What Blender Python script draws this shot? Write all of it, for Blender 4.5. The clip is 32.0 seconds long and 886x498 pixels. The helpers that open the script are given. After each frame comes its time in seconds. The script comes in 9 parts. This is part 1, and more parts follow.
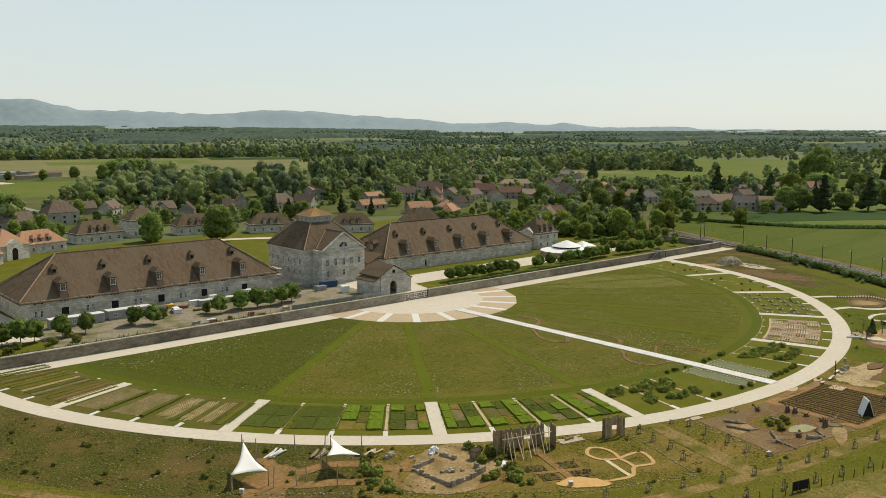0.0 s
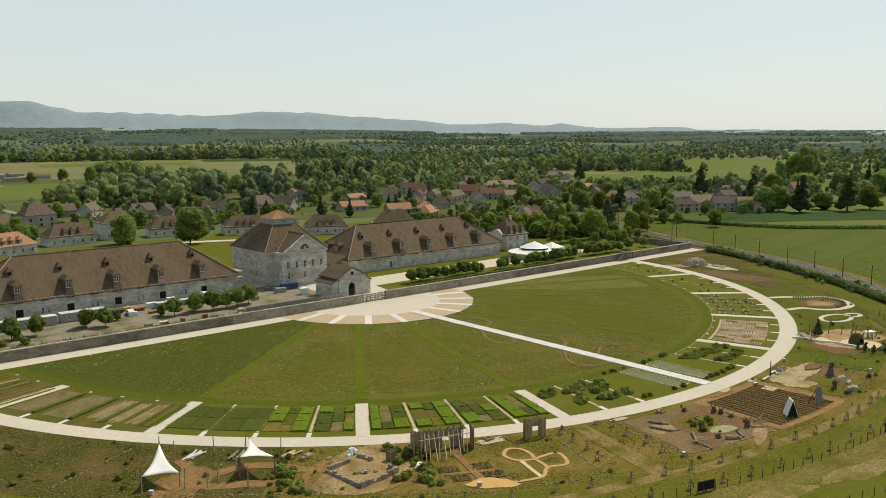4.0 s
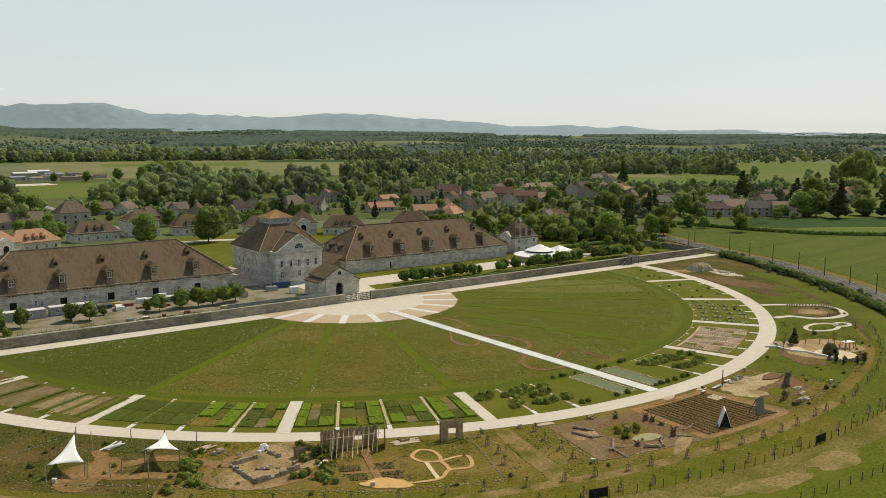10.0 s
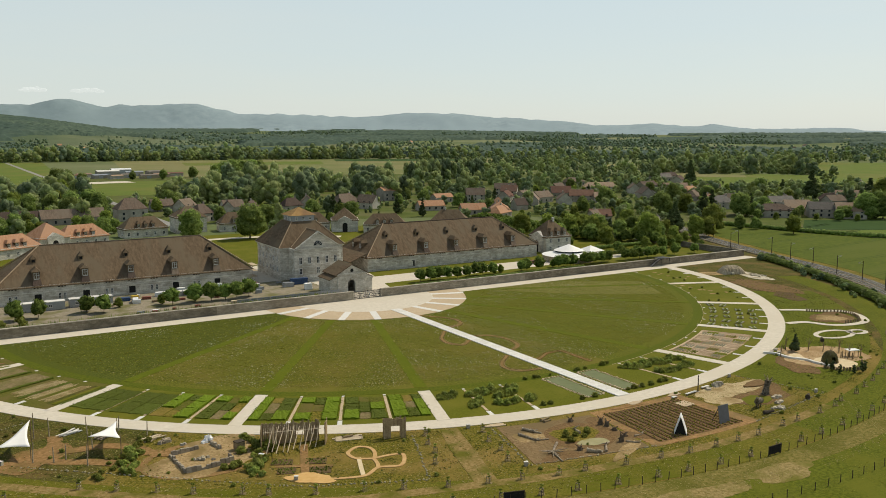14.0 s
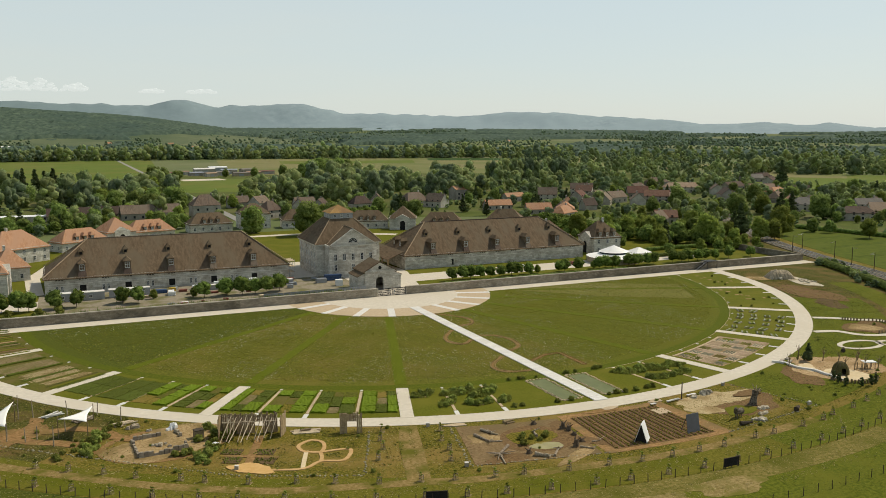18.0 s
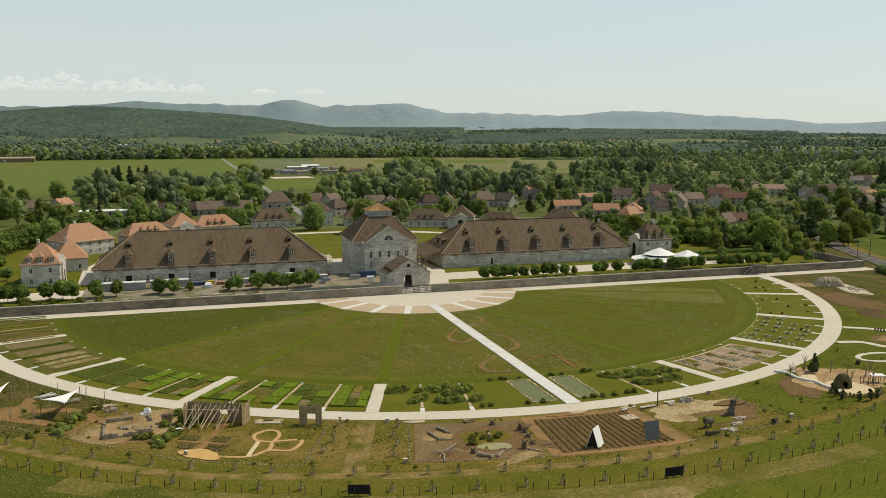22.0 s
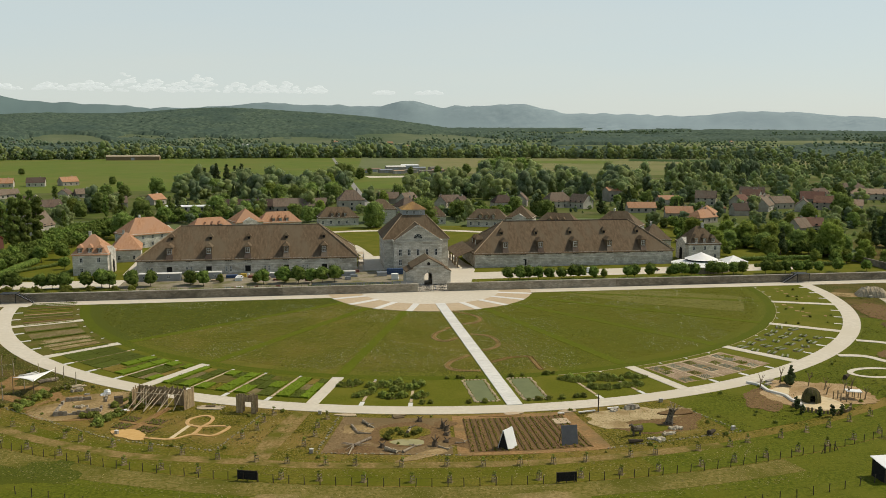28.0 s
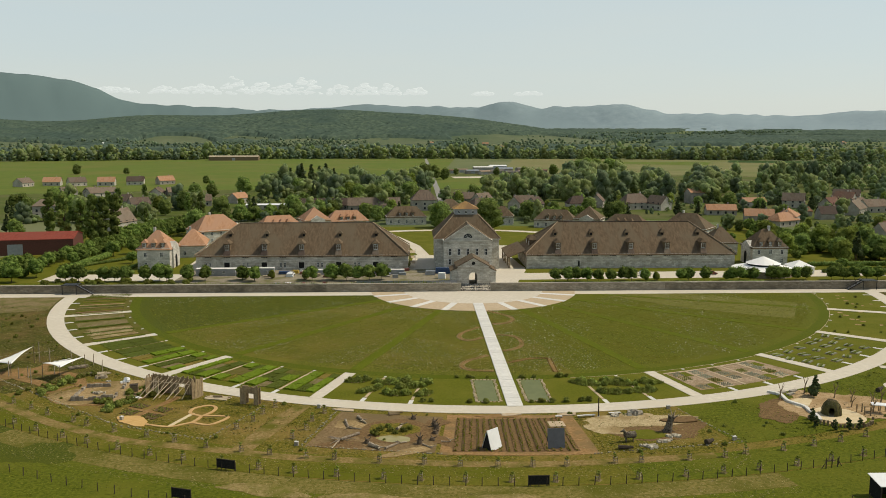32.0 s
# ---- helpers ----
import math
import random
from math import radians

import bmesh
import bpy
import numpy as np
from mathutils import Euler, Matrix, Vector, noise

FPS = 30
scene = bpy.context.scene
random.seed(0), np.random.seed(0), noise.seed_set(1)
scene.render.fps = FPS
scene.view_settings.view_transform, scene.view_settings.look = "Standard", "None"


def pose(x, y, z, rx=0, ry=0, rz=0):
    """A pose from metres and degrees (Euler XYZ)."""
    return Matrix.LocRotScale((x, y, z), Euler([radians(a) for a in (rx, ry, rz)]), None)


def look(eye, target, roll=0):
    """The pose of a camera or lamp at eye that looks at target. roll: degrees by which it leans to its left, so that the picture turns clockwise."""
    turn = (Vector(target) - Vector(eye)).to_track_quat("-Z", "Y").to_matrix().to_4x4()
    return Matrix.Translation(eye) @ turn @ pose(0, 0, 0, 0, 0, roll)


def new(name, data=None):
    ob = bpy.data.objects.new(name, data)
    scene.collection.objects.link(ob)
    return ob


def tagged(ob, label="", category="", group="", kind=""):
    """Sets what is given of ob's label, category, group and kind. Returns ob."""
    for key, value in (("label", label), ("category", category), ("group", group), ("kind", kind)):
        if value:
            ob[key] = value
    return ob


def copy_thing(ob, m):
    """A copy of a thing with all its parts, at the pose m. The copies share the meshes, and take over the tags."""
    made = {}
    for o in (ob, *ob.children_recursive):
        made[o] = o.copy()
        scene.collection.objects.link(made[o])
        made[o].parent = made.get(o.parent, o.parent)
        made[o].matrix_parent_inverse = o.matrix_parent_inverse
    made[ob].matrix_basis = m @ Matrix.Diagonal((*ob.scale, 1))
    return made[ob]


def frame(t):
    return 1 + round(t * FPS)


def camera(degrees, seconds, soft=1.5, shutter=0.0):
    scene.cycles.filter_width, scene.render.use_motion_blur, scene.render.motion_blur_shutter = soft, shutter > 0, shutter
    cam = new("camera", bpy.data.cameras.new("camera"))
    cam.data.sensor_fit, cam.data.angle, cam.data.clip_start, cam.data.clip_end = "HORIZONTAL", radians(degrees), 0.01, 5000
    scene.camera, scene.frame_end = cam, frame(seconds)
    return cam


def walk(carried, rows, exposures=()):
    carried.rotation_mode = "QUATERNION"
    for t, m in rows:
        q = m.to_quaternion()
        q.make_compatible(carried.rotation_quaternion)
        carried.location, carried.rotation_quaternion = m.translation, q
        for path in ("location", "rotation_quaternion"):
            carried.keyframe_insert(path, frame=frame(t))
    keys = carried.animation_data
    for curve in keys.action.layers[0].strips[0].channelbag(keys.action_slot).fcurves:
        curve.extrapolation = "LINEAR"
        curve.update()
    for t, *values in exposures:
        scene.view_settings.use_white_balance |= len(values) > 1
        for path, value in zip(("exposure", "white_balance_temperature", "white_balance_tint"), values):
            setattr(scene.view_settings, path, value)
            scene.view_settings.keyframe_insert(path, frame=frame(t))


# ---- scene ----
LENS = 55.38

# seconds, x, y, z, heading clockwise from the far axis, pitch, roll
PATH = [
    (0.0, -164.19, -200.25, 51.85, 41.49, -7.98, -0.02),
    (0.5, -163.06, -201.45, 51.94, 41.62, -7.98, -0.00),
    (1.0, -161.82, -202.75, 52.02, 41.71, -7.98, 0.02),
    (1.5, -160.64, -203.99, 52.09, 41.74, -7.97, 0.04),
    (2.0, -159.52, -205.18, 52.15, 41.81, -7.97, 0.06),
    (2.5, -158.37, -206.38, 52.20, 41.82, -7.96, 0.08),
    (3.0, -157.15, -207.62, 52.24, 41.86, -7.95, 0.11),
    (3.5, -155.97, -208.81, 52.27, 41.69, -7.94, 0.13),
    (5.5, -150.49, -214.01, 52.32, 40.63, -7.84, 0.21),
    (6.0, -148.91, -215.42, 52.32, 40.22, -7.83, 0.24),
    (6.5, -147.30, -216.83, 52.31, 39.80, -7.82, 0.19),
    (7.0, -145.68, -218.21, 52.30, 39.25, -7.81, 0.14),
    (7.5, -144.03, -219.59, 52.28, 38.83, -7.80, 0.09),
    (8.0, -142.36, -220.95, 52.26, 38.60, -7.79, 0.04),
    (8.5, -140.77, -222.21, 52.24, 38.31, -7.79, -0.01),
    (9.0, -139.12, -223.50, 52.22, 37.88, -7.78, -0.06),
    (9.5, -137.43, -224.77, 52.19, 37.47, -7.78, -0.06),
    (10.0, -135.60, -226.13, 52.16, 37.04, -7.79, -0.05),
    (10.5, -133.66, -227.54, 52.14, 36.61, -7.80, -0.05),
    (11.0, -131.56, -229.02, 52.11, 36.20, -7.80, -0.04),
    (11.5, -129.25, -230.63, 52.08, 35.56, -7.83, -0.04),
    (12.0, -126.63, -232.40, 52.05, 34.47, -7.83, -0.03),
    (12.5, -123.92, -234.19, 52.02, 33.46, -7.84, -0.03),
    (13.0, -121.19, -235.93, 51.99, 32.59, -7.85, -0.02),
    (13.5, -118.41, -237.65, 51.96, 31.79, -7.85, 0.03),
    (14.0, -115.55, -239.36, 51.93, 31.20, -7.84, 0.08),
    (14.5, -112.85, -240.95, 51.91, 30.69, -7.85, 0.12),
    (16.5, -101.59, -247.07, 51.81, 28.41, -7.86, 0.32),
    (17.0, -98.72, -248.53, 51.79, 27.80, -7.87, 0.26),
    (17.5, -96.08, -249.80, 51.77, 26.64, -7.87, 0.19),
    (18.0, -93.44, -251.04, 51.75, 24.11, -7.88, 0.13),
    (18.5, -90.71, -252.30, 51.73, 22.29, -7.88, 0.07),
    (19.0, -87.93, -253.57, 51.72, 21.68, -7.89, 0.01),
    (19.5, -85.02, -254.84, 51.70, 20.97, -7.89, 0.01),
    (20.0, -82.01, -256.12, 51.69, 20.25, -7.90, 0.02),
    (20.5, -79.04, -257.32, 51.67, 19.37, -7.90, 0.03),
    (21.0, -75.95, -258.55, 51.66, 18.46, -7.91, 0.03),
    (21.5, -72.94, -259.69, 51.65, 17.63, -7.92, 0.04),
    (22.0, -70.01, -260.78, 51.63, 16.94, -7.91, 0.04),
    (22.5, -67.19, -261.78, 51.62, 16.36, -7.91, 0.05),
    (23.0, -64.38, -262.74, 51.61, 15.85, -7.91, 0.06),
    (23.5, -61.67, -263.65, 51.59, 15.33, -7.91, 0.04),
    (24.0, -58.82, -264.54, 51.58, 14.67, -7.90, 0.03),
    (24.5, -55.99, -265.39, 51.56, 13.88, -7.90, 0.01),
    (25.0, -53.03, -266.23, 51.54, 13.10, -7.89, 0.00),
    (25.5, -50.16, -266.99, 51.52, 12.35, -7.89, -0.01),
    (27.5, -39.80, -269.35, 51.39, 9.41, -7.87, -0.07),
    (28.0, -37.37, -269.80, 51.35, 8.65, -7.87, -0.08),
    (28.5, -34.94, -270.20, 51.30, 7.80, -7.86, -0.08),
    (29.0, -32.50, -270.54, 51.24, 6.94, -7.85, -0.07),
    (29.5, -30.11, -270.81, 51.18, 6.07, -7.84, -0.07),
    (30.0, -27.73, -271.01, 51.11, 5.18, -7.83, -0.07),
    (30.5, -25.38, -271.15, 51.03, 4.33, -7.82, -0.06),
    (31.0, -23.15, -271.21, 50.95, 3.49, -7.80, -0.06),
    (31.5, -20.98, -271.19, 50.85, 2.66, -7.81, -0.02),
    (32.0, -18.88, -271.08, 50.74, 1.80, -7.80, 0.02),
]

cam = camera(LENS, 32.0, soft=0.8)
walk(cam, [(t, pose(x, y, z, 90 + pitch, 0, -yaw) @ pose(0, 0, 0, 0, 0, -roll)) for t, x, y, z, yaw, pitch, roll in PATH],
     exposures=((0.0, -0.15, 6750, 10), (32.0, -0.28, 6750, 10)))

# world and sun
SUN_ELEV, SUN_AZ = 50.0, 80.0          # degrees above the ground; clockwise from the far axis (+y)
world = bpy.data.worlds.new("sky")
scene.world = world
world.use_nodes = True
wn = world.node_tree
sky = wn.nodes.new("ShaderNodeTexSky")
sky.sky_type, sky.sun_disc = "NISHITA", False
sky.sun_elevation, sky.sun_rotation = radians(SUN_ELEV), radians(SUN_AZ)
sky.altitude, sky.air_density, sky.dust_density, sky.ozone_density = 250, 1.0, 1.0, 1.5
haze = wn.nodes.new("ShaderNodeMix")        # a hazy bright sky: the clear sky with a pale veil
haze.data_type = "RGBA"
where = wn.nodes.new("ShaderNodeTexCoord")
up = wn.nodes.new("ShaderNodeSeparateXYZ")
veil = wn.nodes.new("ShaderNodeMapRange")   # the veil is thick near the horizon and thin overhead
veil.interpolation_type = "SMOOTHSTEP"
veil.inputs[1].default_value, veil.inputs[2].default_value = 0.24, 0.72
veil.inputs[3].default_value, veil.inputs[4].default_value = 0.74, 0.13
wn.links.new(where.outputs["Generated"], up.inputs[0])
wn.links.new(up.outputs["Z"], veil.inputs[0])
wn.links.new(veil.outputs[0], haze.inputs[0])
tint = wn.nodes.new("ShaderNodeMix")        # the veil is creamy low down and whiter-blue higher up
tint.data_type = "RGBA"
rise = wn.nodes.new("ShaderNodeMapRange")
rise.inputs[1].default_value, rise.inputs[2].default_value = 0.02, 0.26
wn.links.new(up.outputs["Z"], rise.inputs[0])
streak = wn.nodes.new("ShaderNodeTexNoise")   # thin high cloud drawn out in soft streaks
streak.inputs["Scale"].default_value, streak.inputs["Detail"].default_value = 2.2, 7.0
flat = wn.nodes.new("ShaderNodeMapping")
flat.inputs["Scale"].default_value, flat.inputs["Rotation"].default_value = (1.0, 1.0, 7.0), (0.10, 0.06, 0.0)
wn.links.new(where.outputs["Generated"], flat.inputs[0])
wn.links.new(flat.outputs[0], streak.inputs["Vector"])
wisp = wn.nodes.new("ShaderNodeMapRange")
wisp.inputs[1].default_value, wisp.inputs[2].default_value = 0.38, 0.66
wisp.inputs[3].default_value, wisp.inputs[4].default_value = 0.22, -0.22
wn.links.new(streak.outputs["Fac"], wisp.inputs[0])
mixf = wn.nodes.new("ShaderNodeMath")
wn.links.new(rise.outputs[0], mixf.inputs[0])
wn.links.new(wisp.outputs[0], mixf.inputs[1])
mixf.use_clamp = True
wn.links.new(mixf.outputs[0], tint.inputs[0])
tint.inputs[6].default_value, tint.inputs[7].default_value = (9.60, 10.65, 10.45, 1.0), (8.70, 10.45, 11.00, 1.0)
wn.links.new(tint.outputs[2], haze.inputs[7])
wn.links.new(sky.outputs[0], haze.inputs[6])
wn.links.new(haze.outputs[2], wn.nodes["Background"].inputs[0])
wn.nodes["Background"].inputs[1].default_value = 0.09
lamp = bpy.data.lights.new("sun", "SUN")
lamp.energy, lamp.angle, lamp.color = 4.12, radians(0.6), (1.0, 0.922, 0.765)
sun = new("sun", lamp)
_a, _e = radians(SUN_AZ), radians(SUN_ELEV)
sun.matrix_world = look((math.sin(_a) * math.cos(_e) * 300, math.cos(_a) * math.cos(_e) * 300, math.sin(_e) * 300), (0, 0, 0))
scene.view_settings.exposure = 0.0


# ---- materials ----
def mat(name, c1, c2, scale=1.0, rough=0.9, bump=0.0, c3=None, big=0.08, rnd=0.0, metal=0.0, spread=0.5, stretch=None, island=0.0, leafy=0.0):
    """Two scales of variation between c1 and c2, large patches of c3, and a fine relief."""
    m = bpy.data.materials.new(name)
    m.use_nodes = True
    n, l = m.node_tree.nodes, m.node_tree.links
    b = n["Principled BSDF"]
    b.inputs["Roughness"].default_value, b.inputs["Metallic"].default_value = rough, metal
    b.inputs["Specular IOR Level"].default_value = 0.25 if rough < 0.85 else 0.06
    geo = n.new("ShaderNodeNewGeometry")
    src = geo.outputs["Position"]
    if stretch:
        mp = n.new("ShaderNodeMapping")
        mp.inputs["Scale"].default_value = stretch
        l.new(src, mp.inputs["Vector"])
        src = mp.outputs[0]
    fine = n.new("ShaderNodeTexNoise")
    fine.inputs["Scale"].default_value, fine.inputs["Detail"].default_value, fine.inputs["Roughness"].default_value = scale, 6.0, 0.65
    l.new(src, fine.inputs["Vector"])
    ramp = n.new("ShaderNodeValToRGB")
    ramp.color_ramp.elements[0].position, ramp.color_ramp.elements[1].position = 0.5 - spread * 0.4, 0.5 + spread * 0.4
    ramp.color_ramp.elements[0].color, ramp.color_ramp.elements[1].color = (*c1, 1), (*c2, 1)
    l.new(fine.outputs["Fac"], ramp.inputs[0])
    col = ramp.outputs[0]
    if c3:
        wide = n.new("ShaderNodeTexNoise")
        wide.inputs["Scale"].default_value, wide.inputs["Detail"].default_value = scale * big, 5.0
        l.new(src, wide.inputs["Vector"])
        r2 = n.new("ShaderNodeValToRGB")
        r2.color_ramp.elements[0].position, r2.color_ramp.elements[1].position = 0.45, 0.65
        l.new(wide.outputs["Fac"], r2.inputs[0])
        mx = n.new("ShaderNodeMix")
        mx.data_type = "RGBA"
        l.new(r2.outputs[0], mx.inputs[0])
        l.new(col, mx.inputs[6])
        mx.inputs[7].default_value = (*c3, 1)
        col = mx.outputs[2]
    if rnd or island:
        info = n.new("ShaderNodeObjectInfo")
        hs = n.new("ShaderNodeHueSaturation")
        mr = n.new("ShaderNodeMapRange")
        k = rnd or island
        mr.inputs[3].default_value, mr.inputs[4].default_value = 1 - k, 1 + k
        l.new(geo.outputs["Random Per Island"] if island else info.outputs["Random"], mr.inputs[0])
        l.new(mr.outputs[0], hs.inputs["Value"])
        m2 = n.new("ShaderNodeMapRange")
        m2.inputs[3].default_value, m2.inputs[4].default_value = 0.5 - 0.010 * k / 0.3, 0.5 + 0.010 * k / 0.3
        l.new(mr.outputs[0], m2.inputs[0])
        m2.inputs[1].default_value, m2.inputs[2].default_value = 1 - k, 1 + k
        l.new(m2.outputs[0], hs.inputs["Hue"])
        l.new(col, hs.inputs["Color"])
        col = hs.outputs[0]
    l.new(col, b.inputs["Base Color"])
    if bump:
        bp = n.new("ShaderNodeBump")
        bp.inputs["Strength"].default_value, bp.inputs["Distance"].default_value = 0.6, bump
        l.new(fine.outputs["Fac"], bp.inputs["Height"])
        l.new(bp.outputs[0], b.inputs["Normal"])
    if leafy:
        tr, ms = n.new("ShaderNodeBsdfTranslucent"), n.new("ShaderNodeMixShader")
        l.new(col, tr.inputs["Color"])
        ms.inputs[0].default_value = leafy
        l.new(b.outputs[0], ms.inputs[1])
        l.new(tr.outputs[0], ms.inputs[2])
        l.new(ms.outputs[0], n["Material Output"].inputs["Surface"])
    return m


GRASS = mat("meadow_grass", (0.056, 0.070, 0.006), (0.156, 0.146, 0.020), 2.6, 0.95, 0.10, (0.140, 0.122, 0.020), 0.03, spread=0.22)
BEDG = mat("worn_grass_between_beds", (0.064, 0.074, 0.008), (0.126, 0.120, 0.020), 2.8, 0.95, 0.08, (0.128, 0.104, 0.030), 0.06, spread=0.32)
GRASSL = mat("darker_meadow_grass", (0.044, 0.060, 0.006), (0.104, 0.112, 0.016), 2.6, 0.95, 0.10, (0.074, 0.084, 0.009), 0.03, spread=0.22)
ROUGHD = mat("dark_weedy_ground", (0.040, 0.049, 0.007), (0.112, 0.100, 0.022), 2.4, 0.95, 0.18, (0.140, 0.096, 0.032), 0.05, spread=0.22)
GRASSR = mat("greener_meadow_grass", (0.064, 0.078, 0.006), (0.136, 0.138, 0.016), 2.4, 0.95, 0.08, (0.108, 0.108, 0.011), 0.03, spread=0.22)
MOWN = mat("mown_grass", (0.082, 0.092, 0.007), (0.131, 0.135, 0.013), 2.4, 0.95, 0.06, (0.136, 0.130, 0.016), 0.05)
STRIPL = mat("bright_mown_strip", (0.074, 0.096, 0.005), (0.128, 0.142, 0.010), 2.2, 0.95, 0.06, (0.092, 0.112, 0.006), 0.04, spread=0.32)
STRIP = mat("greener_mown_strip", (0.056, 0.076, 0.005), (0.112, 0.124, 0.010), 2.2, 0.95, 0.06, (0.080, 0.098, 0.006), 0.04, spread=0.32)
LUSH = mat("lush_mown_grass", (0.066, 0.084, 0.006), (0.122, 0.132, 0.012), 1.8, 0.95, 0.06, (0.120, 0.124, 0.013), 0.05, spread=0.22)
DRYG = mat("dry_grass", (0.105, 0.098, 0.014), (0.235, 0.185, 0.060), 1.6, 0.95, 0.08, (0.098, 0.098, 0.012), 0.07, spread=0.30)
ROUGHG = mat("rough_weedy_ground", (0.071, 0.074, 0.006), (0.199, 0.155, 0.027), 2.4, 0.95, 0.18, (0.225, 0.155, 0.042), 0.04, spread=0.22)
# Far ground is tinted paler and bluer in place of distance haze.
FARG = mat("hazed_far_meadow", (0.088, 0.118, 0.044), (0.140, 0.162, 0.064), 0.012, 0.95, 0.0, (0.175, 0.180, 0.092), 0.2)
FIELDG = mat("green_field", (0.094, 0.134, 0.022), (0.128, 0.162, 0.030), 0.05, 0.95, 0.0, (0.142, 0.150, 0.036), 0.2)
CORN = mat("young_corn_field", (0.056, 0.082, 0.009), (0.104, 0.124, 0.014), 0.9, 0.95, 0.0, (0.094, 0.112, 0.018), 0.05, stretch=(0.25, 1.0, 1.0), spread=0.35)
FIELDT = mat("tan_field", (0.165, 0.162, 0.062), (0.220, 0.195, 0.090), 0.03, 0.95, 0.0, (0.135, 0.158, 0.050), 0.2)
FIELDD = mat("dark_green_field", (0.030, 0.062, 0.014), (0.044, 0.080, 0.019), 0.05, 0.95, 0.0)
PATH_M = mat("pale_gravel_path", (0.520, 0.465, 0.370), (0.640, 0.580, 0.475), 0.9, 0.95, 0.01, (0.560, 0.500, 0.395), 0.1)
PLAZA_T = mat("tan_gravel", (0.420, 0.320, 0.205), (0.540, 0.430, 0.295), 1.2, 0.95, 0.01, (0.460, 0.360, 0.235), 0.1)
CONC = mat("pale_concrete", (0.560, 0.540, 0.490), (0.680, 0.660, 0.610), 1.5, 0.8, 0.005, rnd=0.06)
SOIL = mat("tilled_soil", (0.120, 0.072, 0.032), (0.215, 0.135, 0.062), 2.4, 0.95, 0.1, (0.165, 0.105, 0.050), 0.1, spread=0.30)
SOILP = mat("pale_dry_soil", (0.260, 0.172, 0.076), (0.410, 0.300, 0.155), 2.0, 0.95, 0.08, (0.215, 0.150, 0.062), 0.12, spread=0.30)
SOILG = mat("grey_brown_soil", (0.140, 0.106, 0.048), (0.245, 0.190, 0.095), 2.4, 0.95, 0.08, (0.130, 0.118, 0.036), 0.1, spread=0.30)
TERRA = mat("orange_trodden_earth", (0.195, 0.112, 0.042), (0.310, 0.185, 0.080), 1.6, 0.95, 0.04, (0.185, 0.122, 0.045), 0.15, spread=0.30)
STRAW = mat("straw_mulch", (0.330, 0.250, 0.125), (0.510, 0.405, 0.235), 3.0, 0.95, 0.06, (0.280, 0.200, 0.095), 0.1, spread=0.30)
SAND = mat("ochre_sand", (0.430, 0.260, 0.108), (0.560, 0.372, 0.178), 0.8, 0.95, 0.02)
CROPB = mat("bright_green_crop", (0.112, 0.172, 0.012), (0.190, 0.258, 0.022), 3.0, 0.9, 0.1, rnd=0.10, leafy=0.2)
CROPD = mat("mid_green_crop", (0.072, 0.092, 0.013), (0.124, 0.146, 0.026), 3.0, 0.9, 0.1, rnd=0.12, leafy=0.2)
LEAFC = mat("clipped_leaves", (0.076, 0.122, 0.024), (0.265, 0.345, 0.080), 0.85, 0.85, 0.7, rnd=0.25, leafy=0.5, spread=0.22)
LEAF = mat("broad_leaves", (0.125, 0.178, 0.044), (0.320, 0.395, 0.112), 0.85, 0.85, 0.5, rnd=0.30, leafy=0.6, spread=0.26)
LEAFY = mat("young_light_leaves", (0.155, 0.200, 0.036), (0.335, 0.385, 0.088), 0.9, 0.85, 0.5, rnd=0.25, leafy=0.6, spread=0.26)
CONIF = mat("conifer_needles", (0.040, 0.060, 0.026), (0.120, 0.150, 0.058), 0.8, 0.9, 0.5, rnd=0.2, leafy=0.3)
# Leaves of the far woods are paled and blued to imitate haze, FARLEAF most.
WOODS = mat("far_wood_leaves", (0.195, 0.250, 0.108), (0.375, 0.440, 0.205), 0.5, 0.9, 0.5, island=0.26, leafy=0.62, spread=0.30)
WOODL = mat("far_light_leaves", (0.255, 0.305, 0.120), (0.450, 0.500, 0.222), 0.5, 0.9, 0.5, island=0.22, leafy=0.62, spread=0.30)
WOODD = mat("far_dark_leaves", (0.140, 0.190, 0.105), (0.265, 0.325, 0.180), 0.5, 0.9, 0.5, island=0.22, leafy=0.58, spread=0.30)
FARLEAF = mat("hazed_far_leaves", (0.190, 0.252, 0.160), (0.330, 0.400, 0.260), 0.2, 0.9, 0.0, island=0.14, leafy=0.62, spread=0.40)
SHRUB = mat("shrub_leaves", (0.135, 0.155, 0.028), (0.265, 0.270, 0.066), 1.2, 0.9, 0.0, rnd=0.30, leafy=0.45)
SAGE = mat("pale_sage_leaves", (0.180, 0.228, 0.046), (0.400, 0.440, 0.115), 3.0, 0.9, 0.2, rnd=0.30, leafy=0.5, spread=0.25)
SILVER = mat("grey_green_herbs", (0.180, 0.190, 0.128), (0.320, 0.325, 0.235), 1.5, 0.9, 0.0, rnd=0.2)
BARK = mat("bark", (0.080, 0.060, 0.042), (0.150, 0.115, 0.080), 2.0, 0.95, 0.03)
WOODP = mat("pale_peeled_wood", (0.420, 0.330, 0.210), (0.560, 0.460, 0.320), 2.0, 0.8, 0.01, rnd=0.1)
WOODB = mat("brown_weathered_boards", (0.165, 0.122, 0.072), (0.280, 0.212, 0.128), 2.0, 0.85, 0.01, rnd=0.2)
WOODG = mat("grey_driftwood", (0.200, 0.155, 0.102), (0.400, 0.338, 0.250), 3.0, 0.9, 0.03, rnd=0.2, spread=0.3)
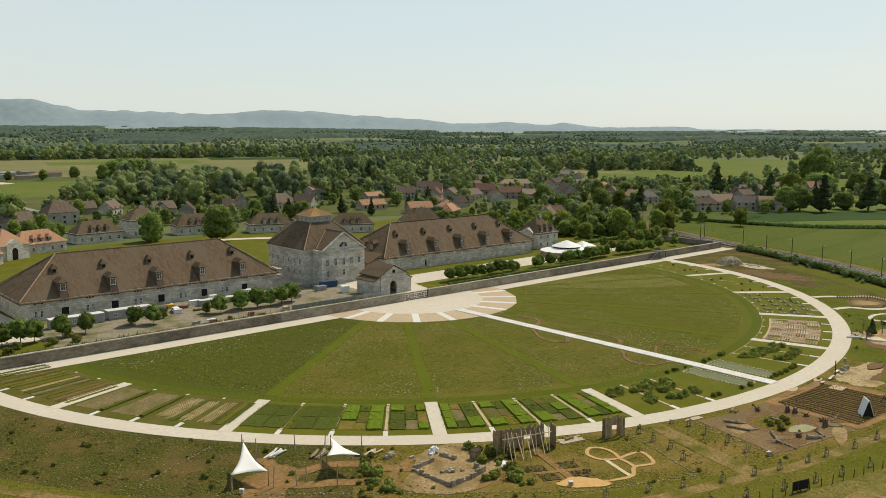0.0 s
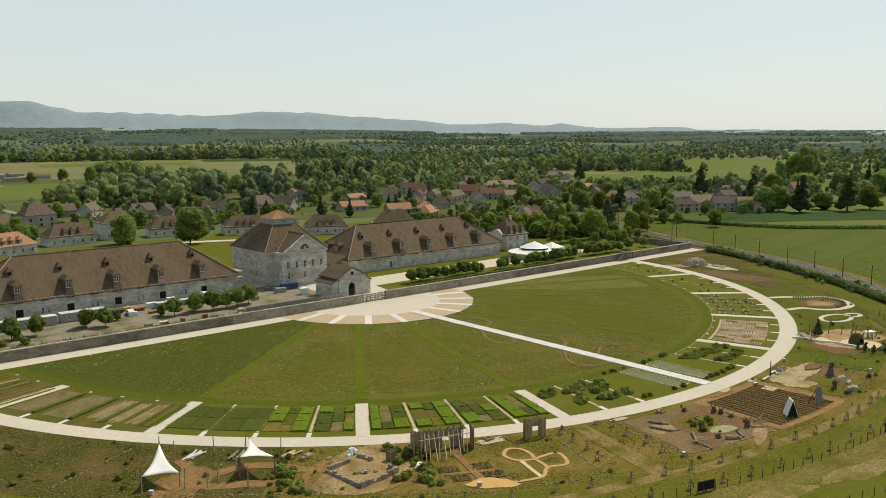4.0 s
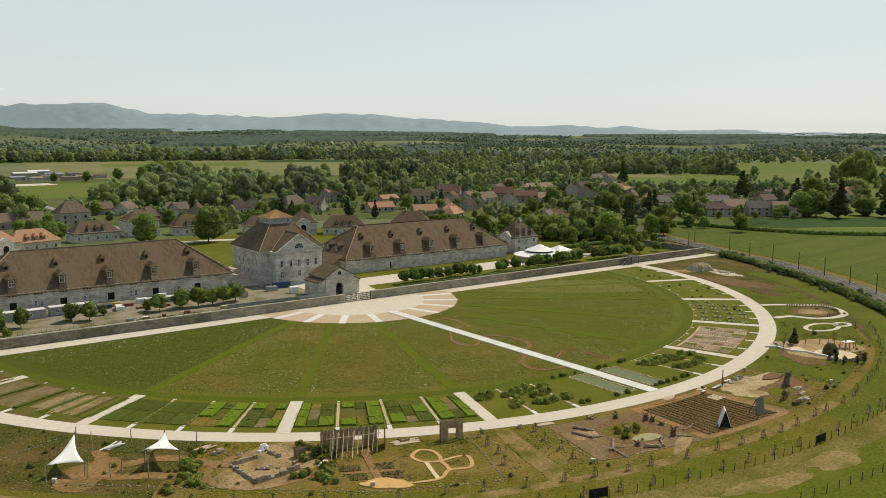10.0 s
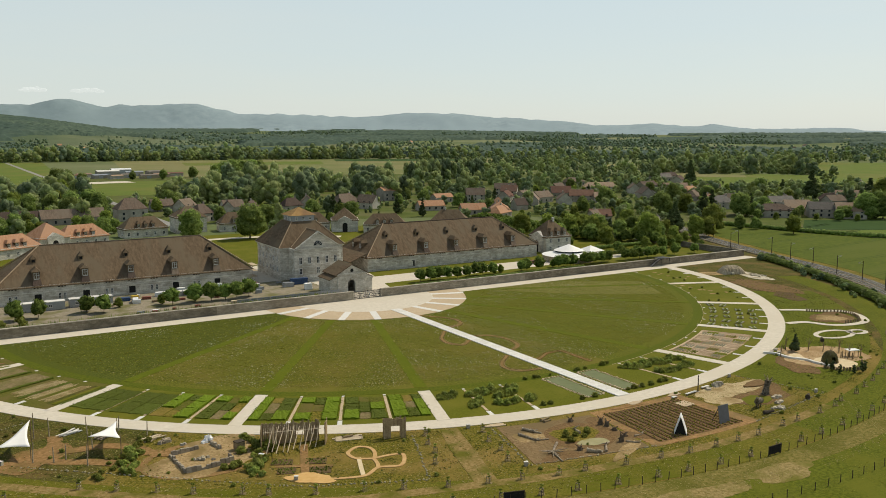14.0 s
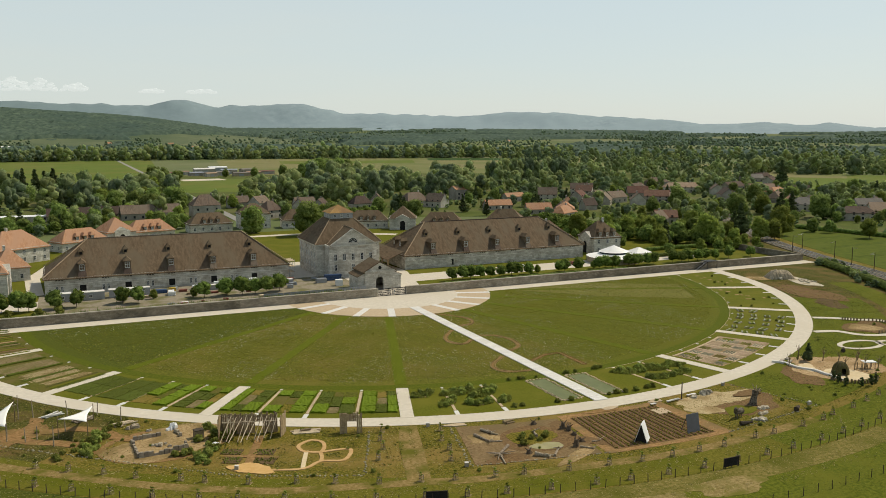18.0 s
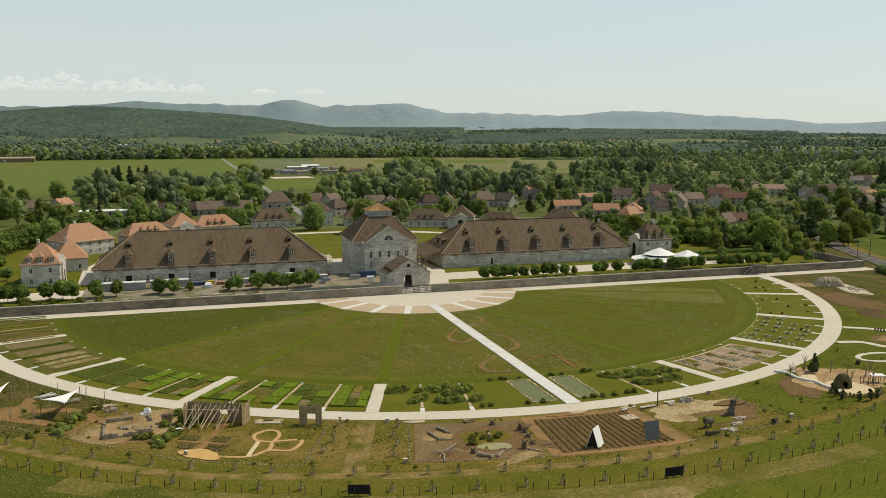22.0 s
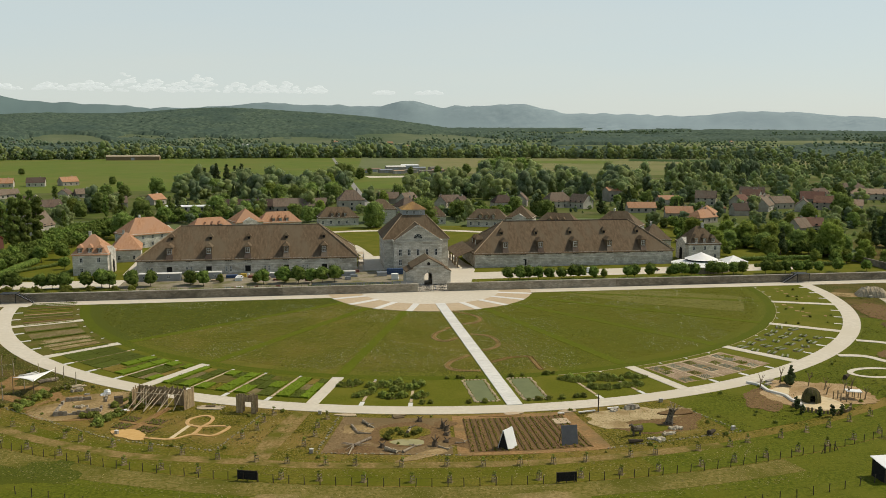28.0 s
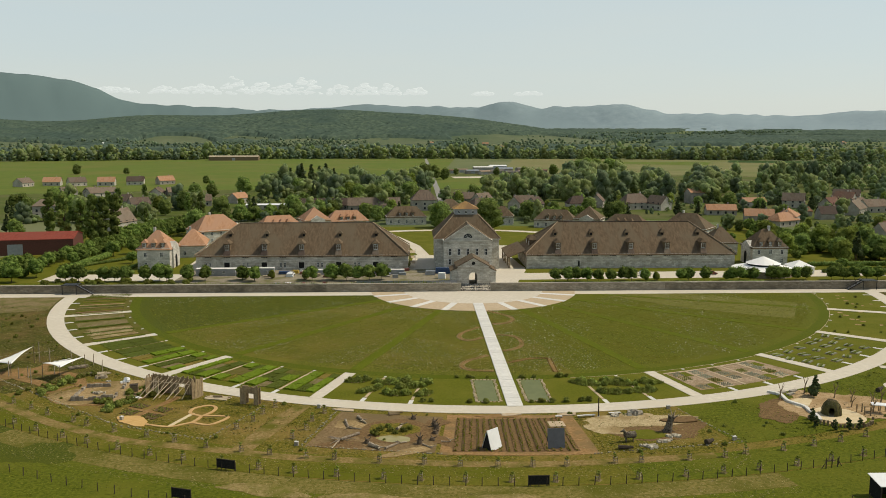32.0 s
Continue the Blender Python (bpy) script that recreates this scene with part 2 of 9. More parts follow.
POSTM = mat("dark_fence_wood", (0.050, 0.040, 0.030), (0.090, 0.072, 0.054), 3.0, 0.9, 0.0)
STONE = mat("rough_limestone", (0.290, 0.256, 0.198), (0.455, 0.412, 0.335), 1.8, 0.95, 0.03, rnd=0.2)
# Near-black of nets, doors and the like, also of painted shade in the tent.
DARK = mat("dark_netting_and_shade", (0.014, 0.014, 0.014), (0.030, 0.029, 0.027), 4.0, 0.9)
SAILM = mat("white_sail_cloth", (0.800, 0.780, 0.730), (0.860, 0.850, 0.810), 0.6, 0.7)
WHITEM = mat("white_painted_sheet", (0.720, 0.720, 0.700), (0.820, 0.820, 0.800), 0.8, 0.5)
ZINC = mat("grey_zinc_sheet", (0.270, 0.285, 0.300), (0.360, 0.375, 0.390), 0.8, 0.45, 0.0, metal=0.4)
GLASSD = mat("dark_window_glass", (0.020, 0.024, 0.028), (0.035, 0.040, 0.046), 0.5, 0.12)
FRAMEW = mat("pale_window_frame", (0.480, 0.480, 0.450), (0.600, 0.600, 0.570), 2.0, 0.6)
IRON = mat("black_iron", (0.020, 0.020, 0.022), (0.040, 0.040, 0.042), 3.0, 0.5, metal=0.6)
WATERM = mat("green_pond_water", (0.120, 0.138, 0.052), (0.165, 0.176, 0.072), 0.4, 0.35)
WATERM.node_tree.nodes["Principled BSDF"].inputs["Specular IOR Level"].default_value = 0.04
ASPH = mat("asphalt", (0.230, 0.220, 0.200), (0.300, 0.288, 0.262), 0.8, 0.9)
# Haze over the far hills is painted into this base colour.
HILLF = mat("haze_blue_hill", (0.235, 0.300, 0.322), (0.310, 0.380, 0.400), 0.03, 1.0, 0.0, (0.275, 0.345, 0.365), 0.12)
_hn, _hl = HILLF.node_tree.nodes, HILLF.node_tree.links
_west, _span = _hn.new("ShaderNodeSeparateXYZ"), _hn.new("ShaderNodeMapRange")   # wooded slopes in the west, painted with less haze
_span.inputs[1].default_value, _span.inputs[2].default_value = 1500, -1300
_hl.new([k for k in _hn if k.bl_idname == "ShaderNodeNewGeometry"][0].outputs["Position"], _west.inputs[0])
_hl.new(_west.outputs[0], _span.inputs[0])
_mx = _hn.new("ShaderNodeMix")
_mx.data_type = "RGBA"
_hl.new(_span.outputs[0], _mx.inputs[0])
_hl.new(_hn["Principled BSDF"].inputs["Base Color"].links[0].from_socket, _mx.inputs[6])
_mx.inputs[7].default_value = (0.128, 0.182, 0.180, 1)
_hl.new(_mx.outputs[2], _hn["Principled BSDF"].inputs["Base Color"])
# Hill meadows carry a light haze tint in their own colour.
HILLN = mat("hazed_hill_meadow", (0.098, 0.124, 0.066), (0.150, 0.168, 0.092), 0.01, 1.0, 0.0, (0.085, 0.115, 0.062), 0.3)
CLOUDM = mat("glowing_cloud", (0.09, 0.10, 0.10), (0.10, 0.11, 0.11), 0.01, 1.0)
# Emission makes the clouds glow in place of scattered sunlight.
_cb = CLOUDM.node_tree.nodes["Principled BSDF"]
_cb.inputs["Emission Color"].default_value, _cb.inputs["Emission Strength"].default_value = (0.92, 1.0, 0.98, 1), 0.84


def masonry(name, c1, c2, joint, bw, bh, stain):
    """Ashlar courses with recessed joints and weather stains of their own shape."""
    m = mat(name, c1, c2, 1.1, 0.92, 0.0, stain, 0.30, stretch=(0.7, 0.7, 1.1), spread=0.34)
    n, l = m.node_tree.nodes, m.node_tree.links
    b = n["Principled BSDF"]
    src = b.inputs["Base Color"].links[0].from_socket
    geo = [k for k in n if k.bl_idname == "ShaderNodeNewGeometry"][0]
    sep, comb, add = n.new("ShaderNodeSeparateXYZ"), n.new("ShaderNodeCombineXYZ"), n.new("ShaderNodeMath")
    l.new(geo.outputs["Position"], sep.inputs[0])
    l.new(sep.outputs[0], add.inputs[0])
    l.new(sep.outputs[1], add.inputs[1])
    l.new(add.outputs[0], comb.inputs[0])
    l.new(sep.outputs[2], comb.inputs[1])
    br = n.new("ShaderNodeTexBrick")
    br.inputs["Scale"].default_value = 1.0
    br.inputs["Mortar Size"].default_value, br.inputs["Brick Width"].default_value, br.inputs["Row Height"].default_value = 0.025, bw, bh
    br.inputs["Color1"].default_value, br.inputs["Color2"].default_value, br.inputs["Mortar"].default_value = (1, 1, 1, 1), (0.74, 0.73, 0.70, 1), (*joint, 1)
    l.new(comb.outputs[0], br.inputs["Vector"])
    mx = n.new("ShaderNodeMix")
    mx.data_type, mx.blend_type = "RGBA", "MULTIPLY"
    mx.inputs[0].default_value = 1.0
    l.new(src, mx.inputs[6])
    l.new(br.outputs["Color"], mx.inputs[7])
    l.new(mx.outputs[2], b.inputs["Base Color"])
    bp = n.new("ShaderNodeBump")
    bp.invert = True
    bp.inputs["Strength"].default_value, bp.inputs["Distance"].default_value = 0.5, 0.03
    l.new(br.outputs["Fac"], bp.inputs["Height"])
    l.new(bp.outputs[0], b.inputs["Normal"])
    return m


def tiles(name, c1, c2, c3, rnd=0.0):
    """Flat clay tiles: fine courses across the slope, weathered in patches."""
    m = mat(name, c1, c2, 1.3, 0.9, 0.0, c3, 0.2, rnd=rnd, stretch=(1.0, 0.35, 0.35), spread=0.36)
    n, l = m.node_tree.nodes, m.node_tree.links
    b = n["Principled BSDF"]
    geo = [k for k in n if k.bl_idname == "ShaderNodeNewGeometry"][0]
    wv = n.new("ShaderNodeTexWave")
    wv.wave_type, wv.bands_direction = "BANDS", "Z"
    wv.inputs["Scale"].default_value, wv.inputs["Distortion"].default_value = 1.6, 0.6
    l.new(geo.outputs["Position"], wv.inputs["Vector"])
    bp = n.new("ShaderNodeBump")
    bp.inputs["Strength"].default_value, bp.inputs["Distance"].default_value = 0.4, 0.04
    l.new(wv.outputs["Fac"], bp.inputs["Height"])
    l.new(bp.outputs[0], b.inputs["Normal"])
    return m


ASHLAR = masonry("weathered_ashlar", (0.500, 0.472, 0.410), (0.720, 0.690, 0.620), (0.60, 0.58, 0.54), 1.5, 0.62, (0.430, 0.402, 0.345))
ASHLARW = masonry("clean_ashlar", (0.600, 0.575, 0.505), (0.740, 0.715, 0.650), (0.55, 0.53, 0.50), 1.5, 0.62, (0.520, 0.500, 0.440))
BOUND = masonry("boundary_wall_stone", (0.225, 0.192, 0.145), (0.330, 0.288, 0.222), (0.70, 0.69, 0.67), 0.8, 0.3, (0.165, 0.145, 0.110))
BOUNDL = masonry("cleaner_boundary_stone", (0.340, 0.295, 0.228), (0.470, 0.418, 0.335), (0.70, 0.69, 0.67), 0.8, 0.3, (0.270, 0.236, 0.182))
RENDER = mat("pale_house_render", (0.340, 0.310, 0.258), (0.460, 0.430, 0.370), 0.7, 0.9, 0.0, (0.300, 0.274, 0.228), 0.3, rnd=0.25)
TILEB = tiles("brown_tiles", (0.104, 0.074, 0.046), (0.168, 0.120, 0.076), (0.146, 0.113, 0.074))
TILEO = tiles("orange_tiles", (0.340, 0.180, 0.098), (0.460, 0.262, 0.156), (0.400, 0.235, 0.148))
TILEL = tiles("lichen_ochre_tiles", (0.280, 0.165, 0.060), (0.360, 0.230, 0.100), (0.220, 0.135, 0.070))
TILEV = tiles("village_tiles", (0.105, 0.078, 0.060), (0.180, 0.130, 0.098), (0.150, 0.118, 0.092), rnd=0.4)
TILEM = tiles("red_brown_tiles", (0.150, 0.082, 0.058), (0.230, 0.130, 0.092), (0.175, 0.108, 0.080), rnd=0.2)
TILET = tiles("tan_tiles", (0.270, 0.180, 0.122), (0.370, 0.262, 0.185), (0.310, 0.225, 0.165), rnd=0.2)
TILEG = tiles("grey_brown_tiles", (0.150, 0.132, 0.112), (0.225, 0.200, 0.172), (0.180, 0.165, 0.145), rnd=0.2)
TILER = tiles("red_sheet_roof", (0.200, 0.048, 0.034), (0.270, 0.070, 0.048), (0.230, 0.064, 0.046))


RIDGE = mat("pale_ridge_tiles", (0.270, 0.200, 0.130), (0.380, 0.290, 0.195), 1.5, 0.9)


# ---- mesh tools ----
class M:
    """Gathers corners and faces of one mesh."""
    def __init__(self):
        self.v, self.f, self.smooth = [], [], False

    def add(self, pts, faces):
        k = len(self.v)
        self.v += [tuple(p) for p in pts]
        self.f += [tuple(i + k for i in fc) for fc in faces]
        return self

    def box(self, cx, cy, z0, sx, sy, sz, rot=0.0, taper=1.0):
        c, s = math.cos(radians(rot)), math.sin(radians(rot))
        pts = []
        for z, k in ((z0, 1.0), (z0 + sz, taper)):
            for dx, dy in ((-1, -1), (1, -1), (1, 1), (-1, 1)):
                x, y = dx * sx / 2 * k, dy * sy / 2 * k
                pts.append((cx + x * c - y * s, cy + x * s + y * c, z))
        return self.add(pts, [(3, 2, 1, 0), (4, 5, 6, 7), (0, 1, 5, 4), (1, 2, 6, 5), (2, 3, 7, 6), (3, 0, 4, 7)])

    def prism(self, pts, z0, z1):
        n = len(pts)
        v = [(x, y, z0) for x, y in pts] + [(x, y, z1) for x, y in pts]
        return self.add(v, [tuple(range(n - 1, -1, -1)), tuple(range(n, 2 * n))] + [(i, (i + 1) % n, n + (i + 1) % n, n + i) for i in range(n)])

    def rod(self, p, q, r0, r1, n=6):
        p, q = Vector(p), Vector(q)
        d = (q - p).normalized()
        a = d.orthogonal().normalized()
        b = d.cross(a)
        v = []
        for o, r in ((p, r0), (q, r1)):
            v += [tuple(o + a * (r * math.cos(2 * math.pi * i / n)) + b * (r * math.sin(2 * math.pi * i / n))) for i in range(n)]
        return self.add(v, [tuple(range(n - 1, -1, -1)), tuple(range(n, 2 * n))] + [(i, (i + 1) % n, n + (i + 1) % n, n + i) for i in range(n)])

    def strip(self, left, right, z0, z1):
        """A band between two lines of the same number of points, with edges."""
        n = len(left)
        v = [(x, y, z1) for x, y in left] + [(x, y, z1) for x, y in right] + [(x, y, z0) for x, y in left] + [(x, y, z0) for x, y in right]
        fs = []
        for i in range(n - 1):
            fs += [(i, n + i, n + i + 1, i + 1), (2 * n + i, i, i + 1, 2 * n + i + 1), (n + i, 3 * n + i, 3 * n + i + 1, n + i + 1)]
        fs += [(0, 2 * n, 3 * n, n), (n - 1, 2 * n - 1, 4 * n - 1, 3 * n - 1)]
        return self.add(v, fs)

    def mesh(self, name):
        me = bpy.data.meshes.new(name)
        me.from_pydata(self.v, [], self.f)
        if self.smooth:
            me.shade_smooth()
        return me


def part(name, m, material, parent=None, label=""):
    me = m if isinstance(m, bpy.types.Mesh) else m.mesh(name)
    if material and not me.materials:
        me.materials.append(material)
    ob = new(name, me)
    ob.parent = parent
    if label:
        tagged(ob, label)
    return ob


def thing(name, label, category, group="", at=None, kind=""):
    ob = new(name)
    ob.empty_display_size = 0.5
    if at is not None:
        ob.matrix_basis = at
    return tagged(ob, label, category, group, kind)


def bulk(name, verts, faces, material):
    """One large mesh from arrays of corners and triangles."""
    me = bpy.data.meshes.new(name)
    me.vertices.add(len(verts))
    me.vertices.foreach_set("co", np.ascontiguousarray(verts, dtype=np.float32).ravel())
    n = len(faces)
    me.loops.add(3 * n)
    me.loops.foreach_set("vertex_index", np.ascontiguousarray(faces, dtype=np.int32).ravel())
    me.polygons.add(n)
    me.polygons.foreach_set("loop_start", np.arange(0, 3 * n, 3, dtype=np.int32))
    me.update(calc_edges=True)
    me.materials.append(material)
    return new(name, me)


CX = -0.7                                # the garden's centre line


def pol(r, deg):
    """A place in the half-circle garden: radius as seen from the gate, degrees from the near axis, to the right.
    The circles are drawn round a point 7 m behind the gate, and ten sections fill 172 degrees."""
    a = radians(-0.9 + deg * 0.9556)
    return 0.4 + (r + 6.4) * math.sin(a), 7.0 - (r + 6.4) * math.cos(a)


def pol_gate(r, deg):
    """A place on the forecourt, from the middle of the gate."""
    return CX + r * math.sin(radians(deg)), -r * math.cos(radians(deg))


def sector(r0, r1, a0, a1, z0, z1, n=0, pol=pol):
    n = n or max(2, int(abs(a1 - a0) / 1.5) + 2)
    an = [a0 + (a1 - a0) * i / (n - 1) for i in range(n)]
    return M().strip([pol(r0, a) for a in an], [pol(r1, a) for a in an], z0, z1)


def ribbon(pts, w, z0, z1):
    """A path of width w along points."""
    L, R = [], []
    for i, p in enumerate(pts):
        a, b = pts[max(0, i - 1)], pts[min(len(pts) - 1, i + 1)]
        dx, dy = b[0] - a[0], b[1] - a[1]
        k = math.hypot(dx, dy) or 1
        L.append((p[0] - dy / k * w / 2, p[1] + dx / k * w / 2))
        R.append((p[0] + dy / k * w / 2, p[1] - dx / k * w / 2))
    return M().strip(R, L, z0, z1)


def smoothed(pts, n=6, closed=False):
    """A curve through points (Catmull-Rom)."""
    out, k = [], len(pts)
    for i in range(k if closed else k - 1):
        if closed:
            p = [pts[(i + j) % k] for j in (-1, 0, 1, 2)]
        else:
            p = [pts[min(max(i + j, 0), k - 1)] for j in (-1, 0, 1, 2)]
        for s in range(n):
            t = s / n
            out.append(tuple(0.5 * (2 * p[1][c] + (p[2][c] - p[0][c]) * t + (2 * p[0][c] - 5 * p[1][c] + 4 * p[2][c] - p[3][c]) * t * t
                                    + (3 * p[1][c] - p[0][c] - 3 * p[2][c] + p[3][c]) * t ** 3) for c in (0, 1)))
    out.append(out[0] if closed else pts[-1])
    return out


def surface(name, m, material, label, category):
    return tagged(part(name, m, material), label, category, kind="structure")


# The canopy's blue cast is haze put into its colour.
CANOPY = mat("hazed_tree_canopy", (0.040, 0.066, 0.050), (0.104, 0.140, 0.094), 0.06, 0.95, 0.0, (0.056, 0.086, 0.066), 0.10, spread=0.40)

# ---- ground ----
def gz(x, y):
    """The plain is level and rises a little towards the horizon."""
    r = math.hypot(x + 60, y + 250)
    az = math.degrees(math.atan2(x + 60, y + 250))
    return 0.0 if r < 1700 else (46.0 + 36.0 / (1 + math.exp((az - 34) / 7))) * ((r - 1700) / 3000) ** 1.4


def build_ground():
    radii = [0, 120, 250, 450, 700, 1000, 1350, 1700, 2050, 2400, 2800, 3200, 3600, 4000, 4400, 4800]
    m, n = M(), 96
    for r in radii:
        for i in range(n):
            a = 2 * math.pi * i / n
            x, y = -60 + r * math.sin(a), -250 + r * math.cos(a)
            m.v.append((x, y, gz(x, y)))
    for j in range(len(radii) - 1):
        for i in range(n):
            k = (i + 1) % n
            m.f.append((j * n + k, j * n + i, (j + 1) * n + i, (j + 1) * n + k))
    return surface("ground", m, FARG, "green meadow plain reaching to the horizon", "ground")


build_ground()

surface("side_lawn", sector(123.2, 143.6, 14.5, 64, -0.2, 0.05), LUSH, "green lawn between the outer plots", "grass")
surface("bare_corner", sector(124.2, 146, -92, -77, -0.2, 0.052), SOILG, "bare brown ground at the end of the ring path", "ground")
DRYTRACK = mat("worn_dirt_track", (0.165, 0.116, 0.032), (0.300, 0.210, 0.088), 1.8, 0.95, 0.08, (0.112, 0.106, 0.014), 0.14, spread=0.34)
# lawns and belts of the garden
surface("outer_meadow", sector(155.5, 230, -100, -30, -0.2, 0.02), GRASSL, "dark green meadow outside the wire fence", "grass")
surface("outer_meadow", sector(155.5, 230, -30, 100, -0.2, 0.02), LUSH, "green mown meadow outside the wire fence", "grass")
surface("dry_belt", sector(155.6, 160.5, -34, 14, -0.2, 0.03), DRYG, "yellowed dry grass belt outside the fence", "grass")
surface("garden_ground", sector(123.0, 155.5, -92, -42, -0.2, 0.03), ROUGHD, "weedy dark green ground of the outer gardens", "ground")
surface("garden_ground", sector(123.0, 170, 50, 92, -0.2, 0.032), ROUGHD, "dark weedy rough ground before the railway hedge", "ground")
surface("garden_ground", sector(123.0, 155.5, -42, 50, -0.2, 0.03), ROUGHG, "weedy rough ground of the outer gardens", "ground")
BELT = mat("worn_mown_belt", (0.092, 0.090, 0.008), (0.172, 0.148, 0.024), 2.2, 0.95, 0.08, (0.100, 0.106, 0.008), 0.05, spread=0.32)
surface("mown_belt", sector(146.4, 155.3, -78, 6, -0.2, 0.055), BELT, "worn dry mown grass belt along the fence", "grass")
surface("mown_belt", sector(146.4, 155.3, 6, 75, -0.2, 0.055), LUSH, "green mown grass belt along the fence", "grass")
TRACK = [pol(r, a) for a, r in ((-80, 149.5), (-66, 149.5), (-50, 149.6), (-36, 149.8), (-30, 150.4), (-26, 150.6), (-22, 149.3), (-18, 148.4), (-13, 148.2), (0, 147.5), (12, 147.3))]
surface("dirt_track", ribbon(smoothed(TRACK, 8), 2.3, -0.2, 0.065), DRYTRACK, "worn dry track through the grass belt", "path")
surface("meadow", sector(4, 102.0, -91, -53.5, -0.2, 0.04, 30), GRASSL, "darker green tall meadow grass in the half circle", "grass")
surface("meadow", sector(4, 102.0, -53.5, 9, -0.2, 0.04, 60), GRASS, "tall meadow grass with dry tufts in the half circle", "grass")
surface("meadow", sector(4, 102.0, 9, 91, -0.2, 0.04, 60), GRASSR, "greener tall meadow grass in the half circle", "grass")
PALEM = mat("pale_flowering_meadow", (0.086, 0.094, 0.012), (0.205, 0.188, 0.052), 2.4, 0.95, 0.08, (0.170, 0.160, 0.044), 0.04, spread=0.30)
surface("meadow", M().strip([pol(34, 86.5), pol(70, 80), pol(94, 76)], [pol(34, 72), pol(66, 61), pol(93.5, 61.5)], -0.2, 0.055), PALEM, "pale flowering grass between mown lines in the meadow", "grass")
surface("mown_ring", sector(99.2, 102.0, -88, 88, -0.2, 0.06, 90), STRIP, "mown grass ring round the meadow", "grass")
for a in (-54, -36, -18, 18, 36, 54, 72):
    surface("mown_strip", M().strip([pol(30, a - 1.8), pol(99, a - 0.75)], [pol(30, a + 1.8), pol(99, a + 0.75)], -0.2, 0.07), STRIPL, "mown grass strip across the meadow", "grass")
surface("bed_ground", sector(102.0, 119.4, -90, -53.5, -0.2, 0.05, 40), BEDG, "worn mown grass between the garden beds", "grass")
surface("bed_ground", sector(102.0, 119.4, -53.5, 90, -0.2, 0.05, 80), MOWN, "mown green grass between the garden beds", "grass")
surface("ring_path", sector(119.2, 123.6, -90.5, 90.5, -0.2, 0.10, 120), PATH_M, "wide pale gravel path in a half circle", "path")
surface("wall_path", M().strip([(-190, -8.4), (178, -8.4)], [(-190, -2.4), (178, -2.4)], -0.2, 0.09), PATH_M, "pale gravel path along the boundary wall", "path")
surface("plaza", sector(0.5, 22.5, -90, 90, -0.2, 0.12, 60, pol_gate), PATH_M, "pale gravel half-round forecourt before the gate", "plaza")
surface("plaza_ring", sector(22.5, 33.0, -90, 90, -0.2, 0.11, 60, pol_gate), PLAZA_T, "tan gravel ring of the forecourt", "plaza")
for a in (-72, -54, -36, -18, 18, 36, 54, 72):
    (xa, ya), (xb, yb) = pol_gate(22.3, a), pol_gate(33.2, a)
    surface("plaza_spoke", ribbon([(xa, ya), (xb, yb)], 2.0, -0.2, 0.14), CONC, "pale paved spoke in the forecourt", "paving")
    surface("spoke_path", ribbon([pol(101.6, a), pol(119.6, a)], 2.5, -0.2, 0.12), PATH_M, "pale gravel spoke path between the beds", "path")
surface("edging", sector(101.9, 102.0, 8, 90, -0.2, 0.075, 60), PLAZA_T, "thin pale kerb round the meadow", "edging")

# courts behind the wall
surface("court", M().strip([(-190, -2.0), (178, -2.0)], [(-190, 190), (178, 190)], -0.2, 0.03), MOWN, "mown court lawns of the old works", "grass")
surface("north_court_path", ribbon([(-150, 28), (-20, 26), (0, 26), (20, 26), (150, 30)], 14, -0.2, 0.05), PATH_M, "pale gravel court along the long buildings", "path")
surface("axis_court", M().strip([(-12, -2), (-22, 40), (-20, 80)], [(12, -2), (22, 40), (20, 80)], -0.2, 0.06), PATH_M, "pale gravel court round the director's house", "path")

# ---- building parts ----
def hip_roof(x0, x1, y0, y1, z0, z1, ix, over=0.5, thick=0.25):
    """A hipped roof, ridge along x; ix is how far the ridge stops short of the ends."""
    k = (z1 - z0) / ((y1 - y0) / 2) * over
    X0, X1, Y0, Y1, Z = x0 - over, x1 + over, y0 - over, y1 + over, z0 - k
    ym = (y0 + y1) / 2
    v = [(X0, Y0, Z), (X1, Y0, Z), (X1, Y1, Z), (X0, Y1, Z), (x0 + ix, ym, z1), (x1 - ix, ym, z1)]
    v += [(x, y, z - thick) for x, y, z in v[:4]]
    return M().add(v, [(0, 1, 5, 4), (1, 2, 5), (2, 3, 4, 5), (3, 0, 4), (6, 7, 1, 0), (7, 8, 2, 1), (8, 9, 3, 2), (9, 6, 0, 3), (9, 8, 7, 6)])


def gable_roof(x0, x1, y0, y1, z0, z1, over=0.5, thick=0.22):
    """A gabled roof, ridge along x."""
    k = (z1 - z0) / ((y1 - y0) / 2) * over
    ym = (y0 + y1) / 2
    X0, X1 = x0 - over, x1 + over
    v = []
    for x in (X0, X1):
        v += [(x, y0 - over, z0 - k), (x, ym, z1), (x, y1 + over, z0 - k), (x, y1 + over, z0 - k - thick), (x, ym, z1 - thick), (x, y0 - over, z0 - k - thick)]
    return M().add(v, [(0, 6, 7, 1), (1, 7, 8, 2), (5, 4, 10, 11), (4, 3, 9, 10), (0, 1, 4, 5), (1, 2, 3, 4), (6, 11, 10, 7), (7, 10, 9, 8), (0, 5, 11, 6), (2, 8, 9, 3)])


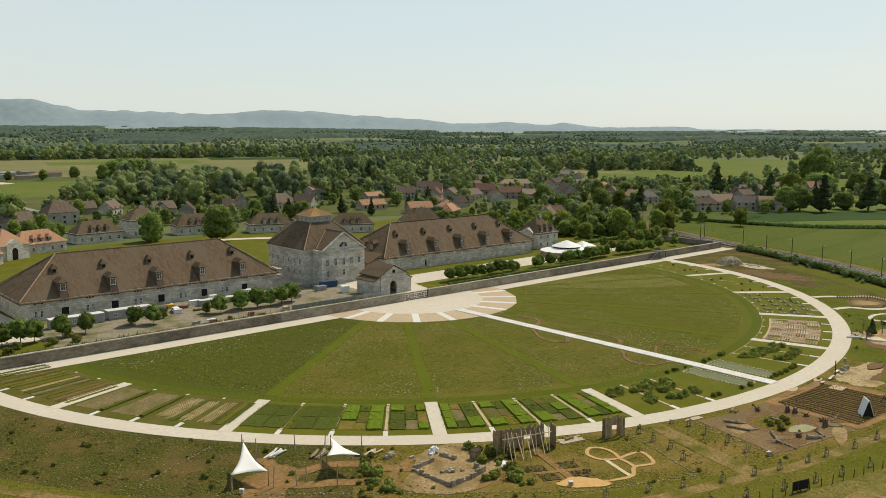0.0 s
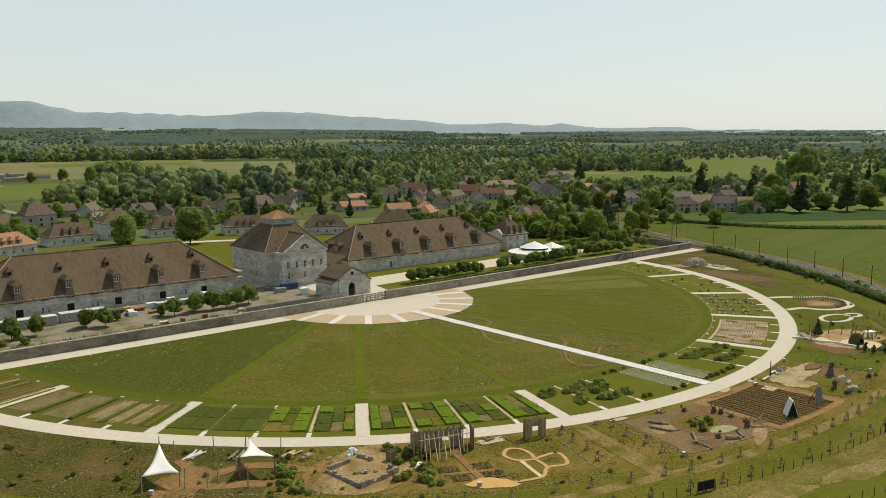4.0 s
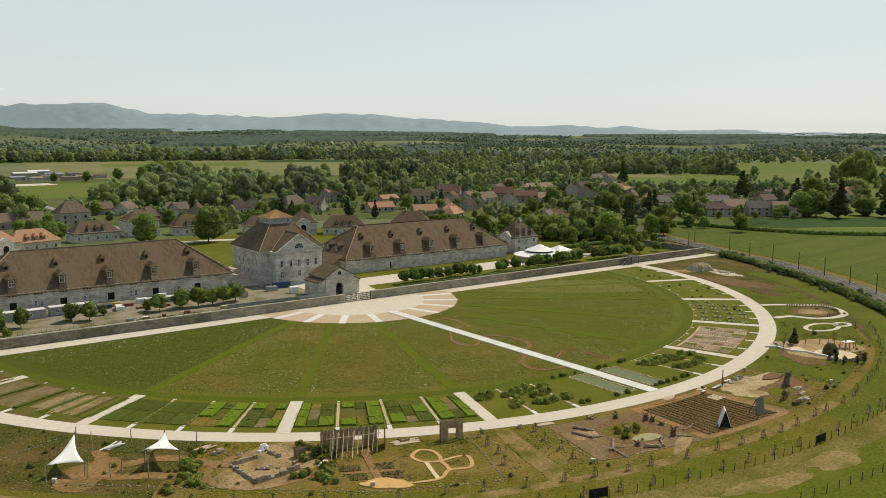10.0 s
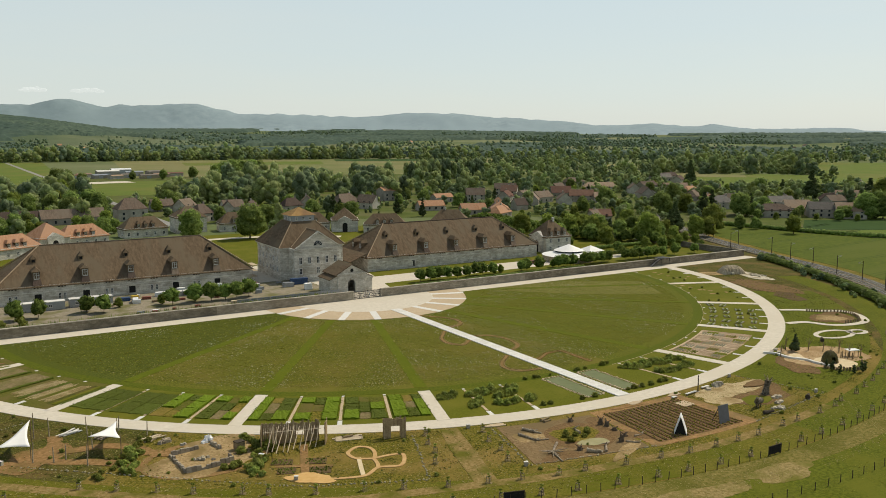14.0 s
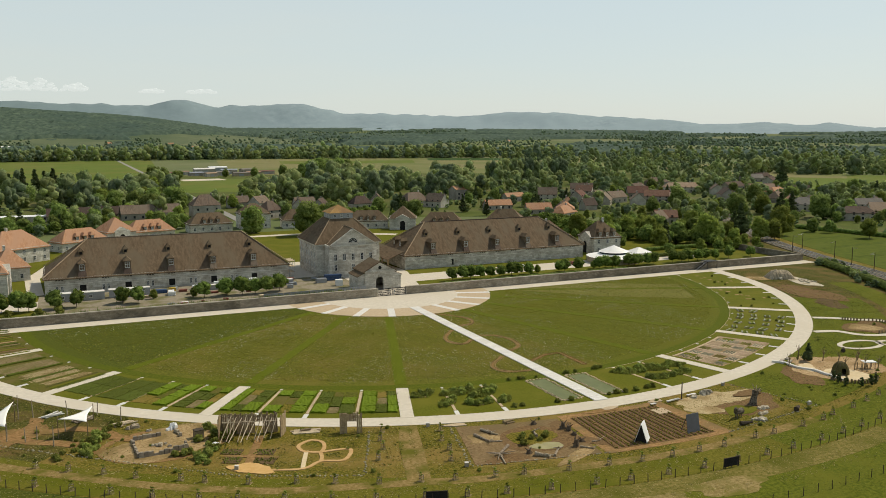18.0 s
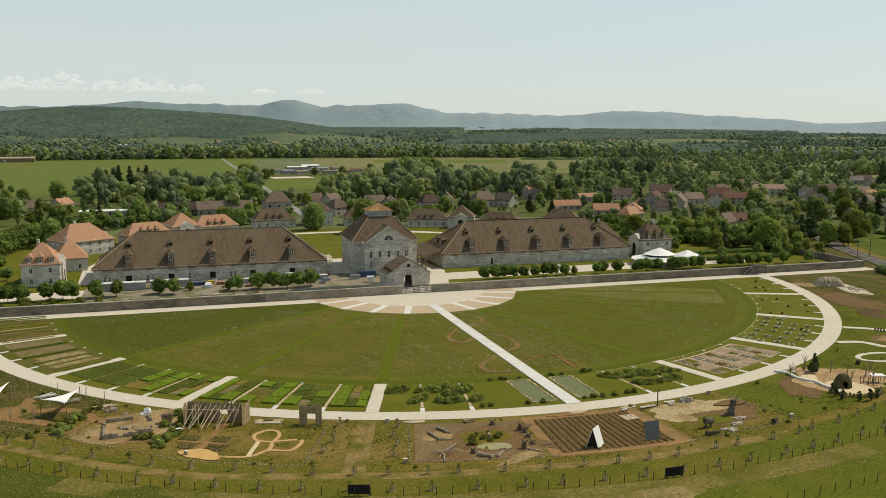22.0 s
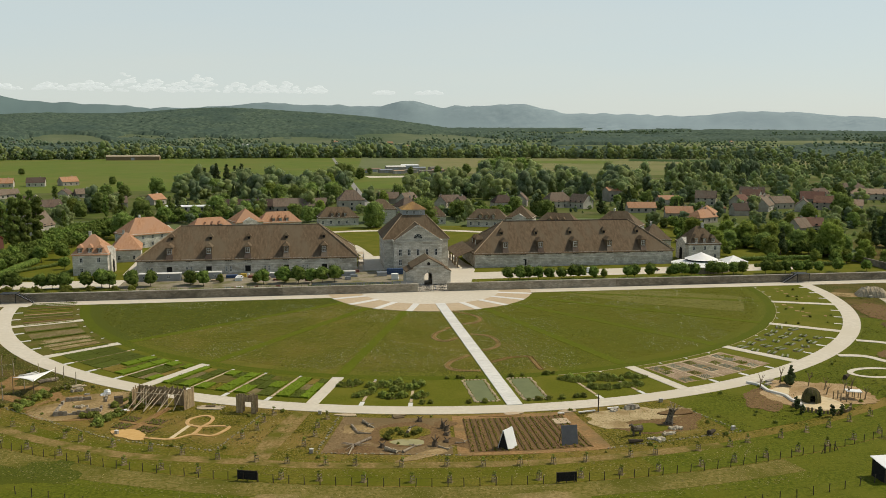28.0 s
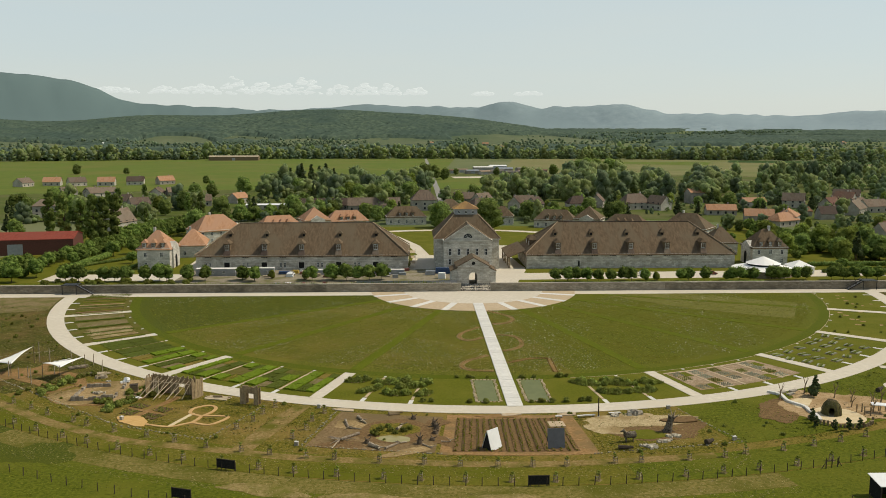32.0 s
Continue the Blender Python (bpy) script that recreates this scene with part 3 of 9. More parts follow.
def gable_wall(x0, x1, y0, y1, z0, z1):
    """Walls with gable triangles at both x ends."""
    ym = (y0 + y1) / 2
    v = [(x0, y0, 0), (x1, y0, 0), (x1, y1, 0), (x0, y1, 0), (x0, y0, z0), (x1, y0, z0), (x1, y1, z0), (x0, y1, z0), (x0, ym, z1), (x1, ym, z1)]
    return M().add(v, [(3, 2, 1, 0), (0, 1, 5, 4), (2, 3, 7, 6), (1, 2, 6, 9, 5), (3, 0, 4, 8, 7), (4, 5, 9, 8), (6, 7, 8, 9)])


WIN = {}


def window_mesh(w, h):
    """Frame and mullions, and the pane behind them; the wall plane is y = 0 and outside is -y."""
    if (w, h) not in WIN:
        f, t = M(), 0.12
        xs = (-w / 2, -w / 2 + t, -0.045, 0.045, w / 2 - t, w / 2)
        zs = (-0.12, t, h * 0.55 - 0.04, h * 0.55 + 0.04, h - t, h)
        for y in (-0.08, 0.08):
            f.v += [(x, y, z) for x in xs for z in zs]
        hole = lambda i, j: i in (1, 3) and j in (1, 3)
        for i in range(5):
            for j in range(5):
                a, b, c, d = i * 6 + j, (i + 1) * 6 + j, (i + 1) * 6 + j + 1, i * 6 + j + 1
                if hole(i, j):
                    for p, q in ((a, b), (b, c), (c, d), (d, a)):
                        f.f.append((p, p + 36, q + 36, q))
                else:
                    f.f += [(a, b, c, d), (d + 36, c + 36, b + 36, a + 36)]
        for k in range(5):
            f.f += [(k, k + 1, k + 37, k + 36), (30 + k, 66 + k, 67 + k, 31 + k), (k * 6, k * 6 + 36, k * 6 + 42, k * 6 + 6), (k * 6 + 5, k * 6 + 11, k * 6 + 47, k * 6 + 41)]
        fm = f.mesh("window")
        fm.materials.append(FRAMEW)
        p = M().box(0, 0.02, 0, w - 0.1, 0.06, h - 0.05).mesh("pane")
        p.materials.append(GLASSD)
        WIN[(w, h)] = (fm, p)
    return WIN[(w, h)]


def window(parent, x, y, z, w, h, rot=0):
    fm, p = window_mesh(w, h)
    o = part("window", fm, None, parent)
    o.matrix_basis = pose(x, y, z, 0, 0, rot) @ pose(0, -0.05, 0)
    part("pane", p, None, o)
    return o


def door(parent, x, y, w, h, rot=0, z=0.0):
    key = ("door", w, h)
    if key not in WIN:
        s = M()
        for sx in (-1, 1):
            s.box(sx * (w / 2 + 0.14), 0, 0, 0.28, 0.26, h)
        s.box(0, 0, h, w + 0.7, 0.30, 0.35)
        a = s.mesh("door")
        a.materials.append(ASHLARW)
        b = M().box(0, 0.04, 0, w, 0.12, h).mesh("door_leaf")
        b.materials.append(DARK)
        WIN[key] = (a, b)
    a, b = WIN[key]
    o = part("door", a, None, parent)
    o.matrix_basis = pose(x, y, z, 0, 0, rot) @ pose(0, -0.06, 0)
    part("door_leaf", b, None, o)


DORMER = {}


def dormer(parent, x, y, z, w=1.7, h=2.0, depth=2.6, rot=0, roofmat=None, blind=False):
    """A small dormer whose front stands at y and looks along -y, with its own hipped roof and window."""
    key = (w, h, depth, blind, roofmat.name)
    if key not in DORMER:
        c = M().box(0, depth / 2, -0.2, w, depth, h + 0.2).mesh("dormer")
        c.materials.append(TILEB if not blind else WOODB)
        r = M()
        o, k = 0.34, h + 1.25
        r.add([(-w / 2 - o, -o, h), (w / 2 + o, -o, h), (w / 2 + o, depth, h), (-w / 2 - o, depth, h), (0, w * 0.35, k), (0, depth, k),
               (-w / 2 - o, -o, h - 0.12), (w / 2 + o, -o, h - 0.12), (w / 2 + o, depth, h - 0.12), (-w / 2 - o, depth, h - 0.12)],
              [(0, 1, 4), (1, 2, 5, 4), (3, 0, 4, 5), (0, 6, 7, 1), (1, 7, 8, 2), (3, 9, 6, 0), (9, 8, 7, 6), (2, 8, 9, 3, 5)])
        rm = r.mesh("dormer_roof")
        rm.materials.append(roofmat)
        DORMER[key] = (c, rm)
    c, rm = DORMER[key]
    o = part("dormer", c, None, parent)
    o.matrix_basis = pose(x, y, z, 0, 0, rot)
    part("dormer_roof", rm, None, o)
    if blind:
        q = DORMER.setdefault((w, h, "slot"), M().box(0, -0.03, 0.15, w * 0.7, 0.08, h * 0.7).mesh("opening"))
        part("opening", q, DARK, o)
    else:
        fm, p = window_mesh(round(w * 0.72, 2), round(h * 0.8, 2))
        f = part("dormer_window", fm, None, o)
        f.matrix_basis = pose(0, -0.06, 0.15)
    return o


def salt_building(x0, x1, side):
    y0, y1, ze, zr, ix = 43.5, 71.5, 5.7, 16.3, 13.8
    s = thing("salt_building", "long low ashlar hall with a huge brown tiled roof", "building", "long halls")
    part("wall", M().box((x0 + x1) / 2, (y0 + y1) / 2, 0, x1 - x0, y1 - y0, ze), ASHLAR, s, "grey weathered ashlar wall")
    part("plinth", M().box((x0 + x1) / 2, y0 - 0.12, 0, x1 - x0 + 0.3, 0.3, 0.7), ASHLAR, s)
    part("string_course", M().box((x0 + x1) / 2, y0 - 0.1, 3.3, x1 - x0 + 0.2, 0.24, 0.28), ASHLARW, s, "pale projecting stone band")
    part("cornice", M().box((x0 + x1) / 2, (y0 + y1) / 2, ze - 0.45, x1 - x0 + 0.5, y1 - y0 + 0.5, 0.3), ASHLARW, s)
    part("roof", hip_roof(x0, x1, y0, y1, ze, zr, ix, 0.6), TILEB, s, "brown weathered flat tiles")
    part("ridge", M().box((x0 + x1) / 2, (y0 + y1) / 2, zr - 0.1, x1 - x0 - 2 * ix, 0.45, 0.28), TILEV, s, "ridge tiles")
    slope = (zr - ze) / 14.0
    for qx, xe, xr in ((-1, x0 - 0.5, x0 + ix), (1, x1 + 0.5, x1 - ix)):
        for ye in (y0 - 0.5, y1 + 0.5):
            part("hip_ridge", M().rod((xe, ye, ze + 0.1), (xr, (y0 + y1) / 2, zr + 0.1), 0.2, 0.2, 5), RIDGE, s, "pale hip tiles")
    c = -62.1 if side < 0 else 62.4
    for k in range(5):
        x = c + (k - 2) * 13.88
        dormer(s, x, y0 + 0.8, ze + 0.8 * slope + 1.05, 2.1, 2.4, 4.6, 0, TILEB)
        part("dormer_apron", M().add([(x - 1.25, y0 - 0.35, ze - 0.1), (x + 1.25, y0 - 0.35, ze - 0.1), (x + 1.1, y0 + 0.72, ze + 1.7), (x - 1.1, y0 + 0.72, ze + 1.7), (x - 1.25, y0 + 1.2, ze + 0.5), (x + 1.25, y0 + 1.2, ze + 0.5)],
                                     [(0, 1, 2, 3), (1, 5, 2), (0, 3, 4), (3, 2, 5, 4), (0, 4, 5, 1)]), TILEV, s, "lighter tiles below the dormer")
        dormer(s, x, y0 + 7.8, ze + 7.8 * slope, 1.3, 1.2, 1.9, 0, TILEB, True)
    if side < 0:
        for k in range(5):
            door(s, c + (k - 2) * 13.88, y0, 2.0, 2.9)
        for k in range(5):
            for d in (-0.75, 0.75):
                window(s, c + (k - 2.5) * 13.88 + d, y0, 0.9, 0.8, 1.9)
    else:
        door(s, 42.2, y0, 1.3, 3.0)
        for k in range(5):
            for d in (-1.6, 1.6):
                part("blind_panel", M().box(c + (k - 2) * 13.88 + 5 + d, y0 - 0.03, 0.8, 1.8, 0.12, 1.9), ASHLARW, s, "paler blocked-up window")
    slot = M().box(0, -0.02, 0, 0.55, 0.10, 0.5).mesh("vent")
    for k in range(11):
        for d in (-0.85, 0, 0.85):
            part("vent", slot, DARK, s).matrix_basis = pose(c + (k - 5) * 6.94 + d, y0, 4.65)
    # lean-to at the inner end, on posts
    e, q = (x1, 1) if side < 0 else (x0, -1)
    if side < 0:
        return s
    r = M()
    a, b = e + q * 0.3, e + q * 7.0
    r.add([(a, y0 + 0.5, 7.0), (b, y0 + 0.5, 4.3), (b, y1 - 1, 4.3), (a, y1 - 1, 7.0), (a, y0 + 0.5, 6.75), (b, y0 + 0.5, 4.05), (b, y1 - 1, 4.05), (a, y1 - 1, 6.75)],
          [(0, 1, 2, 3) if q > 0 else (3, 2, 1, 0), (4, 7, 6, 5), (0, 4, 5, 1), (1, 5, 6, 2), (2, 6, 7, 3), (3, 7, 4, 0)])
    part("lean_to_roof", r, TILEB, s, "brown lean-to roof over the end wall")
    for k in range(5):
        part("post", M().box(e + q * 6.5, y0 + 1.4 + k * 6.2, 0, 0.5, 0.5, 4.2), WOODB, s)
    for k in (-3.2, 3.2):
        dormer(s, e - q * 2.2, 57.5 + k, ze + 2.2 * slope + 0.3, 1.7, 2.0, 2.7, 90 * q, TILEB)
    return s


salt_building(-101.2, -22.2, -1)
salt_building(22.7, 102.2, 1)


def arch_wall(x0, x1, z1, ax, ar, ah, y0, y1, apex=None):
    """A wall in the x-z plane with an arched opening through it; apex adds a gable."""
    p = [(x0, 0), (ax - ar, 0), (ax - ar, ah)]
    p += [(ax - ar * math.cos(radians(a)), ah + ar * math.sin(radians(a))) for a in range(15, 180, 15)]
    p += [(ax + ar, ah), (ax + ar, 0), (x1, 0), (x1, z1)]
    if apex:
        p.append(((x0 + x1) / 2, apex))
    p.append((x0, z1))
    n = len(p)
    v = [(x, y0, z) for x, z in p] + [(x, y1, z) for x, z in p]
    return M().add(v, [tuple(range(n)), tuple(range(2 * n - 1, n - 1, -1))] + [(n + i, n + (i + 1) % n, (i + 1) % n, i) for i in range(n)])


def directors_house():
    s = thing("directors_house", "tall grey ashlar director's house with pediment and square belvedere", "building")
    part("main_wall", M().box(0, 54.5, 0, 24.0, 24.0, 11.7), ASHLAR, s, "grey ashlar main block")
    part("front_wall", M().box(0, 41.0, 0, 17.8, 8.0, 11.7), ASHLAR, s, "projecting pale grey front")
    part("rear_wall", M().box(0, 68.0, 0, 17.2, 8.0, 11.7), ASHLAR, s)
    part("band", M().box(0, 41.0, 10.0, 17.5, 8.3, 0.3), ASHLARW, s)
    part("cornice", M().box(0, 41.0, 11.3, 18.4, 9.0, 0.45), ASHLARW, s, "projecting stone cornice")
    part("side_cornice", M().box(0, 54.5, 11.3, 25.0, 25.0, 0.4), ASHLARW, s)
    # pyramid roof cut off by the belvedere
    v, e, t = [], 12.7, 4.6
    for h, z in ((e, 11.7), (t, 20.0)):
        v += [(-h, 54.5 - h, z), (h, 54.5 - h, z), (h, 54.5 + h, z), (-h, 54.5 + h, z)]
    part("roof", M().add(v, [(0, 1, 5, 4), (1, 2, 6, 5), (2, 3, 7, 6), (3, 0, 4, 7), (4, 5, 6, 7), (3, 2, 1, 0)]), TILEB, s, "steep brown tiled roof")
    for y0, y1 in ((36.4, 50.0), (59.0, 72.6)):
        g = M().add([(-8.8, y0, 11.75), (0, y0, 17.7), (8.8, y0, 11.75), (-8.8, y1, 11.75), (0, y1, 17.7), (8.8, y1, 11.75),
               (-8.8, y0, 11.45), (0, y0, 17.4), (8.8, y0, 11.45), (-8.8, y1, 11.45), (0, y1, 17.4), (8.8, y1, 11.45)],
              [(0, 1, 4, 3), (1, 2, 5, 4), (6, 9, 10, 7), (7, 10, 11, 8), (0, 6, 7, 1), (1, 7, 8, 2), (3, 4, 10, 9), (4, 5, 11, 10), (0, 3, 9, 6), (2, 8, 11, 5)])
        part("gable_roof", g, TILEB, s, "brown tiled pediment roof")
    for qx in (-1, 1):
        for qy in (-1, 1):
            part("hip_ridge", M().rod((qx * 12.7, 54.5 + qy * 12.7, 11.8), (qx * 4.6, 54.5 + qy * 4.6, 20.1), 0.18, 0.18, 5), RIDGE, s, "pale hip tiles")
        part("valley", M().rod((qx * 8.6, 40.8, 11.9), (0, 47.2, 17.7), 0.16, 0.16, 5), RIDGE, s, "pale valley tiles")
    part("gable_ridge", M().rod((0, 36.2, 17.75), (0, 47.5, 17.75), 0.18, 0.18, 5), RIDGE, s, "pale ridge tiles")
    part("tympanum", M().add([(-8.6, 37.0, 11.6), (8.6, 37.0, 11.6), (0, 37.0, 17.1), (-8.6, 44, 11.6), (8.6, 44, 11.6), (0, 44, 17.1)],
                             [(0, 1, 2), (5, 4, 3), (0, 2, 5, 3), (1, 4, 5, 2), (0, 3, 4, 1)]), ASHLARW, s, "pale stone pediment")
    for q in (-1, 1):
        r = M().add([(q * 8.9, 36.2, 11.75), (0, 36.2, 17.75), (0, 36.2, 17.25), (q * 8.0, 36.2, 11.75), (q * 8.9, 37.0, 11.75), (0, 37.0, 17.75), (0, 37.0, 17.25), (q * 8.0, 37.0, 11.75)],
                    [(0, 1, 2, 3), (7, 6, 5, 4), (0, 4, 5, 1), (3, 2, 6, 7), (0, 3, 7, 4)])
        part("raking_cornice", r, ASHLARW, s)
    fan = [(-1.6 * math.cos(radians(a)), 1.6 * math.sin(radians(a))) for a in range(0, 181, 15)]
    fm = M().add([(x, 36.96, 12.6 + z) for x, z in fan] + [(x, 36.9, 12.6 + z) for x, z in fan], [tuple(range(12, -1, -1)), tuple(range(13, 26))] + [(i, i + 1, 14 + i, 13 + i) for i in range(12)])
    o = part("fan_window", fm, GLASSD, s, "half-round fanlight")
    for a in (30, 60, 90, 120, 150):
        part("glazing_bar", M().rod((0, 36.86, 12.62), (-1.6 * math.cos(radians(a)), 36.86, 12.62 + 1.6 * math.sin(radians(a))), 0.07, 0.07, 4), FRAMEW, o)
    for k in range(5):
        window(s, (k - 2) * 3.3, 37.0, 6.2, 1.15, 2.4)
        if k in (0, 2):
            window(s, (k - 2) * 3.3, 37.0, 2.6, 1.15, 2.2)
    for k in range(6):
        for z in (3.0, 6.6):
            window(s, -12.0, 45.5 + k * 3.6, z, 1.0, 1.8, -90)
            window(s, 12.0, 45.5 + k * 3.6, z, 1.0, 1.8, 90)
    for k in range(7):
        window(s, -12.0, 44.6 + k * 3.3, 9.7, 0.8, 0.9, -90)
    part("belvedere_wall", M().box(0, 54.5, 19.6, 8.6, 8.6, 2.6), ZINC, s, "grey-blue belvedere walls")
    for k in (-2.6, 0, 2.6):
        window(s, k, 50.2, 20.4, 0.9, 1.2)
        window(s, -4.3, 54.5 + k, 20.4, 0.9, 1.2, -90)
    v = [(-5.0, 49.5, 22.1), (5.0, 49.5, 22.1), (5.0, 59.5, 22.1), (-5.0, 59.5, 22.1), (0, 54.5, 24.9)]
    part("belvedere_roof", M().add(v, [(0, 1, 4), (1, 2, 4), (2, 3, 4), (3, 0, 4), (3, 2, 1, 0)]), TILEL, s, "ochre lichen-grown pyramid roof")
    part("finial", M().rod((0, 54.5, 24.8), (0, 54.5, 26.0), 0.12, 0.03), IRON, s)
    for x in (-8.4, 8.4):
        for k in range(9):
            part("quoin", M().box(x, 37.0, 0.5 + k * 1.15, 0.7 + 0.25 * (k % 2), 0.18, 0.9), ASHLARW, s)
    return s


directors_house()


def gatehouse():
    s = thing("gatehouse", "small grey stone stable gatehouse with an arched passage and pediment", "building")
    x = 0.2
    part("front_wall", arch_wall(x - 5.2, x + 5.2, 6.5, x - 0.1, 1.35, 3.0, 9.4, 10.2, 9.1), ASHLAR, s, "ashlar front with an open arch")
    part("rear_wall", arch_wall(x - 5.2, x + 5.2, 6.5, x - 0.1, 1.35, 3.0, 18.6, 19.4, 9.1), ASHLAR, s)
    for q in (-1, 1):
        part("side_wall", M().box(x + q * 4.8, 14.4, 0, 0.8, 8.4, 6.5), ASHLAR, s)
        part("wing_wall", M().box(x + q * 6.4, 14.4, 0, 2.4, 9.0, 4.6), ASHLAR, s)
        part("wing_cornice", M().box(x + q * 6.4, 9.8, 4.3, 2.7, 0.5, 0.3), ASHLARW, s)
        a, b = x + q * 5.2, x + q * 7.9
        r = M().add([(a, 9.5, 6.0), (b, 9.5, 4.75), (b, 19.3, 4.75), (a, 19.3, 6.0), (a, 9.5, 5.8), (b, 9.5, 4.55), (b, 19.3, 4.55), (a, 19.3, 5.8)],
                    [(0, 1, 2, 3), (4, 7, 6, 5), (0, 4, 5, 1), (1, 5, 6, 2), (2, 6, 7, 3), (3, 7, 4, 0)])
        part("wing_roof", r, TILEB, s)
        part("wing_gable", M().add([(a, 9.6, 4.5), (b - q * 0.3, 9.6, 4.5), (a, 9.6, 5.8), (a, 10.2, 4.5), (b - q * 0.3, 10.2, 4.5), (a, 10.2, 5.8)],
                                   [(0, 1, 2), (5, 4, 3), (0, 3, 4, 1), (1, 4, 5, 2), (2, 5, 3, 0)]), ASHLAR, s)
    g = M().add([(x - 6.0, 9.0, 6.2), (x, 9.0, 9.5), (x + 6.0, 9.0, 6.2), (x - 6.0, 19.9, 6.2), (x, 19.9, 9.5), (x + 6.0, 19.9, 6.2),
                 (x - 6.0, 9.0, 5.95), (x, 9.0, 9.25), (x + 6.0, 9.0, 5.95), (x - 6.0, 19.9, 5.95), (x, 19.9, 9.25), (x + 6.0, 19.9, 5.95)],
                [(0, 1, 4, 3), (1, 2, 5, 4), (6, 9, 10, 7), (7, 10, 11, 8), (0, 6, 7, 1), (1, 7, 8, 2), (3, 4, 10, 9), (4, 5, 11, 10), (0, 3, 9, 6), (2, 8, 11, 5)])
    part("roof", g, TILEB, s, "brown tiled gable roof")
    part("cornice", M().box(x, 9.3, 6.1, 10.8, 0.5, 0.35), ASHLARW, s)
    part("oculus", M().rod((x, 9.42, 7.4), (x, 9.3, 7.4), 0.55, 0.55, 16), DARK, s, "round dark oculus")
    part("keystone", M().box(x - 0.1, 9.3, 4.25, 0.5, 0.3, 0.6), ASHLARW, s)
    return s


gatehouse()


# boundary wall with its gate
def boundary(x0, x1, name):
    w = thing(name, "long grey stone boundary wall with a coping", "wall", kind="structure")
    for a, b, m, look_ in ((x0, -48.0, BOUND, "dark stained wall stone"), (-48.0, x1, BOUNDL, "cleaner pale wall stone")) if x0 < 0 else ((x0, 62.0, BOUNDL, "cleaner pale wall stone"), (62.0, x1, BOUND, "dark stained wall stone")):
        part("wall", M().box((a + b) / 2, -2.05, 0, b - a, 0.7, 2.55), m, w, look_)
    n = int((x1 - x0) / 2.4)
    c = M().box(0, 0, 0, (x1 - x0) / n - 0.03, 1.0, 0.2).mesh("coping_stone")
    for i in range(n):
        part("coping_stone", c, STONE, w).matrix_basis = pose(x0 + (i + 0.5) * (x1 - x0) / n, -2.05, 2.55)
    return w


boundary(-188.0, -5.0, "wall_west")
boundary(4.9, 177.0, "wall_east")
surface("wall_return", M().box(177.3, 30, 0, 0.7, 64, 2.5), BOUND, "grey stone return wall", "wall")


def iron_gate():
    s = thing("iron_gate", "black wrought iron double gate with a ring in its middle", "gate")
    for q in (-1, 1):
        leaf = part("gate_leaf", M().box(q * 2.45, -2.05, 0.15, 4.7, 0.08, 0.12), IRON, s)
        part("top_rail", M().box(q * 2.45, -2.05, 2.3, 4.7, 0.08, 0.12), IRON, leaf)
        for z in (0.6, 1.15, 1.7):
            part("mid_rail", M().box(q * 2.45, -2.05, z, 4.7, 0.07, 0.12), IRON, leaf)
        bar = M().rod((0, 0, 0.1), (0, 0, 2.55), 0.075, 0.065, 5).mesh("bar")
        for k in range(16):
            part("bar", bar, IRON, leaf).matrix_basis = pose(q * (0.2 + k * 0.3), -2.05, 0.05)
        part("gate_post", M().box(q * 4.9, -2.05, 0, 0.4, 0.8, 2.75), STONE, s, "stone gate post")
    ring = M()
    for i in range(20):
        a, b = radians(18 * i), radians(18 * i + 18)
        ring.rod((0.95 * math.cos(a), -2.12, 1.3 + 0.95 * math.sin(a)), (0.95 * math.cos(b), -2.12, 1.3 + 0.95 * math.sin(b)), 0.07, 0.07, 4)
    part("ring", ring, ZINC, s, "grey metal ring ornament")
    return s


iron_gate()


def wall_stair(q):
    s = thing("steel_stair", "dark steel stair over the stone boundary wall", "stair", "stairs over the wall")
    x0 = q * 121.5
    for y in (-2.8, -4.2):
        part("stringer", M().add([(x0, y, 0.1), (x0 + q * 0.5, y, 0.1), (x0 + q * 5.5, y, 3.0), (x0 + q * 5.0, y, 3.0), (x0, y + 0.1, 0.1), (x0 + q * 0.5, y + 0.1, 0.1), (x0 + q * 5.5, y + 0.1, 3.0), (x0 + q * 5.0, y + 0.1, 3.0)],
                                 [(0, 1, 2, 3), (7, 6, 5, 4), (0, 4, 5, 1), (1, 5, 6, 2), (2, 6, 7, 3), (3, 7, 4, 0)]), IRON, s)
        part("handrail", M().rod((x0, y, 1.1), (x0 + q * 5.3, y, 4.0), 0.05, 0.05, 5), IRON, s)
    for k in range(14):
        part("tread", M().box(x0 + q * (0.35 + k * 0.37), -3.5, 0.2 + k * 0.205, 0.32, 1.3, 0.05), ZINC, s)
    part("landing", M().box(x0 + q * 7.6, -2.2, 2.95, 5.0, 4.0, 0.12), IRON, s)
    for dx in (5.4, 9.8):
        part("post", M().box(x0 + q * dx, -4.0, 0, 0.15, 0.15, 3.0), IRON, s)
        part("post", M().box(x0 + q * dx, -0.4, 0, 0.15, 0.15, 3.0), IRON, s)
    return s


wall_stair(1)
wall_stair(-1)


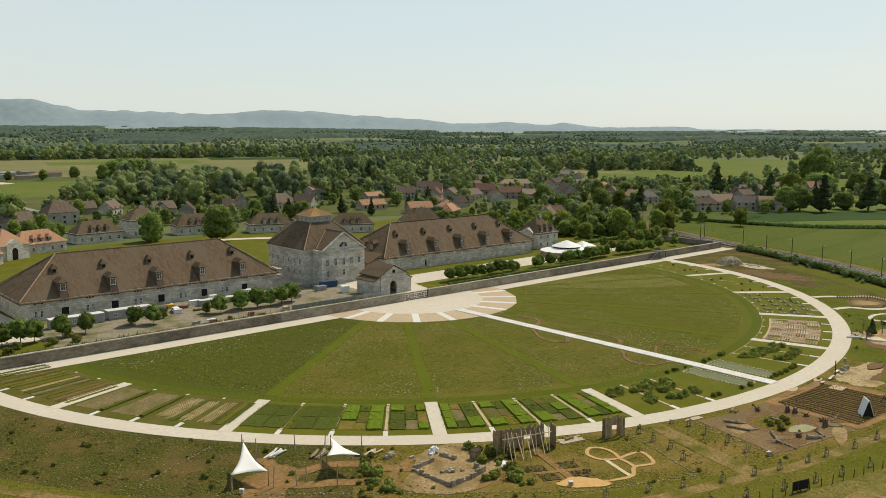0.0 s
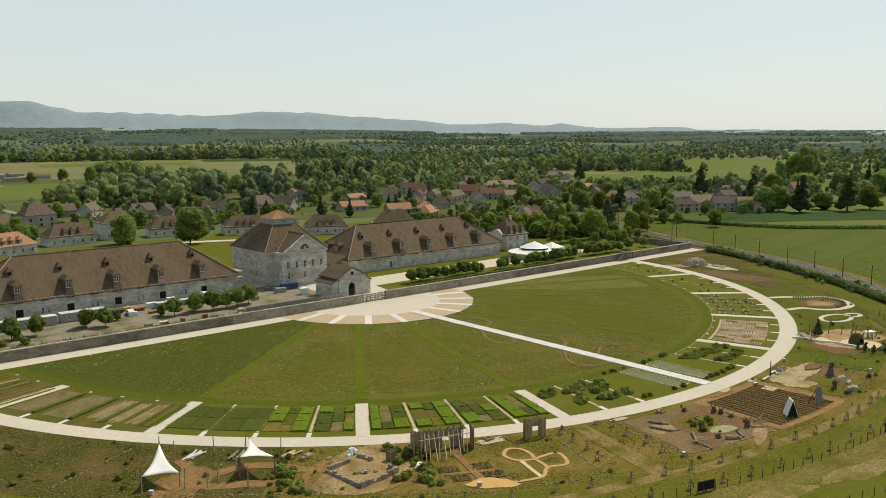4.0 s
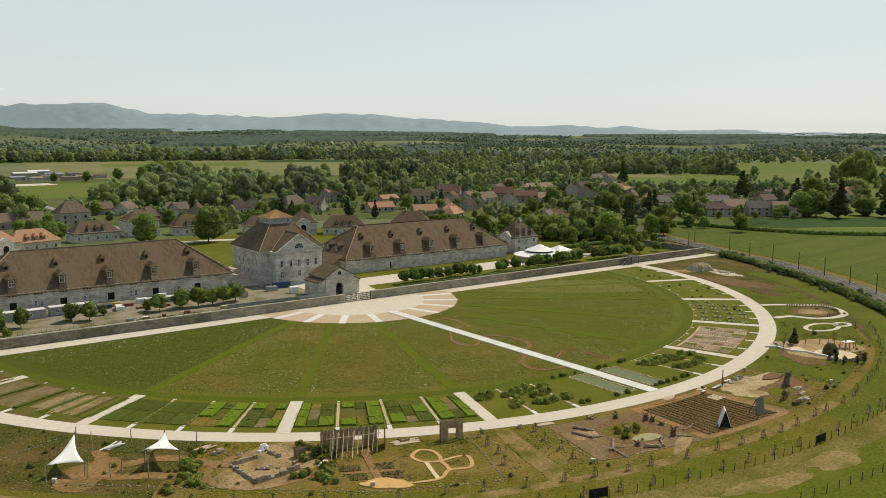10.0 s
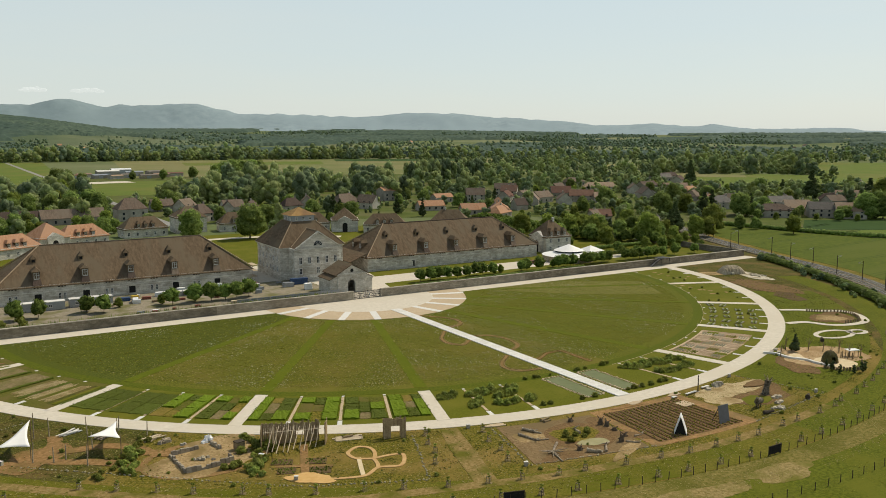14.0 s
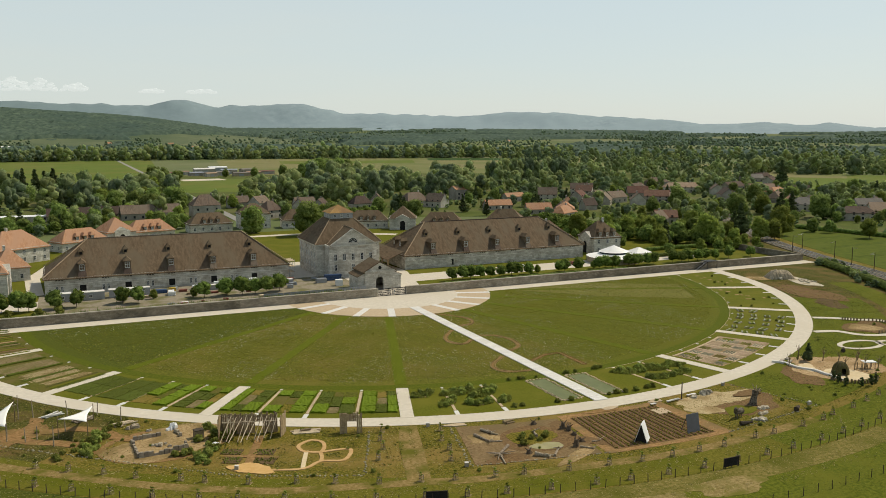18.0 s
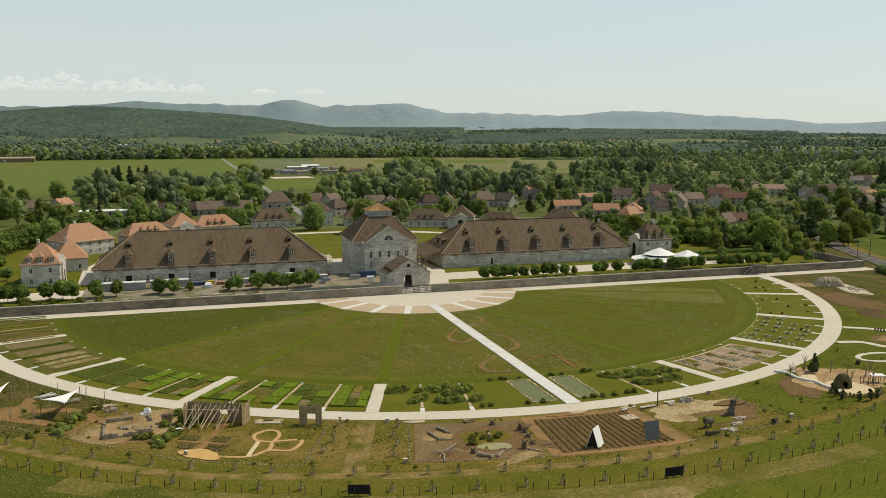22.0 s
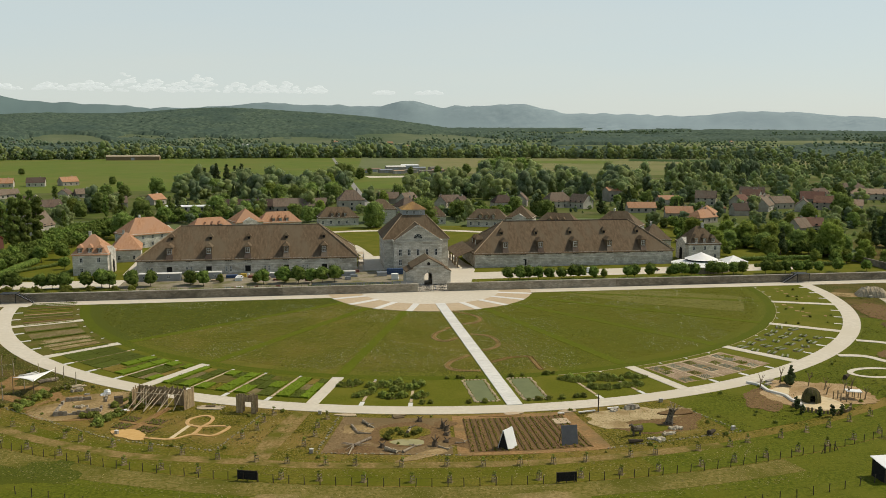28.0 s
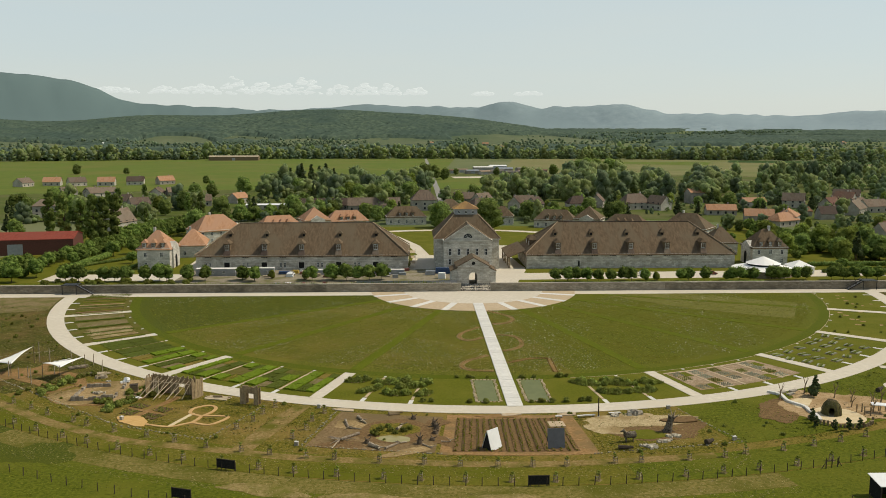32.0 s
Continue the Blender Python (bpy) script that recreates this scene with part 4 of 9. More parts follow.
def pavilion(x, y, w, d, h, rh, rot, roofmat, label, storeys=2, dorm=3, portico=True, group="pavilions", ix=None, wallmat=None, chim=1, rear=False):
    """A stone pavilion with hipped roof, windows in rows, dormers and a pedimented porch on its +x side."""
    s = thing("pavilion", label, "building", group, pose(x, y, 0, 0, 0, rot))
    wm = wallmat or ASHLARW
    part("wall", M().box(0, 0, 0, w, d, h), wm, s)
    part("cornice", M().box(0, 0, h - 0.35, w + 0.5, d + 0.5, 0.3), wm, s)
    part("roof", hip_roof(-w / 2, w / 2, -d / 2, d / 2, h, h + rh, (min(w, d) / 2 * 0.9) if ix is None else ix, 0.5), roofmat, s)
    n = max(2, int(w / 4.2))
    m2 = max(2, int(d / 4.5))
    for st in range(storeys):
        z = 1.0 + st * (h - 0.6) / storeys
        for k in range(n):
            window(s, (k + 0.5) * w / n - w / 2, d / 2 if rear else -d / 2, z, 1.1, 1.7, 180 if rear else 0)
        for k in range(m2):
            window(s, -w / 2, (k + 0.5) * d / m2 - d / 2, z, 1.1, 1.7, -90)
            if not portico:
                window(s, w / 2, (k + 0.5) * d / m2 - d / 2, z, 1.1, 1.7, 90)
    sl = rh / (d / 2)
    for k in range(dorm):
        u, e = (k - (dorm - 1) / 2) * min(3.6, w / (dorm + 0.5)), -1 if rear else 1
        dormer(s, u, e * (-d / 2 + 0.4), h + 0.4 * sl - 0.2, 1.6, 1.9, 2.6, 180 if rear else 0, roofmat)
    if portico:
        ph, pw = h + 1.9, min(d * 0.6, 7.5)
        p = M()
        p.add([(w / 2, -pw / 2, 0), (w / 2 + 0.6, -pw / 2, 0), (w / 2 + 0.6, pw / 2, 0), (w / 2, pw / 2, 0), (w / 2, -pw / 2, h), (w / 2 + 0.6, -pw / 2, h), (w / 2 + 0.6, pw / 2, h), (w / 2, pw / 2, h), (w / 2 - 2, 0, ph), (w / 2 + 0.6, 0, ph)],
              [(0, 1, 5, 4), (2, 3, 7, 6), (1, 2, 6, 9, 5), (4, 5, 9, 8), (6, 7, 8, 9), (3, 0, 4, 8, 7), (3, 2, 1, 0)])
        part("portico", p, ASHLARW, s, "pale pedimented porch front")
        ar = M()
        pts = [(-1.3, 0.0), (1.3, 0.0)] + [(1.3 * math.cos(radians(a)), 3.6 + 1.3 * math.sin(radians(a))) for a in range(0, 181, 20)]
        k = len(pts)
        ar.add([(w / 2 + 0.62, a, b + 0.05) for a, b in pts] + [(w / 2 + 0.5, a, b + 0.05) for a, b in pts], [tuple(range(k)), tuple(range(2 * k - 1, k - 1, -1))] + [(i, k + i, k + (i + 1) % k, (i + 1) % k) for i in range(k)])
        part("arched_doorway", ar, DARK, s, "dark arched doorway")
    for k in range(chim):
        part("chimney", M().box(-w * 0.1 + k * w * 0.4, d * 0.02, h + rh * 0.6, 0.8, 1.1, rh * 0.58), ASHLARW, s)
    return s


pavilion(-117.8, 53.0, 12.0, 13.5, 8.0, 6.2, 0, TILEO, "white ashlar pavilion with a steep orange tiled roof")
pavilion(-113.5, 87.0, 11.0, 20.0, 5.2, 5.6, 10, TILEO, "low stone wing with orange tiles and dormers", 1, 0, False)
pavilion(-114.0, 128.0, 22.0, 15.0, 6.5, 6.5, 35, TILEO, "stone pavilion with a hipped orange roof", 2, 0, True)
pavilion(118.0, 54.6, 13.5, 12.4, 7.2, 6.4, 180, TILEB, "grey ashlar pavilion with a brown mansard roof", rear=True)
pavilion(112.5, 88.0, 11.0, 20.0, 5.2, 5.6, -10, TILEB, "low stone wing with a brown tiled roof", 1, 0, False)
pavilion(111.0, 128.0, 22.0, 15.0, 6.5, 6.5, -35, TILEB, "stone pavilion with a hipped brown roof", 2, 0, False)
for q, tl, colour in ((-1, TILEO, "orange"), (1, TILEB, "brown")):
    pavilion(q * 57, 186, 22.0, 11.0, 4.6, 5.0, -q * 17, tl, "low stone range with %s tiles and three dormers" % colour, 1, 3, False, "rear ranges", chim=0)
    pavilion(q * 89, 158, 22.0, 11.0, 4.6, 5.0, -q * 29, tl, "low stone range with %s tiles" % colour, 1, 3, False, "rear ranges", chim=0)
    pavilion(q * 73, 174, 14.0, 14.0, 6.4, 6.0, -q * 23 - 90, tl, "stone pavilion with a steep %s hipped roof" % colour, 2, 0, True, "rear ranges", chim=0)
    pavilion(q * 25, 205, 22.0, 11.0, 4.8, 5.2, -q * 6, TILEB, "low stone entrance range with brown tiles and dormers", 1, 3, False, "rear ranges", chim=0)
pavilion(0, 213, 16.0, 14.0, 8.5, 5.0, 0, TILEB, "tall stone entrance building with a brown hipped roof", 1, 0, False, "rear ranges", chim=0)

# ---- trees ----
rng = np.random.default_rng(7)


def ico(sub):
    bm = bmesh.new()
    bmesh.ops.create_icosphere(bm, subdivisions=sub, radius=1.0)
    v = np.array([p.co[:] for p in bm.verts])
    f = np.array([[q.index for q in t.verts] for t in bm.faces])
    bm.free()
    return v, f


ICO1, ICO2 = ico(1), ico(2)


def leaf_cards(centres, normals, size, rs):
    """Small three-cornered leaf sprays, one at each centre."""
    n = len(centres)
    a = rs.normal(size=(n, 3))
    a += normals * 0.6
    a /= np.linalg.norm(a, axis=1)[:, None]
    b = np.cross(a, rs.normal(size=(n, 3)))
    b /= np.linalg.norm(b, axis=1)[:, None]
    c = np.cross(a, b)
    s = size * rs.uniform(0.6, 1.3, size=(n, 1))
    v = np.stack([centres + b * s, centres - b * s * 0.5 + c * s * 0.8, centres - b * s * 0.5 - c * s * 0.8], 1).reshape(-1, 3)
    return v, np.arange(3 * n).reshape(-1, 3)


def crown_arrays(height, width, base, lumps, leaves, leaf, rs, shape="round", sub=1):
    """A crown between base and height: uneven lumps with gaps, and leaf sprays standing out of them."""
    V, F, k, C, N = [], [], 0, [], []
    iv, jf = ICO1 if sub == 1 else ICO2
    lean = rs.uniform(-0.10, 0.10, 2) * width
    squash = rs.uniform(0.85, 1.15)
    for i in range(lumps):
        t = (i + 0.5) / lumps
        z = base + (height - base) * (0.10 + 0.80 * t)
        if shape == "round":
            w = width / 2 * math.sin(math.pi * min(1, 0.16 + 0.76 * t)) ** 0.7
        elif shape == "cone":
            w = width / 2 * (1.05 - t) ** 0.9
        else:
            w = width / 2 * (0.55 + 0.5 * math.sin(math.pi * t))
        a = i * 2.399 + rs.uniform(0, 0.9)
        rr = w * (0.74 if shape != "cone" else 0.72) * math.sqrt(rs.uniform(0.2, 1))
        size = (0.25 if shape == "round" else 0.24) * width * rs.uniform(0.65, 1.3) * (1 if shape != "cone" else max(0.30, 1.1 - t))
        c = np.array([rr * math.cos(a) * squash + lean[0] * t, rr * math.sin(a) / squash + lean[1] * t, z + rs.normal(0, 0.02) * height])
        d = iv * (1 + rs.uniform(-0.30, 0.30, size=(len(iv), 1)))
        d = d * np.array([1, 1, 0.78 if shape == "round" else (1.25 if shape == "column" else 0.9)])
        V.append(c + d * size)
        F.append(jf + k)
        k += len(iv)
        m = max(1, leaves // lumps)
        g = rs.normal(size=(m, 3))
        g[:, 2] = np.abs(g[:, 2]) * 0.9 - 0.35
        g /= np.linalg.norm(g, axis=1)[:, None]
        C.append(c + g * size * rs.uniform(0.86, 1.16, size=(m, 1)))
        N.append(g)
    lv, lf = leaf_cards(np.concatenate(C), np.concatenate(N), leaf, rs)
    return np.concatenate(V + [lv]), np.concatenate(F + [lf + k])


def array_mesh(name, v, f, material):
    ob = bulk(name, v, f, material)
    me = ob.data
    me.shade_smooth()
    bpy.data.objects.remove(ob)
    return me


def trunk_mesh(h, r, limbs, spread, rs):
    m = M().rod((0, 0, -0.1), (0, 0, h * 0.5), r, r * 0.7, 7)
    m.rod((0, 0, h * 0.5), (0.1, 0, h), r * 0.7, r * 0.3, 6)
    for i in range(limbs):
        a = i * 2.4
        m.rod((0, 0, h * (0.4 + 0.1 * i / limbs)), (spread * math.cos(a), spread * math.sin(a), h * (0.8 + 0.2 * rs.uniform())), r * 0.45, r * 0.12, 5)
    return m.mesh("trunk")


TREES = {}


def tree_kind(key, label, height, width, base, lumps, leaves, leaf, material, shape="round", variants=3, name="tree", category="tree"):
    rs = np.random.default_rng(sum(ord(c) for c in key))
    out = []
    for i in range(variants):
        v, f = crown_arrays(height, width, base, lumps, leaves, leaf, rs, shape)
        cm = array_mesh("crown", v, f, material)
        tm = trunk_mesh(height * 0.7, max(0.05, height * 0.022), 4, width * 0.25, rs)
        tm.materials.append(BARK)
        out.append((tm, cm))
    TREES[key] = (name, label, category, out)


def tree(key, x, y, scale=1.0, group="", label="", z=0.0, tall=1.0):
    name, lab, cat, var = TREES[key]
    tm, cm = var[random.randrange(len(var))]
    m = pose(x, y, z, 0, 0, random.uniform(0, 360)) @ Matrix.Diagonal((scale, scale, scale * tall, 1))
    if name == "shrub":
        ob = tagged(new(name, cm), label or lab, cat, group)
        ob.matrix_basis = m
        return ob
    root = thing(name, label or lab, cat, group, pose(x, y, z, 0, 0, random.uniform(0, 360)) @ Matrix.Diagonal((scale, scale, scale * tall, 1)))
    part("trunk", tm, None, root)
    part("crown", cm, None, root)
    return root


tree_kind("clipped", "round clipped tree with dense green leaves", 4.7, 4.3, 1.35, 20, 950, 0.20, LEAFC, name="clipped_tree")
tree_kind("broad", "broad leafy green tree with a full crown", 13.0, 11.0, 1.6, 24, 1800, 0.48, LEAF, variants=6, name="broadleaf_tree")
tree_kind("light", "light green young leafy tree", 11.0, 8.5, 1.4, 20, 1700, 0.42, LEAFY, variants=4, name="broadleaf_tree")
tree_kind("poplar", "tall slim leafy green poplar tree", 20.0, 4.5, 1.0, 22, 1500, 0.40, LEAF, "column", 2, "poplar_tree")
tree_kind("conifer", "dark pointed conifer tree with dense needles", 16.0, 7.5, 0.8, 24, 1700, 0.42, CONIF, "cone", 3, "conifer_tree")
tree_kind("bush", "low leafy green garden shrub", 1.6, 2.4, 0.0, 9, 260, 0.22, SHRUB, variants=4, name="shrub", category="shrub")

for x in (-140.1, -135.4, -126.7, -123.3, -119.5, -112.3, -107.9, -105.1, -98.2, -92.3, -79.4, -75.0, -55.2, -48.2, -43.4, -39.0, -35.4, -31.1):
    tree("clipped", x, 19.5 + random.uniform(-0.8, 0.8), random.uniform(1.0, 1.2), "trees along the wall")
for x in (29.0, 33.1, 36.2, 39.9, 43.8, 48.0, 52.8, 55.4, 60.1, 72.4, 75.3, 80.8, 90.8, 93.1, 97.2, 98.1, 104.4, 106.9, 109.0, 113.2, 116.8, 125.8, 129.6, 133.7, 137.9, 142.0, 146.4, 154.4, 166.2):
    tree("clipped", x, 14.5 + random.uniform(-0.8, 0.8), random.uniform(0.86, 1.05), "trees along the wall")


# ---- far woods ----
class Wood:
    """Gathers many far trees into one mesh."""
    def __init__(self):
        self.V, self.F, self.n = [], [], 0

    def put(self, v, f, x, y, z, s, a, tall):
        c, q = math.cos(a), math.sin(a)
        p = np.empty_like(v)
        p[:, 0] = x + s * (v[:, 0] * c - v[:, 1] * q)
        p[:, 1] = y + s * (v[:, 0] * q + v[:, 1] * c)
        p[:, 2] = z + s * v[:, 2] * tall
        self.V.append(p)
        self.F.append(f + self.n)
        self.n += len(v)

    def done(self, name, label, material):
        return tagged(bulk(name, np.concatenate(self.V), np.concatenate(self.F), material), label, "woodland", kind="stuff")


rs0 = np.random.default_rng(3)
MIDV = [crown_arrays(10.0, 8.5, 0.2, 11, 190, 0.48, rs0) for _ in range(5)]
FARV = [crown_arrays(10.0, 9.0, -0.5, 6, 18, 0.75, rs0) for _ in range(8)]


def place(az, r):
    """A spot on the plain: degrees to the right of the far axis and metres from a point in the near meadow."""
    return -60 + r * math.sin(radians(az)), -250 + r * math.cos(radians(az))


GLADES = ((42.5, 52.4, 770, 1080), (53.4, 62, 980, 1560), (8.5, 13.0, 770, 990), (8, 15.5, 1060, 1680), (15.5, 27.0, 1110, 1680))


def in_glade(x, y):
    """Open fields that carry no trees."""
    az, r = math.degrees(math.atan2(x + 60, y + 250)), math.hypot(x + 60, y + 250)
    return any(a <= az <= b and c <= r <= d for a, b, c, d in GLADES)


class Mixed:
    """Three woods in one: mid-green, light and dark crowns mixed tree by tree."""
    def __init__(self):
        self.woods = (Wood(), Wood(), Wood())

    def put(self, *a):
        u = random.random()
        self.woods[0 if u < 0.45 else 1 if u < 0.74 else 2].put(*a)

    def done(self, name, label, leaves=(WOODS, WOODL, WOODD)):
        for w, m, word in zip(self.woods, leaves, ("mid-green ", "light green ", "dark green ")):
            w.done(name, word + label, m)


def wood(w, variants, a0, a1, r0, r1, count, size=1.0, clump=0.0):
    for _ in range(count):
        az, r = random.uniform(a0, a1), math.sqrt(random.uniform(r0 * r0, r1 * r1))
        x, y = place(az, r)
        if clump and noise.noise(Vector((x * clump, y * clump, 0.3))) < 0.02:
            continue
        if in_glade(x, y):
            continue
        v, f = variants[random.randrange(len(variants))]
        w.put(v, f, x, y, gz(x, y) - 0.3, size * random.uniform(0.6, 1.35), random.uniform(0, 6.28), random.choice((random.uniform(0.8, 1.2), random.uniform(1.0, 1.6))))


mid = Mixed()
wood(mid, MIDV, 13, 24, 630, 900, 140, 1.3)
wood(mid, MIDV, 24, 31, 630, 900, 46, 1.0)
wood(mid, MIDV, 8, 14, 640, 760, 40, 1.2)
wood(mid, MIDV, -7, 4, 620, 800, 90, 1.2)
LOWV = [crown_arrays(10.0, 9.0, 0.0, 8, 70, 0.6, rs0) for _ in range(5)]


def hedgerow(w, az, r, turn, length, spacing, size):
    """A row of trees and bushes between two fields, broken by gaps."""
    x, y = place(az, r)
    ang = radians(-az + turn)
    n = int(length / spacing)
    gap = random.randrange(n)
    for i in range(n):
        if abs(i - gap) < 2:
            continue
        u = (i - n / 2) * spacing + random.uniform(-3, 3)
        v, f = LOWV[random.randrange(5)]
        e = random.uniform(-5, 5)
        if in_glade(x + u * math.cos(ang), y + u * math.sin(ang)):
            continue
        w.put(v, f, x + u * math.cos(ang) - e * math.sin(ang), y + u * math.sin(ang) + e * math.cos(ang), gz(x, y) - 0.3, size * random.choice((0.35, 0.6, 0.8, 1.0, 1.2)) * random.uniform(0.8, 1.2), random.uniform(0, 6.28), random.uniform(0.8, 1.4))


for k in range(40):
    hedgerow(mid, random.uniform(29, 78), math.sqrt(random.uniform(640 ** 2, 1680 ** 2)), random.gauss(0, 14), random.uniform(90, 300), 6.5, random.uniform(0.7, 1.25))
for k in range(7):
    hedgerow(mid, random.uniform(40, 62), random.uniform(640, 900), random.gauss(0, 25), random.uniform(60, 140), 6.0, random.uniform(0.7, 1.0))
wood(mid, LOWV, 30, 42.5, 690, 1180, 120, 1.1)
wood(mid, LOWV, 42, 53, 1090, 1260, 70, 1.5)
wood(mid, LOWV, 52, 70, 640, 960, 60, 1.1, 0.01)
for k in range(26):
    az = 25.4 + k * 0.21
    v, f = MIDV[k % 5]
    mid.put(v * np.array([0.55, 0.55, 1.0]), f, *place(az, 900 + 3 * k + random.uniform(-12, 12)), -0.3, random.uniform(1.7, 2.15), random.uniform(0, 6.28), 1.1)
for k in range(60):
    t = random.random()
    v, f = LOWV[random.randrange(5)]
    mid.put(v, f, 181 - 72 * t + random.uniform(-4, 4) + 10 * t * (1 - t), -8 - 116 * t + random.uniform(-3, 3), -0.2, random.uniform(0.12, 0.34), random.uniform(0, 6.28), 1.0)
wood(mid, MIDV, -24, 12, 460, 640, 130, 0.85, 0.02)
wood(mid, MIDV, 12, 50, 450, 640, 110, 0.7, 0.02)
far = Mixed()
belts = Wood()
for a0 in range(-40, 32, 2):
    d = 60 * noise.noise(Vector((a0 * 0.21, 0.7, 0)))
    wood(far, FARV, a0, a0 + 2, 1690, 1810 + d, 50, 1.55 + 0.5 * noise.noise(Vector((a0 * 0.33, 2.0, 0))))
wood(far, FARV, 30, 80, 1690, 1860, 380, 1.3)
wood(far, FARV, 28, 80, 1200, 1750, 640, 1.1, 0.005)
wood(far, FARV, 52.4, 56.2, 1400, 1500, 60, 1.5)
wood(belts, FARV, -40, 80, 1830, 2300, 420, 1.3, 0.004)
BELTV = [crown_arrays(10.0, 8.5, -1.0, 3, 3, 0.6, rs0) for _ in range(6)]
for k in range(95):
    az0, r0 = random.uniform(-34, 76), math.sqrt(random.uniform(1860 ** 2, 3700 ** 2))
    x0, y0 = place(az0, r0)
    q, n = radians(-az0 + random.gauss(0, 22)), random.randrange(14, 46)
    for i in range(n):
        u, e = (i - n / 2) * 8.5 + random.uniform(-3, 3), random.uniform(-9, 9)
        x, y = x0 + u * math.cos(q) - e * math.sin(q), y0 + u * math.sin(q) + e * math.cos(q)
        v, f = BELTV[random.randrange(6)]
        belts.put(v, f, x, y, gz(x, y) - 0.5, random.uniform(1.0, 2.1), random.uniform(0, 6.28), random.uniform(0.9, 1.4))
# FARLEAF brings the painted haze into the far woods and belts.
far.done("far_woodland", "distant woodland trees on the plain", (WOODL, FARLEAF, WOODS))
belts.done("far_tree_belt", "distant tree belts between far fields, tinted with haze", FARLEAF)


# fields in front of the woods
def field(a0, a1, r0, r1, material, label, z=0.08):
    n = 10 + int((a1 - a0) / 4)
    an = [a0 + (a1 - a0) * i / (n - 1) for i in range(n)]
    surface("field", M().strip([place(a, r1) for a in an], [place(a, r0) for a in an], -0.5, z), material, label, "field")


field(-32, 4, 760, 1700, FIELDG, "wide bright green field")
field(4, 12.5, 760, 980, FIELDG, "green field before the works")
field(8.0, 36, 1060, 1690, FIELDT, "pale tan ripening field")
field(12, 21, 1420, 1560, FIELDG, "green strip field", 0.12)
field(22, 32, 1560, 1680, FIELDD, "blue-green strip field", 0.13)
field(52.8, 72, 960, 1580, FIELDG, "light green field", 0.1)
field(40.5, 48.5, 1010, 1130, FIELDT, "pale tan hay field", 0.14)
field(52, 64, 720, 860, FIELDG, "bright green field behind the village", 0.1)
field(62, 80, 860, 990, FIELDD, "dark green crop field", 0.11)
field(42.0, 52.6, 765, 1090, FIELDG, "bright green meadow behind the village", 0.13)
field(38, 47, 1280, 1400, FIELDT, "pale stubble field", 0.12)


VILG = mat("village_lawns", (0.060, 0.084, 0.016), (0.104, 0.122, 0.028), 0.10, 0.95, 0.0, (0.120, 0.116, 0.046), 0.3)
field(-50, 36, 505, 1060, VILG, "green gardens and lawns of the village", 0.05)
field(36, 52.6, 440, 1060, VILG, "green gardens and lawns of the village", 0.05)
field(52.6, 88, 440, 1060, FIELDG, "green gardens and lawns of the village", 0.05)


# ---- hills ----
def bumps(az, rows):
    return sum(h * math.exp(-((az - c) / w) ** 2) for c, w, h in rows)


def step(t):
    return 1 / (1 + math.exp(-t))


def far_profile(az):
    """Height of the far skyline in degrees: a steep table hill, then long low ridges."""
    e = 1.14 * step((-19.4 - az) / 0.9) + 2.92 * step((-17 - az) / 4)
    e += bumps(az, ((-13, 4.5, 0.77), (-7, 4.5, 0.97), (-2, 4, 1.39), (3.5, 3.5, 1.49), (6.7, 1.6, 0.84), (9.5, 3, 1.43), (14, 3.2, 1.55), (20, 4, 1.11), (26, 4, 0.85), (31, 4, 1.02), (37, 4, 0.72), (44, 5, 0.42), (48.2, 1.2, 0.17), (53, 6, 0.24)))
    return e + 0.04 * noise.noise(Vector((az * 0.9, 0, 0)))


def near_profile(az):
    return bumps(az, ((-6, 8, 1.55), (-17, 5, 0.85), (4, 6, 0.75), (-30, 8, 1.2)))


def slope(profile, az, r, r_foot, r_top, drop):
    """Ground height on a hill that rises from r_foot to its crest at r_top."""
    x, y = place(az, r)
    g = gz(x, y)
    t = max(0.0, (r - r_foot) / (r_top - r_foot))
    top = 51.5 + r_top * math.tan(radians(max(-0.5, profile(az)))) - drop
    if t <= 1:
        return g - 4 + max(0.0, top - g + 4) * (t * t * (3 - 2 * t))
    return g - 4 + max(0.0, top - g + 4) * max(0.0, 1 - (t - 1) * 2.2)


def hill_mesh(profile, r_foot, r_top, r_back, a0, a1, step, rows, rough, drop):
    m, n = M(), int((a1 - a0) / step) + 1
    for i in range(n):
        az = a0 + i * step
        for j in range(rows):
            r = r_foot + (r_back - r_foot) * j / (rows - 1)
            x, y = place(az, r)
            h = slope(profile, az, r, r_foot, r_top, drop)
            h += rough * (noise.noise(Vector((x * 0.004, y * 0.004, 0))) + 0.7 * noise.noise(Vector((x * 0.016, y * 0.016, 3)))) * min(1, j / 4)
            m.v.append((x, y, h))
    for i in range(n - 1):
        for j in range(rows - 1):
            m.f.append((i * rows + j, (i + 1) * rows + j, (i + 1) * rows + j + 1, i * rows + j + 1))
    m.smooth = True
    return m


CLEARINGS = ((-24, 2500, 3, 260), (-15, 2650, 2.6, 230), (-9, 2380, 4, 200), (-1, 2560, 3, 240), (6, 2420, 3.5, 220), (13, 2650, 4, 260), (19, 2380, 3.4, 190), (27, 2560, 4.4, 260),
             (34, 2900, 5, 300), (40, 2420, 4, 220), (48, 2700, 5, 280), (56, 2400, 4.4, 210), (63, 2800, 5, 300), (71, 2450, 4, 220))


def cleared(az, r):
    return any(((az - a) / p) ** 2 + ((r - c) / q) ** 2 < 1 for a, c, p, q in CLEARINGS)


